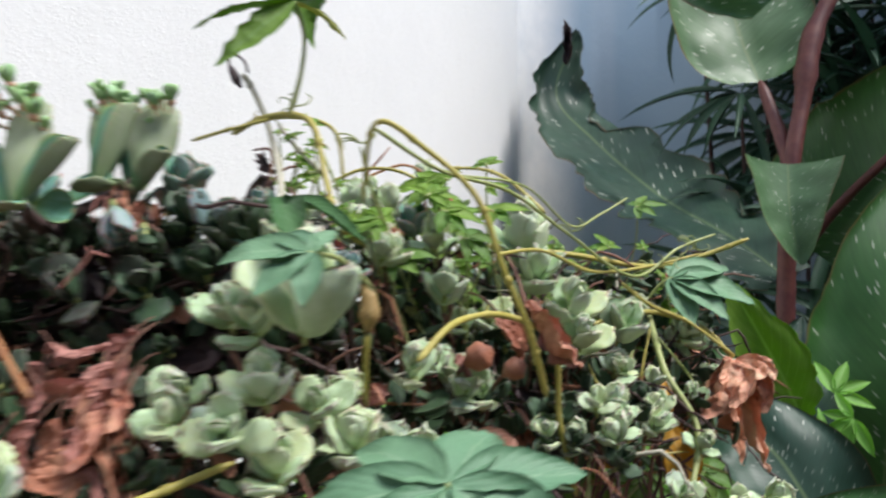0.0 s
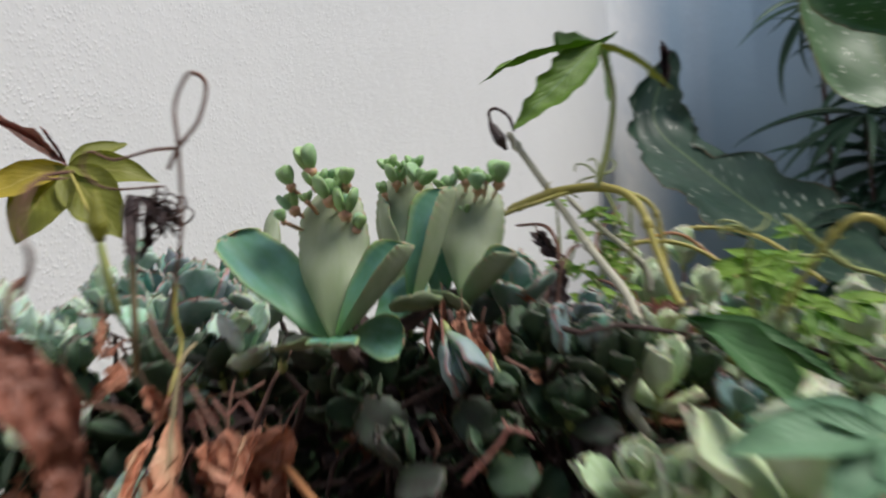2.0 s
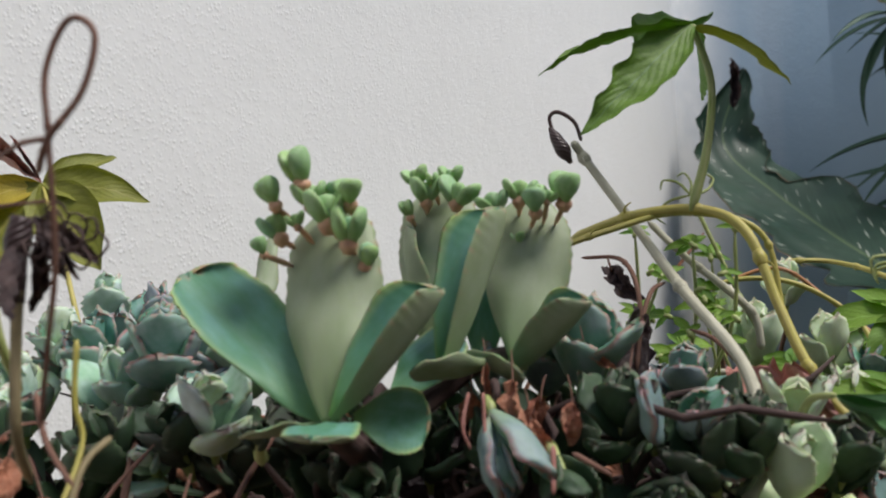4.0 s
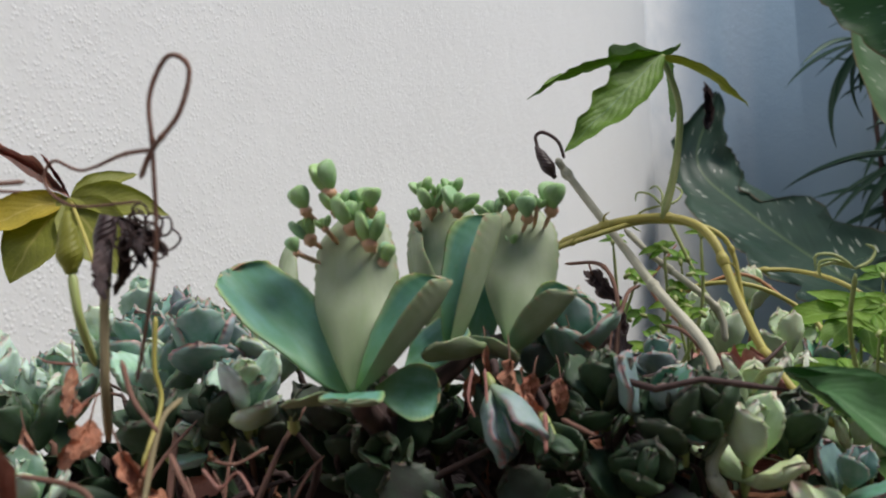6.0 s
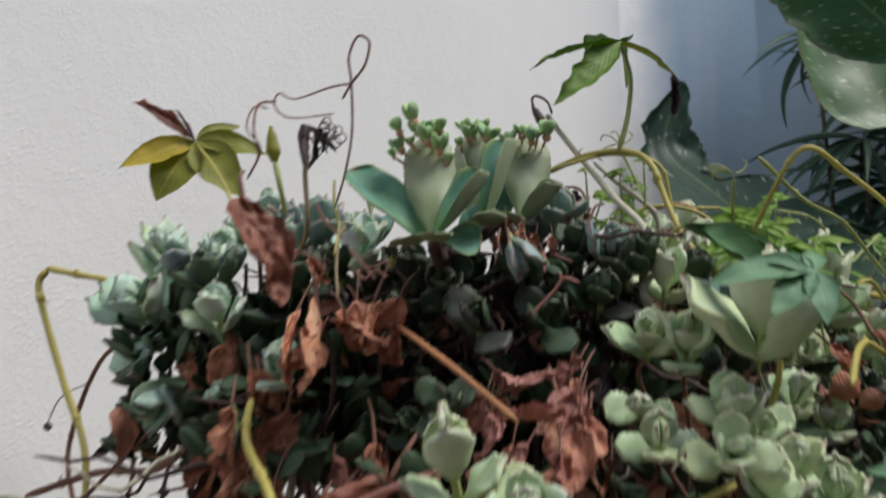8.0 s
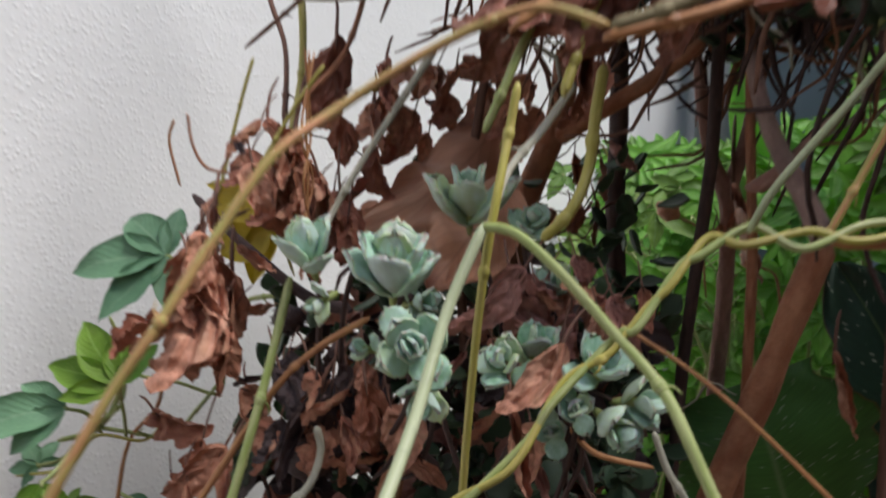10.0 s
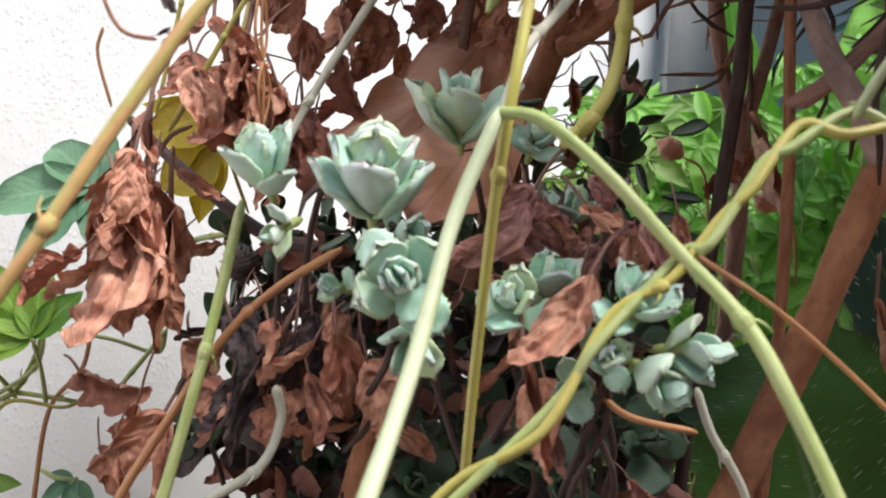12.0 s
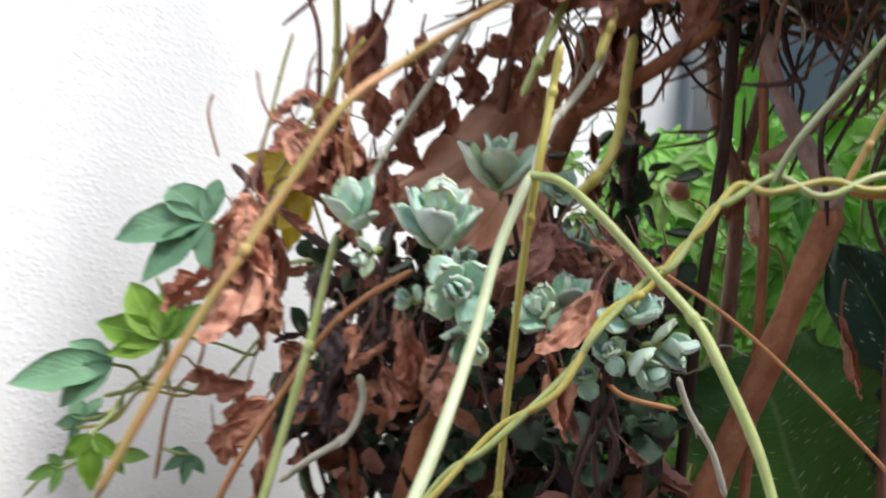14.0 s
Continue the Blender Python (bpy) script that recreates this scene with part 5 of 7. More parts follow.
dry_stem([(-0.101, 0.575, 1.144), (-0.100, 0.570, 1.132)], 4, PINK_HUSK)
dry_stem([(-0.082, 0.570, 1.130), (-0.082, 0.565, 1.118)], 5, PINK_HUSK)
dry_stem([(-0.077, 0.570, 1.128), (-0.067, 0.565, 1.123)], 5, VINE_ORANGE)
# the pod on the near slope
pod = thing("seed_pod", (-0.099, 0.370, 0.969), "round blushing cream and pink seed pod on a grey stalk", "seed pod")
part("pod", bulge([(-0.106, 0.370, 0.963), (-0.109, 0.370, 0.974), (-0.110, 0.370, 0.986)], [0.002, 0.0104, 0.0101, 0.003], 16, 0.02, 3, 14), FRUIT, pod)
part("stalk", tube([(-0.106, 0.370, 0.963), (-0.103, 0.375, 0.958), (-0.099, 0.400, 0.961)], 0.002, 0.0025), VINE_GREY, pod)

for at, r in (((0.090, 0.660, 1.055), 0.0085), ((0.111, 0.680, 1.047), 0.0070)):
    at = Vector(at)
    t = thing("seed_pod", at, "small round russet seed pod among the shoots", "seed pod")
    part("pod", bulge([at + Vector((-r, 0, -r * 0.5)), at, at + Vector((r, 0, r * 0.5))], [r * 0.25, r * 0.9, r, r * 0.3], 14, 0.06, 4), DRY_RED, t)
    part("stalk", tube([at + Vector((-r, 0, -r * 0.5)), at + Vector((-r * 2, 0.01, -r * 2)), at + Vector((-r * 2, 0.03, -r * 5))], 0.0012, 0.001, sides=6), TWIG, t)
at = Vector((0.037, 0.580, 1.071))
t = thing("flower_bud", at, "closed tan-yellow flower bud standing among the shoots", "flower")
part("bud", bulge([at, at + Vector((0.001, 0, 0.013)), at + Vector((-0.001, 0, 0.027))], [0.002, 0.0058, 0.0045, 0.001], 12, 0.05, 4), DRY_OCHRE, t)
part("stalk", tube([at, at + Vector((-0.002, 0.005, -0.015)), at + Vector((-0.006, 0.03, -0.04))], 0.0018, 0.0015, sides=6), VINE_YELLOW, t)

# ---- hand-shaped leaves ----
def hand(points, stem_mat, facing, up, size, color, label, lobes=5, spread=150, r=0.0013):
    t = thing("vine_leaf", points[0], label, "leaf", "hand-shaped vine leaves")
    part("petiole", tube(points, r, r * 0.8, steps=10, sides=6), stem_mat, t)
    palmate(t, points[-1], facing, up, size, color, lobes, spread)
    return t


t = hand([(0.112, 0.530, 0.969), (0.100, 0.490, 0.992), (0.088, 0.455, 1.015)], VINE_GREEN, (0.05, -0.55, 0.8), (0.25, -0.6, -0.7), 0.0833, "teal", "large bluish-green five-fingered vine leaf over the succulents", 7, 290, 0.0016)
t = hand([(-0.042, 0.470, 0.998), (-0.034, 0.420, 0.985), (-0.030, 0.390, 0.974)], VINE_YELLOW, (0.0, -0.6, 0.8), (0.0, -0.6, -0.8), 0.0532, "olive", "five-fingered leaf turning from olive to golden yellow", 3, 90)
for tip in ((-0.072, 0.375, 0.977), (-0.052, 0.410, 0.988), (0.008, 0.370, 0.980), (-0.004, 0.410, 0.989)):
    at = Vector((-0.030, 0.390, 0.974))
    part("leaflet", LEAFLET["gold"][rng.randrange(3)], (), t, "golden yellow leaflet", aim(at, tip, (0, -0.6, 0.8), (Vector(tip) - at).length * 0.9))
t = hand([(0.047, 0.540, 1.091), (0.039, 0.500, 1.103), (0.030, 0.480, 1.105)], VINE_GREEN, (0.1, -0.6, 0.8), (-0.9, -0.3, 0.5), 0.0410, "teal", "bluish-green fingered vine leaf with long pointed lobes", 5, 200)
hand([(0.223, 0.920, 1.094), (0.233, 0.920, 1.106), (0.242, 0.920, 1.112)], VINE_GREEN, (0.1, -0.7, 0.8), (1, -0.2, 0.1), 0.0762, "teal", "bluish-green vine leaf beside a canna", 5, 140)
for q, s, c in (((0.057, 0.700, 1.158), 55, "lime"), ((0.068, 0.690, 1.146), 60, "lime"), ((0.032, 0.660, 1.139), 65, "lime"), ((0.081, 0.700, 1.129), 60, "green"), ((0.067, 0.720, 1.171), 45, "lime"), ((0.191, 0.920, 1.139), 50, "lime"), ((0.225, 1.000, 1.183), 60, "green"), ((0.040, 0.660, 1.114), 55, "green"), ((0.004, 0.700, 1.150), 45, "lime"), ((0.097, 0.720, 1.149), 50, "lime"), ((-0.020, 0.720, 1.174), 35, "lime"), ((0.062, 0.740, 1.170), 90, "lime"), ((0.070, 0.800, 1.156), 80, "green")):
    q = Vector(q)
    hand([q + Vector((rnd(-0.02, 0.02), 0.03, -0.08)), q + Vector((0, 0.01, -0.03)), q], VINE_GREEN, (rnd(-0.3, 0.3), -0.6, 0.8), (rnd(-1, 1), -0.3, 0.5), 0.0005 * s, c, "small bright green hand-shaped vine leaf", 5, 190, 0.0008)
for q, s in (((-0.041, 0.750, 1.190), 50), ((-0.045, 0.760, 1.172), 60), ((-0.031, 0.700, 1.198), 45), ((-0.022, 0.720, 1.195), 45), ((-0.034, 0.740, 1.159), 55), ((-0.016, 0.690, 1.203), 40), ((-0.052, 0.740, 1.209), 40), ((-0.019, 0.780, 1.176), 50), ((0.065, 0.840, 1.168), 60), ((0.091, 0.800, 1.193), 70), ((0.073, 0.740, 1.148), 80), ((0.046, 0.800, 1.157), 60)):
    q = Vector(q)
    sprig = hand([q + Vector((rnd(-0.03, 0.03), 0.02, -0.09)), q + Vector((rnd(-0.015, 0.015), 0.01, -0.04)), q], VINE_GREEN, (rnd(-0.4, 0.4), -0.7, 0.7), (rnd(-0.6, 0.6), -0.3, 1), 0.00032 * s, "lime", "small bright green vine shoot with narrow leaves", 4, 150, 0.0009)
    for f in (0.35, 0.7):
        palmate(sprig, q + Vector((rnd(-0.006, 0.006), 0, -0.05 * f)), (rnd(-0.5, 0.5), -0.7, 0.6), (rnd(-1, 1), -0.2, 0.5), 0.00026 * s, "lime", 3, 120)
# the long leaf at the outer end of the rim
t = thing("vine_leaf", (-0.014, 0.600, 1.135), "long narrow dark green vine leaf at the rim", "leaf", "hand-shaped vine leaves")
part("petiole", tube([(-0.014, 0.600, 1.135), (-0.012, 0.590, 1.141), (-0.008, 0.580, 1.142)], 0.0013, 0.001, sides=6), VINE_GREEN, t)
part("leaflet", LEAFLET["deep"][0], (), t, m=aim((-0.008, 0.580, 1.142), (0.0225, 0.490, 1.109), (-0.1, -0.35, 1), 0.042))
part("leaflet", LEAFLET["deep"][1], (), t, m=aim((-0.008, 0.580, 1.142), (0.045, 0.540, 1.125), (0.1, -0.3, 1), 0.030))
# olive leaf above the left rim
t = thing("vine_leaf", (-0.277, 0.680, 1.163), "olive-yellow five-fingered vine leaf standing above the rim", "leaf", "hand-shaped vine leaves")
at = Vector((-0.340, 0.740, 1.245))
part("petiole", tube([(-0.277, 0.680, 1.150), (-0.303, 0.700, 1.202), at], 0.0015, 0.001, sides=6), VINE_YELLOW, t)
for tip, key, wide_by in (((-0.387, 0.710, 1.225), "yellow", 0.5), ((-0.362, 0.710, 1.204), "olive", 0.75), ((-0.390, 0.740, 1.276), "dry", 0.3), ((-0.355, 0.740, 1.272), "dry", 0.3), ((-0.312, 0.760, 1.267), "olive", 0.42), ((-0.286, 0.740, 1.242), "olive", 0.4), ((-0.300, 0.720, 1.204), "olive", 0.6)):
    size = (Vector(tip) - at).length
    if key == "dry":
        part("leaflet", DRY["pink"][1], (), t, "shrivelled pinkish leaflet", aim(at, tip, (0.1, -0.8, 0.6), size * wide_by))
    else:
        part("leaflet", LEAFLET[key][rng.randrange(3)], (), t, m=aim(at, tip, (0.1, -0.85, 0.4), size * wide_by * 2))

# ---- withered flowers and tendrils above the rim ----
t = thing("withered_flower", (-0.191, 0.500, 1.138), "withered dark brown flower head on an upright stalk", "flower")
part("stalk", tube([(-0.200, 0.520, 1.126), (-0.191, 0.500, 1.138), (-0.192, 0.500, 1.158), (-0.192, 0.500, 1.171)], 0.0011, 0.0014), VINE_BROWN, t)
part("husk", bulge([(-0.192, 0.500, 1.166), (-0.193, 0.500, 1.177), (-0.192, 0.500, 1.185)], [0.0014, 0.0021, 0.0029, 0.0023], 14, 0.10, 3), DRY_DARK, t, "dark wrinkled husk")
for i in range(7):
    a = Vector((-0.191, 0.500, 1.184)) + Vector((rnd(-0.002, 0.010), rnd(-0.004, 0.004), rnd(-0.006, 0.002)))
    d = Vector((rnd(-0.2, 0.6), rnd(-0.4, 0.4), rnd(-1.0, -0.3))).normalized() * rnd(0.010, 0.019)
    part("petal", DRY["dark"][i % 6], (), t, m=aim(a, a + d, (rnd(-1, 1), -1, 0.2), d.length * 0.45))
for i in range(16):
    a = Vector((-0.184, 0.500, 1.180)) + Vector((rnd(-0.006, 0.006), rnd(-0.004, 0.004), rnd(-0.006, 0.006)))
    d = Vector((rnd(-0.6, 1), rnd(-0.3, 0.3), rnd(-1, 0.7))).normalized() * rnd(0.004, 0.008)
    e = d.cross(Vector((0, 1, 0))) * (0.8 if i % 2 else -0.8)
    part("thread", tube([a, a + d * 0.5 + e * 0.4, a + d + e * 0.2, a + d * 0.9 - e * 0.5, a + d * 0.3 - e * 0.4], 0.0004, 0.0003, steps=12, sides=5), TWIG_DARK, t)
t = thing("flower_bud", (-0.209, 0.520, 1.153), "closed olive flower bud on a curved green stalk", "flower")
part("stalk", tube([(-0.210, 0.530, 1.147), (-0.210, 0.520, 1.160), (-0.213, 0.520, 1.174)], 0.0012, 0.0015), VINE_GREEN, t)
part("bud", bulge([(-0.213, 0.520, 1.173), (-0.214, 0.520, 1.181), (-0.215, 0.520, 1.191)], [0.0018, 0.0038, 0.0028, 0.001], 12, 0.05, 4), OLIVE_LEAF, t)
DEAD = "wiry dead brown tendril curling above the bush"
vine([(-0.173, 0.480, 1.141), (-0.166, 0.470, 1.155), (-0.162, 0.465, 1.171), (-0.161, 0.460, 1.191), (-0.162, 0.460, 1.203), (-0.158, 0.460, 1.212), (-0.153, 0.460, 1.209), (-0.155, 0.460, 1.199), (-0.161, 0.460, 1.191), (-0.166, 0.465, 1.186)], 0.0005, 0.0006, TWIG, "looped brown dead tendril standing above the rim", name="tendril", category="tendril", knots=2)
vine([(-0.161, 0.460, 1.191), (-0.173, 0.470, 1.193), (-0.194, 0.490, 1.195), (-0.202, 0.490, 1.198), (-0.204, 0.490, 1.192), (-0.196, 0.490, 1.186), (-0.173, 0.480, 1.184)], 0.0005, 0.0004, TWIG, DEAD, name="tendril", category="tendril", knots=2)
vine([(-0.197, 0.470, 1.188), (-0.202, 0.460, 1.184), (-0.201, 0.450, 1.171), (-0.199, 0.450, 1.159), (-0.202, 0.450, 1.152)], 0.0006, 0.0005, TWIG, DEAD, name="tendril", category="tendril", knots=1)
vine([(-0.207, 0.460, 1.151), (-0.198, 0.450, 1.161), (-0.204, 0.450, 1.171), (-0.204, 0.460, 1.183), (-0.204, 0.480, 1.188)], 0.0005, 0.0004, TWIG, DEAD, name="tendril", category="tendril", knots=1)

# ---- withered leaves on the mound ----
dry_leaf((-0.208, 0.450, 1.141), (-0.177, 0.440, 1.102), (0.1, -1, 0.35), "russet", 0.7, 0, "large curled reddish-brown dead leaf on the rim")
dry_leaf((-0.208, 0.520, 1.136), (-0.209, 0.500, 1.130), (0.2, -1, 0.5), "red", 0.8)
dry_leaf((-0.016, 0.650, 1.138), (-0.002, 0.630, 1.123), (0.2, -0.7, 0.8), "pink", 0.9, 1)
dry_leaf((0.021, 0.720, 1.142), (0.042, 0.710, 1.140), (0, -0.6, 0.8), "red", 0.7, 3)
dry_leaf((-0.038, 0.660, 1.136), (-0.017, 0.660, 1.138), (0, -0.6, 0.8), "red", 0.6)
dry_leaf((-0.064, 0.740, 1.194), (-0.055, 0.720, 1.180), (0, -1, 0.4), "dark", 0.7)
dry_leaf((-0.051, 0.720, 1.172), (-0.061, 0.680, 1.139), (0.3, -1, 0.2), "dark", 0.6)
dry_leaf((-0.103, 0.510, 1.047), (-0.071, 0.500, 1.035), (0.1, -0.8, 0.5), "pink", 0.7)
dry_leaf((-0.078, 0.520, 1.052), (-0.064, 0.500, 1.006), (0.2, -1, 0.3), "red", 0.7, 2)
dry_leaf((-0.064, 0.510, 1.034), (-0.057, 0.500, 0.985), (-0.3, -1, 0.2), "red", 0.6, 1)
dry_leaf((-0.091, 0.490, 1.035), (-0.105, 0.480, 1.018), (0.0, -1, 0.4), "pink", 0.6)
dry_leaf((-0.066, 0.520, 1.062), (-0.084, 0.500, 1.041), (0.0, -0.8, 0.6), "pink", 0.7)
dry_leaf((-0.099, 0.530, 1.061), (-0.074, 0.530, 1.074), (0.0, -0.8, 0.6), "pink", 0.5)
dry_leaf((-0.021, 0.660, 1.148), (0.004, 0.620, 1.124), (0.2, -0.8, 0.6), "pink", 0.9, 4)
dry_leaf((0.099, 0.717, 1.082), (0.129, 0.726, 1.050), (0.1, -0.9, 0.5), "red", 0.9, 0)
dry_leaf((0.076, 0.661, 1.056), (0.090, 0.667, 1.046), (0.1, -0.9, 0.5), "pink", 0.9)
dry_leaf((0.025, 0.500, 1.001), (0.042, 0.490, 0.977), (0.1, -0.8, 0.6), "red", 1.0, 4)
dry_leaf((0.170, 0.700, 0.969), (0.180, 0.690, 0.931), (0.1, -0.9, 0.4), "dark", 0.8)
dry_leaf((0.118, 0.690, 1.088), (0.132, 0.660, 1.033), (0.3, -1, 0.2), "red", 0.6, 1)
dry_leaf((0.129, 0.680, 1.079), (0.141, 0.670, 1.045), (-0.3, -1, 0.2), "pink", 0.7, 4)
for a, b in (((-0.170, 0.560, 1.105), (-0.184, 0.530, 1.070)), ((-0.206, 0.570, 1.107), (-0.180, 0.530, 1.058)), ((-0.212, 0.560, 1.102), (-0.224, 0.540, 1.068))):
    dry_leaf(a, b, (0.1, -1, 0.3), "tan", 0.5)
dry_leaf((-0.189, 0.550, 1.092), (-0.147, 0.530, 1.085), (0.1, -1, 0.4), "red", 0.6)
dry_leaf((-0.244, 0.550, 1.052), (-0.247, 0.540, 1.016), (0.2, -1, 0.1), "red", 0.7)
dry_leaf((-0.243, 0.560, 1.035), (-0.245, 0.550, 0.999), (-0.2, -1, 0.1), "red", 0.6)
for q, s in (((-0.206, 0.560, 0.997), 130), ((-0.176, 0.560, 0.992), 150), ((-0.255, 0.580, 0.975), 120), ((-0.215, 0.520, 0.965), 140), ((-0.180, 0.600, 1.024), 100), ((-0.156, 0.620, 1.049), 90)):
    q = Vector(q)
    dry_leaf(q, q + Vector((rnd(-0.4, 0.4), rnd(-0.2, 0.3), -1)).normalized() * (s * 0.00037), (rnd(-0.5, 0.5), -1, rnd(-0.2, 0.5)), "russet", rnd(0.6, 0.95))

for base, tip, w, k in RUSSET:
    dry_leaf(base, tip, (rnd(-0.5, 0.5), -1, rnd(0.0, 0.5)), "russet", w * 0.72, k, "large folded russet dead leaf hanging below the rim")

# the drooping brown flower beside the canna
t = thing("withered_flower", (0.291, 0.910, 1.044), "drooping withered tan-brown flower hanging from a yellow stalk", "flower")
for tip, w, k in (((0.263, 0.890, 0.999), 1.0, 0), ((0.327, 0.890, 1.006), 1.0, 2), ((0.277, 0.870, 0.997), 1.1, 0), ((0.303, 0.870, 0.999), 1.0, 2), ((0.288, 0.900, 0.941), 0.5, 1), ((0.312, 0.900, 0.955), 0.5, 3), ((0.308, 0.930, 1.009), 1.0, 0)):
    a = Vector((0.291, 0.910, 1.042))
    part("petal", DRY["tan"][k], (), t, m=aim(a, tip, (rnd(-0.4, 0.4), -1, 0.2), (Vector(tip) - a).length * w))

# ---- cannas ----
def wide(u):
    return 0.5 * math.sin(math.pi * min(1.0, 0.04 + u * 0.96) ** 0.8) ** 0.62 if u < 1 else 0.0


canna = thing("canna", (0.60, 1.72, GROUND), "tall canna with a maroon stem and torn white-flecked leaves", "canna", "cannas")
part("stem", tube([(0.60, 1.74, GROUND - 0.01), (0.555, 1.720, 0.950), (0.555, 1.720, 1.156), (0.569, 1.720, 1.327), (0.597, 1.740, 1.446), (0.626, 1.760, 1.570), (0.695, 1.780, 1.695)], 0.0165, 0.0136, steps=30, sides=12, knots=2), CANNA_STEM, canna, "dark maroon stem")
part("petiole", tube([(0.573, 1.730, 1.328), (0.563, 1.760, 1.397), (0.548, 1.820, 1.503)], 0.0149, 0.0092), CANNA_STEM, canna)
part("leaf", spine_leaf([(0.563, 1.740, 1.147), (0.500, 1.850, 1.225), (0.400, 2.050, 1.331), (0.281, 2.250, 1.490), (0.204, 2.360, 1.623), (0.259, 2.390, 1.783)], 0.2516, (0.1, -0.85, 0.55), wide, fray=1.1, wave=0.04, cup=0.15, seed=4, nu=60, nv=14), (CANNA_DARK, CANNA_DARK), canna, "torn dark green leaf with a withered curling tip")
part("leaf", spine_leaf([(0.548, 1.820, 1.503), (0.525, 1.860, 1.604), (0.507, 1.900, 1.749), (0.483, 1.960, 2.004)], 0.2671, (0.1, -1.0, -0.1), wide, wave=0.02, cup=0.3, seed=9), (CANNA_PALE, CANNA_GREEN), canna, "pale flecked leaf underside")
part("leaf", spine_leaf([(0.564, 1.660, 1.162), (0.549, 1.660, 1.244), (0.553, 1.680, 1.330)], 0.1556, (0.0, -1.0, 0.2), lambda u: 0.5 * u ** 0.65, wave=0.01, cup=0.5, seed=12), (CANNA_PALE, CANNA_GREEN), canna, "pale green half-rolled leaf")
part("leaf", spine_leaf([(0.615, 1.800, 1.199), (0.672, 1.760, 1.287), (0.746, 1.700, 1.367), (0.858, 1.620, 1.519)], 0.3269, (-0.2, -1.0, 0.5), wide, fray=0.2, wave=0.03, cup=0.1, seed=15), (CANNA_GREEN, CANNA_GREEN), canna)
part("midrib", tube([(0.582, 1.790, 1.159), (0.617, 1.775, 1.216), (0.667, 1.745, 1.282), (0.740, 1.685, 1.361)], 0.0109, 0.0067), CANNA_STEM, canna)
other = thing("canna", (0.62, 1.28, GROUND), "canna with broad green leaves flecked with white", "canna", "cannas")
part("stem", tube([(0.62, 1.30, GROUND - 0.01), (0.60, 1.30, 0.6), (0.543, 1.300, 0.848)], 0.014, 0.01), CANNA_STEM, other)
part("leaf", spine_leaf([(0.543, 1.300, 0.848), (0.555, 1.280, 0.984), (0.589, 1.300, 1.133), (0.669, 1.360, 1.304)], 0.2092, (-0.35, -1.0, 0.2), wide, wave=0.02, cup=0.15, fray=0.1, seed=21), (CANNA_GREEN, CANNA_GREEN), other)
part("leaf", spine_leaf([(0.299, 1.020, 0.807), (0.350, 0.980, 0.867), (0.417, 0.950, 0.901), (0.495, 0.930, 0.916)], 0.1006, (0.0, -0.45, 0.9), wide, wave=0.01, cup=0.15, seed=23), (CANNA_GREEN, CANNA_GREEN), other)
part("leaf", spine_leaf([(0.415, 1.160, 0.969), (0.385, 1.150, 1.031), (0.338, 1.140, 1.116)], 0.0758, (-0.3, -1.0, 0.2), wide, fray=0.4, wave=0.01, cup=0.2, seed=25), (LIME_LEAF, LIME_LEAF), other, "yellow-green young leaf with a brown edge")
part("leaf", spine_leaf([(0.362, 1.100, 0.913), (0.303, 1.100, 0.998), (0.226, 1.120, 1.068)], 0.1143, (-0.1, -0.8, 0.6), wide, wave=0.02, cup=0.2, seed=27), (CANNA_GREEN, CANNA_GREEN), other)
part("leaf", spine_leaf([(0.433, 1.000, 0.805), (0.383, 1.020, 0.900), (0.346, 1.050, 0.959), (0.291, 1.100, 0.987)], 0.1274, (-0.1, -0.8, 0.6), wide, wave=0.02, cup=0.15, seed=28), (CANNA_DARK, CANNA_DARK), other)
part("leaf", spine_leaf([(0.457, 1.200, 0.805), (0.426, 1.250, 0.921), (0.473, 1.350, 1.079)], 0.1257, (-0.2, -1.0, 0.3), wide, wave=0.02, cup=0.2, seed=29), (CANNA_DARK, CANNA_DARK), other)
low = thing("canna", (0.10, 0.80, GROUND), "broad green canna leaf with holes and a brown torn edge", "canna", "cannas")
part("stem", tube([(0.10, 0.82, GROUND - 0.01), (0.08, 0.80, 0.4), (-0.020, 0.780, 0.575)], 0.012, 0.009), CANNA_STEM, low)
part("leaf", spine_leaf([(-0.020, 0.780, 0.575), (-0.060, 0.750, 0.660), (-0.079, 0.740, 0.712), (-0.096, 0.750, 0.751)], 0.1502, (0.0, -1.0, 0.35), lambda u: 0.5 * math.sin(math.pi * min(1, 0.05 + u * 0.8)) ** 0.5, fray=0.5, wave=0.015, cup=0.1, seed=31), (CANNA_BRIGHT, CANNA_BRIGHT), low)

part("leaf", spine_leaf([(0.169, 1.000, 0.463), (0.127, 0.980, 0.619), (0.075, 0.960, 0.740), (0.022, 0.950, 0.821)], 0.1555, (0.1, -0.9, 0.45), wide, fray=0.2, wave=0.02, cup=0.15, seed=33), (CANNA_DARK, CANNA_DARK), low)
part("leaf", spine_leaf([(0.114, 0.900, 0.507), (0.143, 0.900, 0.644), (0.160, 0.920, 0.749), (0.148, 0.950, 0.856)], 0.1307, (-0.2, -0.9, 0.4), wide, fray=0.2, wave=0.02, cup=0.2, seed=35), (CANNA_DARK, CANNA_DARK), low)
part("leaf", spine_leaf([(0.552, 1.740, 1.625), (0.468, 1.740, 1.720), (0.380, 1.740, 1.809), (0.256, 1.740, 1.938)], 0.2200, (0.1, -0.9, -0.45), wide, fray=0.15, wave=0.02, cup=0.15, seed=37), (CANNA_GREEN, CANNA_GREEN), canna)
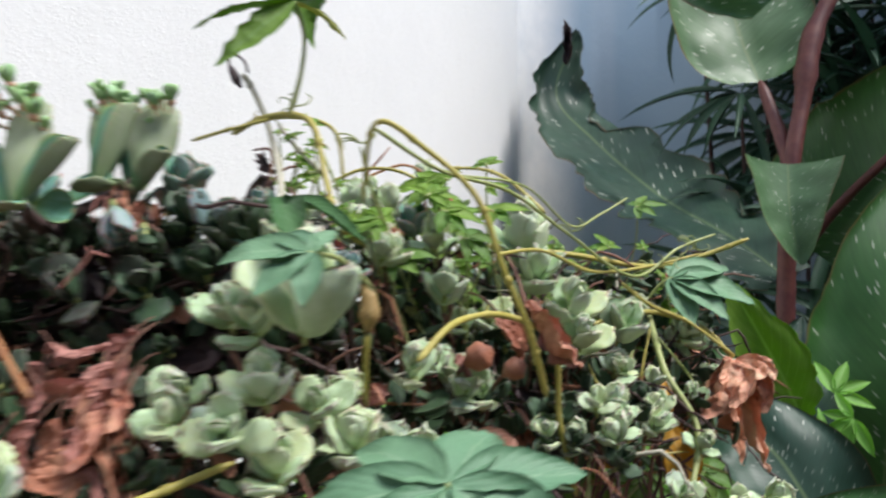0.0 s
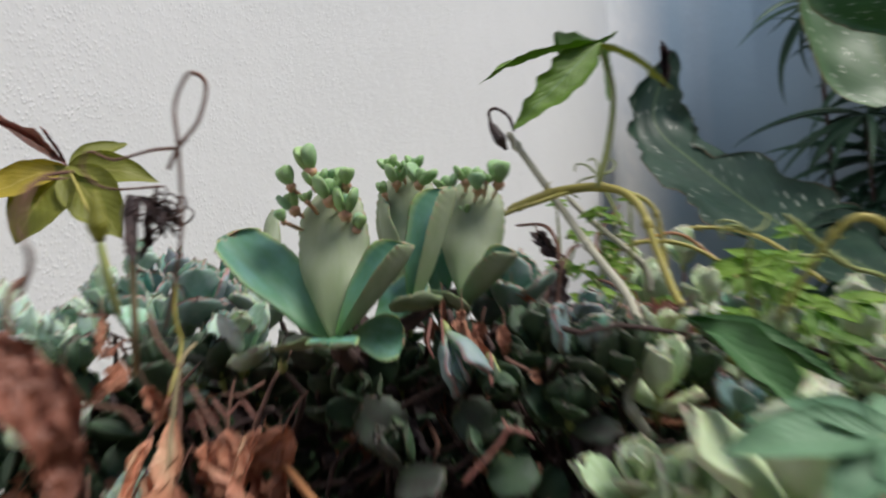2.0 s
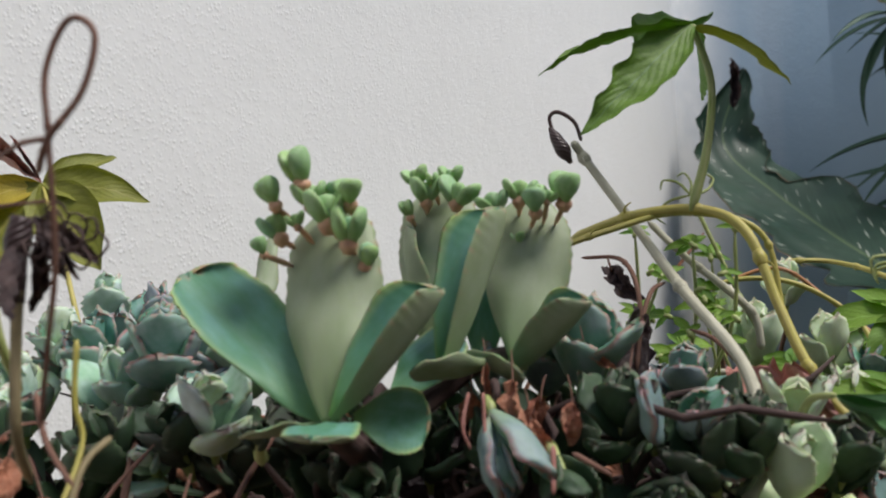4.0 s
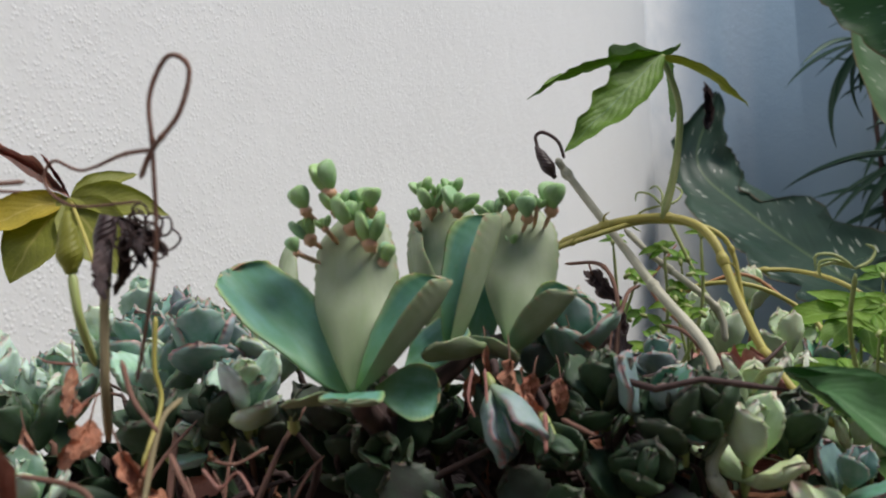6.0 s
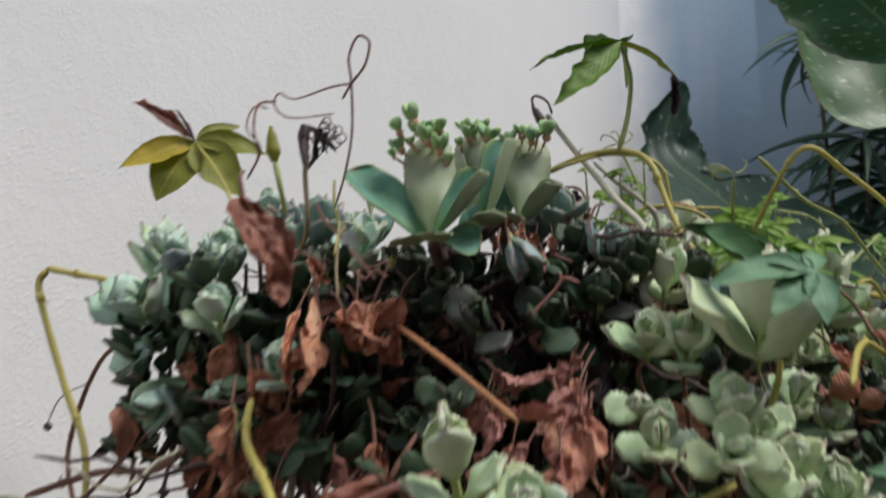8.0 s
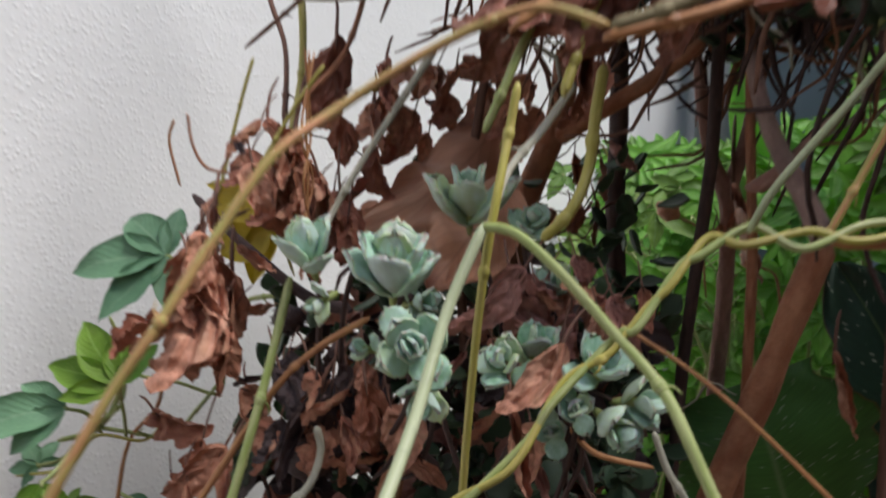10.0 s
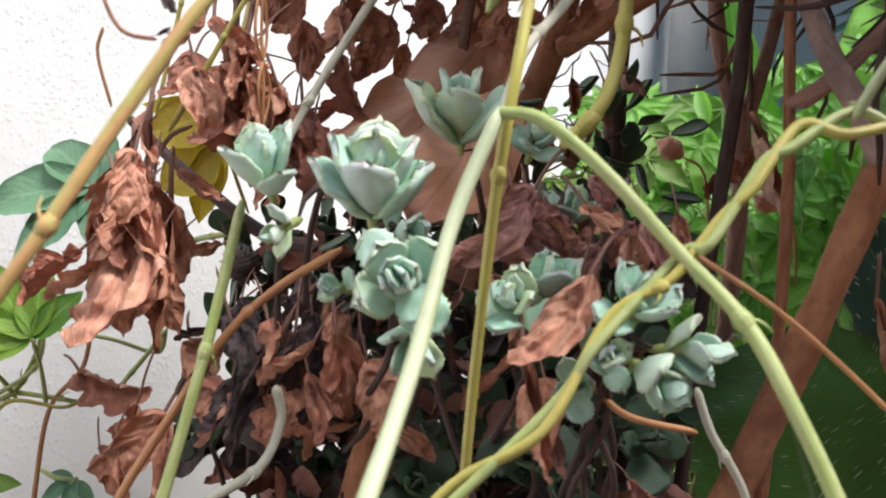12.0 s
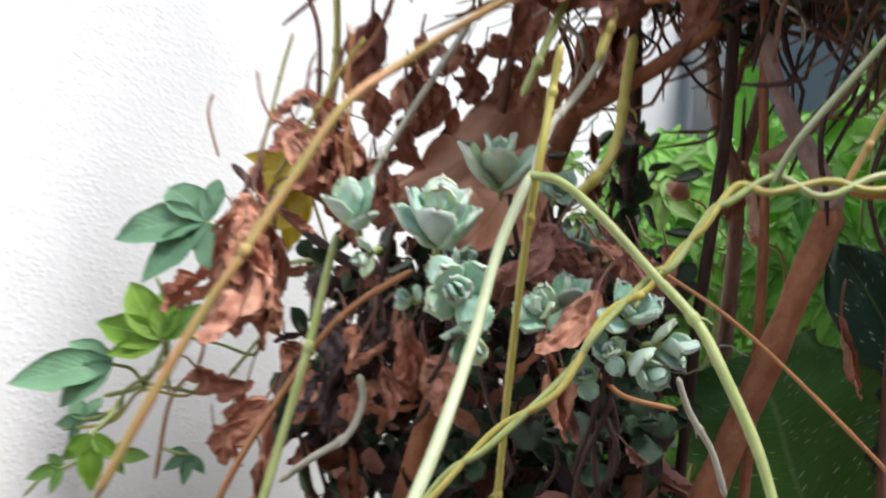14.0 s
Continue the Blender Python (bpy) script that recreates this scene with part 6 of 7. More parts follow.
far_canna = thing("canna", (0.14, 1.32, GROUND), "bright green canna with tall blades in the clearing", "canna", "cannas")
part("stem", tube([(0.14, 1.34, GROUND - 0.01), (0.12, 1.33, 0.6), (0.08, 1.32, 0.80)], 0.012, 0.008), VINE_GREEN, far_canna)
part("leaf", spine_leaf([(0.080, 1.320, 0.780), (0.045, 1.310, 0.870), (0.013, 1.300, 0.966), (-0.006, 1.300, 1.060)], 0.0600, (-0.2, -1.0, 0.2), wide, wave=0.01, cup=0.3, seed=51), (BRIGHT_LEAF, BRIGHT_LEAF), far_canna)
part("leaf", spine_leaf([(0.090, 1.320, 0.790), (0.140, 1.300, 0.880), (0.165, 1.300, 0.970), (0.160, 1.310, 1.060)], 0.1300, (0.1, -1.0, 0.3), wide, wave=0.02, cup=0.2, fray=0.1, seed=53), (BRIGHT_LEAF, BRIGHT_LEAF), far_canna)
part("withered_tip", DRY["dark"][1], (), canna, "withered curled brown leaf tip", aim((0.228, 2.360, 1.691), (0.263, 2.370, 1.791), (0.3, -1, 0.2)))

# ---- palms by the far wall ----
PALM_LEAVES = [to_mesh("leaflet", blade(0.075 + 0.02 * i, 0.004, lance, 12, 2, cup=0.3, bend=-0.5 - 0.3 * i)) for i in range(3)]
for me in PALM_LEAVES:
    me.materials.append(PALM)
    me.materials.append(PALM)


def palm(at, size, count, lean=(0, 0, 0)):
    at = Vector(at)
    t = thing("palm", (at.x, at.y, GROUND), "dark green palm with narrow drooping leaflets by the shaded wall", "palm", "palms")
    part("stem", tube([(at.x + rnd(-0.05, 0.05), at.y + 0.06, GROUND - 0.01), (at.x + 0.02, at.y + 0.03, at.z * 0.6), at], 0.006, 0.004, steps=12, sides=6), TWIG_DARK, t)
    for i in range(count):
        a = i / count * 2 * math.pi + rnd(-0.2, 0.2)
        e = rnd(-0.5, 0.7)
        way = Vector((math.cos(a) * math.cos(e), math.sin(a) * math.cos(e) * 0.6, math.sin(e))) + Vector(lean)
        s = size * rnd(0.6, 1.15)
        part("leaflet", PALM_LEAVES[rng.randrange(3)], (), t, m=aim(at, at + way.normalized() * s, (rnd(-0.3, 0.3), -0.6, 1), s * rnd(0.7, 1.3)))


palm((0.576, 2.100, 1.549), 0.24, 14, (-0.5, 0, -0.2))
palm((0.547, 2.100, 1.365), 0.16, 18)
palm((0.511, 2.150, 1.794), 0.20, 10, (-0.3, 0, -0.6))
palm((0.810, 2.100, 1.668), 0.26, 22)
palm((0.785, 2.150, 1.795), 0.26, 20, (0, 0, -0.4))
palm((0.844, 2.050, 1.546), 0.28, 22)
palm((0.639, 2.150, 1.689), 0.22, 16)
palm((0.770, 2.100, 1.525), 0.26, 20)
palm((0.917, 2.000, 1.667), 0.30, 22)
palm((0.591, 2.100, 1.293), 0.22, 18)
palm((0.727, 2.000, 1.235), 0.30, 22)
palm((0.627, 1.900, 1.019), 0.30, 22)
palm((0.530, 2.000, 1.127), 0.26, 20)
for q in ((0.763, 2.200, 1.751), (0.849, 2.100, 1.787), (0.761, 2.250, 1.638), (0.919, 2.150, 1.642), (0.680, 2.200, 1.464), (0.766, 2.100, 1.407), (0.718, 2.200, 1.855)):
    palm(q, 0.28, 30)

# ---- woody stems and vines under the mound ----
def branch(points, r0, r1, mat, label):
    return vine(points, r0, r1, mat, label, knots=0, wobble=0.0015, sides=12, name="branch", category="branch", group="woody stems")


b = branch([(-0.157, 0.620, 0.656), (-0.142, 0.605, 0.708), (-0.124, 0.595, 0.762), (-0.109, 0.585, 0.813), (-0.094, 0.580, 0.858)], 0.0093, 0.0078, BRANCH, "thick reddish-brown woody stem leaning through the bush")
part("fork", tube([(-0.094, 0.580, 0.854), (-0.103, 0.585, 0.876), (-0.113, 0.595, 0.899), (-0.122, 0.605, 0.927), (-0.126, 0.620, 0.957)], 0.0067, 0.0039, sides=12, wobble=0.003), BRANCH_GREY, b)
part("fork", tube([(-0.127, 0.610, 0.883), (-0.111, 0.597, 0.897), (-0.081, 0.600, 0.925)], 0.0044, 0.0034, sides=10, wobble=0.003), BRANCH_DARK, b)
branch([(-0.109, 0.820, 0.616), (-0.103, 0.800, 0.778), (-0.105, 0.780, 0.867), (-0.122, 0.770, 0.912), (-0.132, 0.770, 0.976)], 0.0064, 0.0046, BRANCH_DARK, "slim purplish-brown woody stem in the bush")
branch([(-0.106, 0.780, 0.878), (-0.097, 0.770, 0.919), (-0.087, 0.760, 0.975)], 0.0053, 0.0038, BRANCH_DARK, "slim brown woody side stem with peeling bark")
branch([(-0.261, 0.700, 0.812), (-0.245, 0.690, 0.875), (-0.227, 0.680, 0.923), (-0.222, 0.670, 0.967)], 0.0088, 0.0080, BRANCH, "thick brown woody stem with rough bark")
branch([(-0.227, 0.670, 0.911), (-0.204, 0.660, 0.925), (-0.178, 0.650, 0.941), (-0.151, 0.620, 0.962)], 0.0059, 0.0044, BRANCH, "brown woody side branch")
branch([(-0.178, 0.800, 0.768), (-0.182, 0.800, 0.869), (-0.182, 0.800, 0.996)], 0.0076, 0.0064, TWIG_DARK, "straight blackened dead stem")
branch([(-0.329, 0.620, 0.664), (-0.315, 0.600, 0.712), (-0.298, 0.580, 0.771)], 0.0078, 0.0057, BRANCH, "brown woody stem bearing the lower shoots")
branch([(-0.443, 0.640, 0.873), (-0.406, 0.620, 0.846), (-0.362, 0.600, 0.819), (-0.334, 0.580, 0.815)], 0.0024, 0.0036, TWIG_DARK, "dark purple-brown dead side stem")

BIGV = "stout pale green vine stem crossing in front of the bush"
vine([(-0.390, 0.345, 0.759), (-0.370, 0.350, 0.798), (-0.357, 0.355, 0.822), (-0.346, 0.360, 0.840), (-0.332, 0.370, 0.866), (-0.317, 0.380, 0.891), (-0.300, 0.392, 0.906), (-0.278, 0.395, 0.921), (-0.255, 0.395, 0.933), (-0.235, 0.395, 0.939), (-0.214, 0.395, 0.933)], 0.0017, 0.0015, VINE_BLUSH, "green vine stem flushed orange-pink arching in front of the bush", 2)
vine([(-0.214, 0.395, 0.933), (-0.198, 0.396, 0.938), (-0.178, 0.398, 0.946), (-0.153, 0.400, 0.953), (-0.130, 0.400, 0.954), (-0.110, 0.405, 0.946), (-0.089, 0.410, 0.923), (-0.074, 0.410, 0.899), (-0.063, 0.410, 0.853), (-0.055, 0.410, 0.792), (-0.048, 0.410, 0.727)], 0.0021, 0.0028, VINE_BROWN, "brownish-grey woody vine stem arching below the ripening pod", 3)
vine([(-0.216, 0.400, 0.930), (-0.180, 0.405, 0.940), (-0.141, 0.415, 0.957), (-0.104, 0.425, 0.975), (-0.093, 0.430, 0.993)], 0.0021, 0.0018, VINE_ORANGE, "orange-brown vine stem running along a grey one", 2)
vine([(-0.134, 0.430, 0.865), (-0.098, 0.440, 0.867), (-0.063, 0.450, 0.883), (-0.033, 0.460, 0.871), (0.003, 0.470, 0.850)], 0.0025, 0.0034, VINE_ORANGE, "orange-brown vine stem leading to a dry pod", 2)
vine([(-0.290, 0.330, 0.756), (-0.284, 0.345, 0.771), (-0.279, 0.360, 0.785), (-0.272, 0.385, 0.809), (-0.265, 0.410, 0.840), (-0.254, 0.425, 0.869)], 0.0023, 0.0020, VINE_PALE, BIGV, 0)
vine([(-0.255, 0.425, 0.868), (-0.243, 0.420, 0.866), (-0.227, 0.415, 0.853), (-0.209, 0.410, 0.834), (-0.194, 0.400, 0.818), (-0.185, 0.390, 0.801), (-0.173, 0.380, 0.773), (-0.165, 0.370, 0.740)], 0.0018, 0.0020, VINE_GREEN, BIGV, 1)
for k, mat in ((0, VINE_GREEN), (1, VINE_YELLOW)):
    o = Vector((0.0015, 0.002, 0.003)) * (1 if k else -1)
    pts = [(-0.085, 0.440, 0.874), (-0.122, 0.430, 0.869), (-0.144, 0.425, 0.866), (-0.164, 0.422, 0.867), (-0.179, 0.420, 0.863), (-0.189, 0.415, 0.853), (-0.200, 0.410, 0.839), (-0.209, 0.410, 0.830), (-0.227, 0.405, 0.814), (-0.240, 0.400, 0.793), (-0.265, 0.400, 0.771), (-0.284, 0.400, 0.752), (-0.308, 0.400, 0.720)]
    vine([Vector(p) + o * (-1) ** i for i, p in enumerate(pts)], 0.0015, 0.0014, mat, "yellow-green vine stem twisted round another one", 1)
vine([(-0.119, 0.400, 0.938), (-0.136, 0.410, 0.912), (-0.157, 0.415, 0.884), (-0.164, 0.422, 0.868)], 0.0014, 0.0014, VINE_PALE, "pale vine stem joining a twisted pair", 0)
vine([(-0.099, 0.430, 0.945), (-0.122, 0.432, 0.894), (-0.137, 0.430, 0.865)], 0.0015, 0.0014, VINE_BLUSH, "brownish-green vine stem joining a twisted pair", 1)
vine([(-0.244, 0.440, 0.920), (-0.247, 0.438, 0.900), (-0.250, 0.430, 0.880), (-0.253, 0.428, 0.860), (-0.256, 0.430, 0.834), (-0.260, 0.440, 0.788), (-0.263, 0.450, 0.744), (-0.267, 0.460, 0.679)], 0.0017, 0.0016, VINE_YELLOW, "straight yellow-green vine stem hanging in front of the bush", 3)
vine([(-0.210, 0.500, 0.934), (-0.213, 0.500, 0.912), (-0.215, 0.500, 0.891), (-0.222, 0.490, 0.873), (-0.234, 0.490, 0.860)], 0.0024, 0.0024, VINE_YELLOW, "bright yellow vine stem", 2)
vine([(-0.222, 0.500, 0.926), (-0.235, 0.490, 0.906), (-0.248, 0.470, 0.888), (-0.254, 0.440, 0.865)], 0.0020, 0.0015, VINE_GREY, "grey-green vine stem hanging in front of the bush", 1)
vine([(-0.350, 0.520, 0.838), (-0.356, 0.510, 0.802), (-0.362, 0.500, 0.770), (-0.371, 0.490, 0.731), (-0.378, 0.480, 0.701), (-0.389, 0.470, 0.654)], 0.0021, 0.0022, VINE_GREEN, "green vine stem hanging beside withered leaves", 2)
vine([(-0.309, 0.500, 0.823), (-0.334, 0.510, 0.807), (-0.353, 0.510, 0.789), (-0.375, 0.510, 0.756), (-0.397, 0.510, 0.720), (-0.425, 0.510, 0.661)], 0.0016, 0.0018, VINE_ORANGE, "orange-brown dead vine stem", 1)
vine([(-0.291, 0.580, 0.952), (-0.310, 0.580, 0.923), (-0.326, 0.575, 0.896), (-0.339, 0.570, 0.872), (-0.347, 0.560, 0.852)], 0.0020, 0.0017, VINE_GREY, "pale grey-green vine stem", 1)
vine([(-0.347, 0.570, 0.942), (-0.362, 0.570, 0.921), (-0.379, 0.570, 0.892), (-0.396, 0.570, 0.864)], 0.0012, 0.0012, VINE_YELLOW, "thin yellow vine stem hanging by the wall", 1)
vine([(-0.400, 0.620, 0.952), (-0.407, 0.620, 0.928), (-0.420, 0.620, 0.874)], 0.0011, 0.0011, VINE_YELLOW, "thin yellow vine stem hanging by the wall", 1)
for dx in (0, 6, -5):
    o = Vector((dx * 0.0002, 0.001 * dx, 0))
    vine([Vector((-0.355, 0.570, 0.949)) + o, Vector((-0.356, 0.570, 0.907)) - o, Vector((-0.355, 0.570, 0.883)) + o, Vector((-0.356, 0.570, 0.856)) - o], 0.0007, 0.0007, VINE_ORANGE, "thin orange dead vine strand", 0, sides=6)
vine([(-0.205, 0.430, 0.834), (-0.173, 0.430, 0.813), (-0.133, 0.430, 0.777), (-0.090, 0.430, 0.734)], 0.0008, 0.0009, VINE_ORANGE, "thin straight pinkish-brown dead stem", 0)
vine([(-0.220, 0.500, 0.778), (-0.209, 0.490, 0.770), (-0.185, 0.490, 0.765)], 0.0014, 0.0012, VINE_ORANGE, "tan dead stem under the succulents", 0)
vine([(-0.184, 0.500, 0.778), (-0.178, 0.500, 0.762), (-0.167, 0.500, 0.744), (-0.160, 0.500, 0.723)], 0.0016, 0.0016, VINE_GREY, "grey-green vine stem under the succulents", 1)
vine([(-0.337, 0.520, 0.768), (-0.335, 0.520, 0.755), (-0.340, 0.510, 0.740), (-0.356, 0.500, 0.730), (-0.371, 0.500, 0.718)], 0.0021, 0.0018, VINE_GREY, "bent pale vine stem among dead leaves", 1)
vine([(-0.383, 0.560, 0.743), (-0.365, 0.550, 0.750), (-0.353, 0.550, 0.761)], 0.0011, 0.0011, VINE_GREY, "thin pale dead stem", 0)
vine([(-0.444, 0.600, 0.777), (-0.449, 0.600, 0.753), (-0.466, 0.600, 0.731), (-0.475, 0.600, 0.682)], 0.0010, 0.0013, VINE_ORANGE, "thin brown dead stem by the wall", 1)
vine([(-0.463, 0.660, 0.919), (-0.466, 0.660, 0.905), (-0.459, 0.660, 0.878)], 0.0009, 0.0009, VINE_ORANGE, "thin pinkish tendril by the wall", 0, name="tendril", category="tendril")

vine([(-0.361, 0.420, 0.906), (-0.359, 0.420, 0.895), (-0.354, 0.420, 0.887), (-0.345, 0.420, 0.885)], 0.0006, 0.0006, BRANCH, "reddish dead tendril curling in front of the wall", 0, name="tendril", category="tendril")
dry_leaf((-0.344, 0.420, 0.896), (-0.339, 0.420, 0.893), (0, -1, 0.2), "dark", 0.9, 3)
dry_leaf((-0.345, 0.420, 0.886), (-0.340, 0.420, 0.886), (0, -1, 0.2), "dark", 0.9, 1)
# wiry vines between the outer rosette and the wall
vine([(-0.432, 0.700, 1.147), (-0.437, 0.700, 1.131), (-0.417, 0.700, 1.069), (-0.394, 0.690, 1.018), (-0.382, 0.660, 0.952), (-0.379, 0.620, 0.903)], 0.0025, 0.0024, VINE_YELLOW, "yellow vine stem arching out beside the wall", 3)
vine([(-0.432, 0.700, 1.148), (-0.382, 0.680, 1.137), (-0.323, 0.660, 1.127)], 0.0025, 0.0019, VINE_YELLOW, "yellow vine stem arching out beside the wall", 2)
vine([(-0.329, 0.660, 1.090), (-0.387, 0.700, 1.086), (-0.422, 0.720, 1.022), (-0.404, 0.700, 0.968), (-0.393, 0.660, 0.915)], 0.0015, 0.0020, TWIG, "thin dark twig bending down by the wall", 3)
vine([(-0.346, 0.660, 1.090), (-0.351, 0.660, 1.047), (-0.338, 0.640, 1.009), (-0.347, 0.620, 0.956), (-0.370, 0.600, 0.924)], 0.0014, 0.0018, BRANCH, "thin reddish twig hanging by the wall", 2)
vine([(-0.427, 0.640, 0.998), (-0.365, 0.640, 0.989), (-0.295, 0.600, 0.990), (-0.248, 0.560, 1.006)], 0.0023, 0.0026, VINE_GREY, "grey-green vine stem reaching to the wall", 3)
vine([(-0.418, 0.660, 0.996), (-0.360, 0.640, 1.012), (-0.306, 0.600, 1.017), (-0.274, 0.580, 1.036)], 0.0023, 0.0022, TWIG, "brown twig reaching to the wall", 3)
vine([(-0.418, 0.660, 0.963), (-0.374, 0.640, 0.992), (-0.328, 0.620, 1.028), (-0.297, 0.600, 1.050)], 0.0014, 0.0013, TWIG, "thin brown twig by the wall", 2)
vine([(-0.254, 0.580, 1.053), (-0.229, 0.540, 0.995), (-0.248, 0.500, 0.934), (-0.260, 0.500, 0.905)], 0.0021, 0.0019, VINE_GREEN, GREEN_VINE, 2)
vine([(-0.182, 0.500, 1.012), (-0.208, 0.470, 0.978), (-0.248, 0.450, 0.940)], 0.0022, 0.0022, VINE_ORANGE, "orange-brown dead vine stem over withered leaves", 1)
vine([(-0.229, 0.600, 1.052), (-0.226, 0.600, 1.016), (-0.230, 0.600, 0.981)], 0.0022, 0.0022, VINE_GREY, "grey vine stem in the bush", 0)

# ---- withered leaves under the mound ----
big = part("dry_leaf", spine_leaf([(-0.256, 0.680, 0.934), (-0.277, 0.650, 0.899), (-0.303, 0.635, 0.875), (-0.346, 0.640, 0.852)], 0.0502, (0.25, -0.8, 0.55), wide, wave=0.03, cup=-0.45, fray=0.08, seed=41), (DRY_TAN, DRY_TAN), None)
tagged(big, "broad folded tan-brown dead leaf draped in the bush", "dry leaf", "withered leaves")
big = part("dry_leaf", spine_leaf([(-0.257, 0.640, 0.884), (-0.276, 0.610, 0.851), (-0.296, 0.600, 0.825)], 0.0516, (0.2, -0.85, 0.45), wide, wave=0.03, cup=-0.2, fray=0.1, seed=43), (DRY_TAN, DRY_RED), None)
tagged(big, "broad curled reddish-brown dead leaf", "dry leaf", "withered leaves")
dry_leaf((-0.410, 0.580, 0.873), (-0.405, 0.560, 0.839), (-0.1, -1, 0.2), "red", 0.7, 1)
dry_leaf((-0.400, 0.560, 0.849), (-0.423, 0.550, 0.796), (-0.2, -1, 0.2), "red", 0.8, 0)
dry_leaf((-0.407, 0.560, 0.841), (-0.412, 0.550, 0.768), (0.2, -1, 0.2), "red", 0.6, 2)
dry_leaf((-0.402, 0.560, 0.841), (-0.397, 0.570, 0.772), (0.1, -1, 0.2), "red", 0.6, 3)
dry_leaf((-0.396, 0.570, 0.829), (-0.392, 0.580, 0.767), (0.3, -1, 0.2), "red", 0.5, 5)
dry_leaf((-0.407, 0.600, 0.806), (-0.375, 0.600, 0.804), (0.1, -1, 0.4), "red", 0.6)
dry_leaf((-0.388, 0.600, 0.915), (-0.369, 0.580, 0.876), (0.2, -1, 0.2), "red", 0.8, 1)
dry_leaf((-0.370, 0.600, 0.910), (-0.378, 0.580, 0.844), (-0.1, -1, 0.2), "red", 0.65, 4)
dry_leaf((-0.373, 0.600, 0.893), (-0.351, 0.590, 0.852), (0.2, -1, 0.2), "red", 0.7, 2)
dry_leaf((-0.346, 0.600, 0.878), (-0.331, 0.580, 0.843), (0.1, -1, 0.3), "red", 0.8, 0)
for a in ((-0.339, 0.660, 0.927), (-0.326, 0.670, 0.917), (-0.313, 0.660, 0.927), (-0.301, 0.680, 0.936), (-0.285, 0.680, 0.928), (-0.325, 0.660, 0.939), (-0.305, 0.670, 0.914), (-0.271, 0.680, 0.943), (-0.335, 0.640, 0.905), (-0.314, 0.640, 0.949), (-0.286, 0.640, 0.949)):
    a = Vector(a)
    dry_leaf(a, a + Vector((rnd(-0.5, 0.5), rnd(-0.3, 0.3), rnd(-1, -0.2))).normalized() * rnd(0.022, 0.04), (rnd(-0.6, 0.6), -1, rnd(-0.3, 0.5)), "red", rnd(0.7, 1.1))
dry_leaf((-0.452, 0.600, 0.750), (-0.417, 0.580, 0.741), (0.1, -1, 0.3), "red", 0.8, 4)
dry_leaf((-0.397, 0.570, 0.741), (-0.422, 0.550, 0.713), (0.1, -1, 0.3), "red", 0.8, 0)
dry_leaf((-0.393, 0.560, 0.741), (-0.396, 0.540, 0.701), (-0.2, -1, 0.2), "red", 0.7, 1)
dry_leaf((-0.392, 0.580, 0.772), (-0.371, 0.570, 0.745), (0.2, -1, 0.2), "red", 0.7, 2)
dry_leaf((-0.368, 0.560, 0.787), (-0.346, 0.550, 0.761), (0.2, -1, 0.2), "dark", 0.7, 2)
dry_leaf((-0.341, 0.540, 0.782), (-0.366, 0.530, 0.733), (-0.2, -1, 0.2), "dark", 0.5, 1)
dry_leaf((-0.334, 0.540, 0.780), (-0.343, 0.540, 0.745), (0.1, -1, 0.2), "dark", 0.7, 0)
dry_leaf((-0.315, 0.520, 0.789), (-0.303, 0.520, 0.752), (0.1, -1, 0.2), "red", 0.7, 3)
dry_leaf((-0.327, 0.530, 0.771), (-0.316, 0.520, 0.743), (0.3, -1, 0.2), "red", 0.4, 2)
dry_leaf((-0.311, 0.540, 0.774), (-0.317, 0.540, 0.729), (-0.3, -1, 0.2), "red", 0.6, 5)
dry_leaf((-0.241, 0.520, 0.845), (-0.261, 0.500, 0.817), (0.0, -1, 0.5), "pink", 0.7, 0)
dry_leaf((-0.250, 0.540, 0.842), (-0.236, 0.520, 0.820), (0.2, -1, 0.5), "pink", 0.8, 1)
dry_leaf((-0.249, 0.520, 0.826), (-0.217, 0.500, 0.815), (0.0, -1, 0.5), "pink", 0.5, 3)
dry_leaf((-0.225, 0.520, 0.839), (-0.197, 0.510, 0.824), (0.1, -0.8, 0.6), "tan", 0.7, 0, "large cupped orange-brown dead leaf")
dry_leaf((-0.224, 0.470, 0.820), (-0.246, 0.465, 0.786), (0.0, -1, 0.2), "red", 0.5, 2)
dry_leaf((-0.244, 0.470, 0.792), (-0.247, 0.470, 0.750), (0.2, -1, 0.2), "red", 0.5, 1)
dry_leaf((-0.235, 0.500, 0.761), (-0.224, 0.500, 0.743), (0.2, -1, 0.2), "pink", 0.5, 3)
dry_leaf((-0.206, 0.500, 0.744), (-0.196, 0.500, 0.734), (0.2, -1, 0.2), "pink", 0.8, 4)
dry_leaf((-0.107, 0.760, 0.887), (-0.105, 0.740, 0.807), (0.0, -1, 0.2), "red", 0.35, 1)
dry_leaf((-0.064, 0.660, 0.790), (-0.063, 0.660, 0.734), (0.0, -1, 0.2), "red", 0.4, 1)
def drift(spots, size, key, depth, label=""):
    """Overlapping withered leaves caught about some places, drooping."""
    for a in spots:
        for n in range(3):
            q = Vector(a) + Vector((rnd(-0.012, 0.012), rnd(-0.5, 0.5) * depth, rnd(-0.012, 0.012)))
            d = Vector((rnd(-0.6, 0.6), rnd(-0.4, 0.2), rnd(-1, -0.25))).normalized() * size * rnd(0.7, 1.25)
            dry_leaf(q, q + d, (rnd(-0.7, 0.7), -1, rnd(-0.1, 0.6)), key if n else "red", rnd(0.6, 1.1))


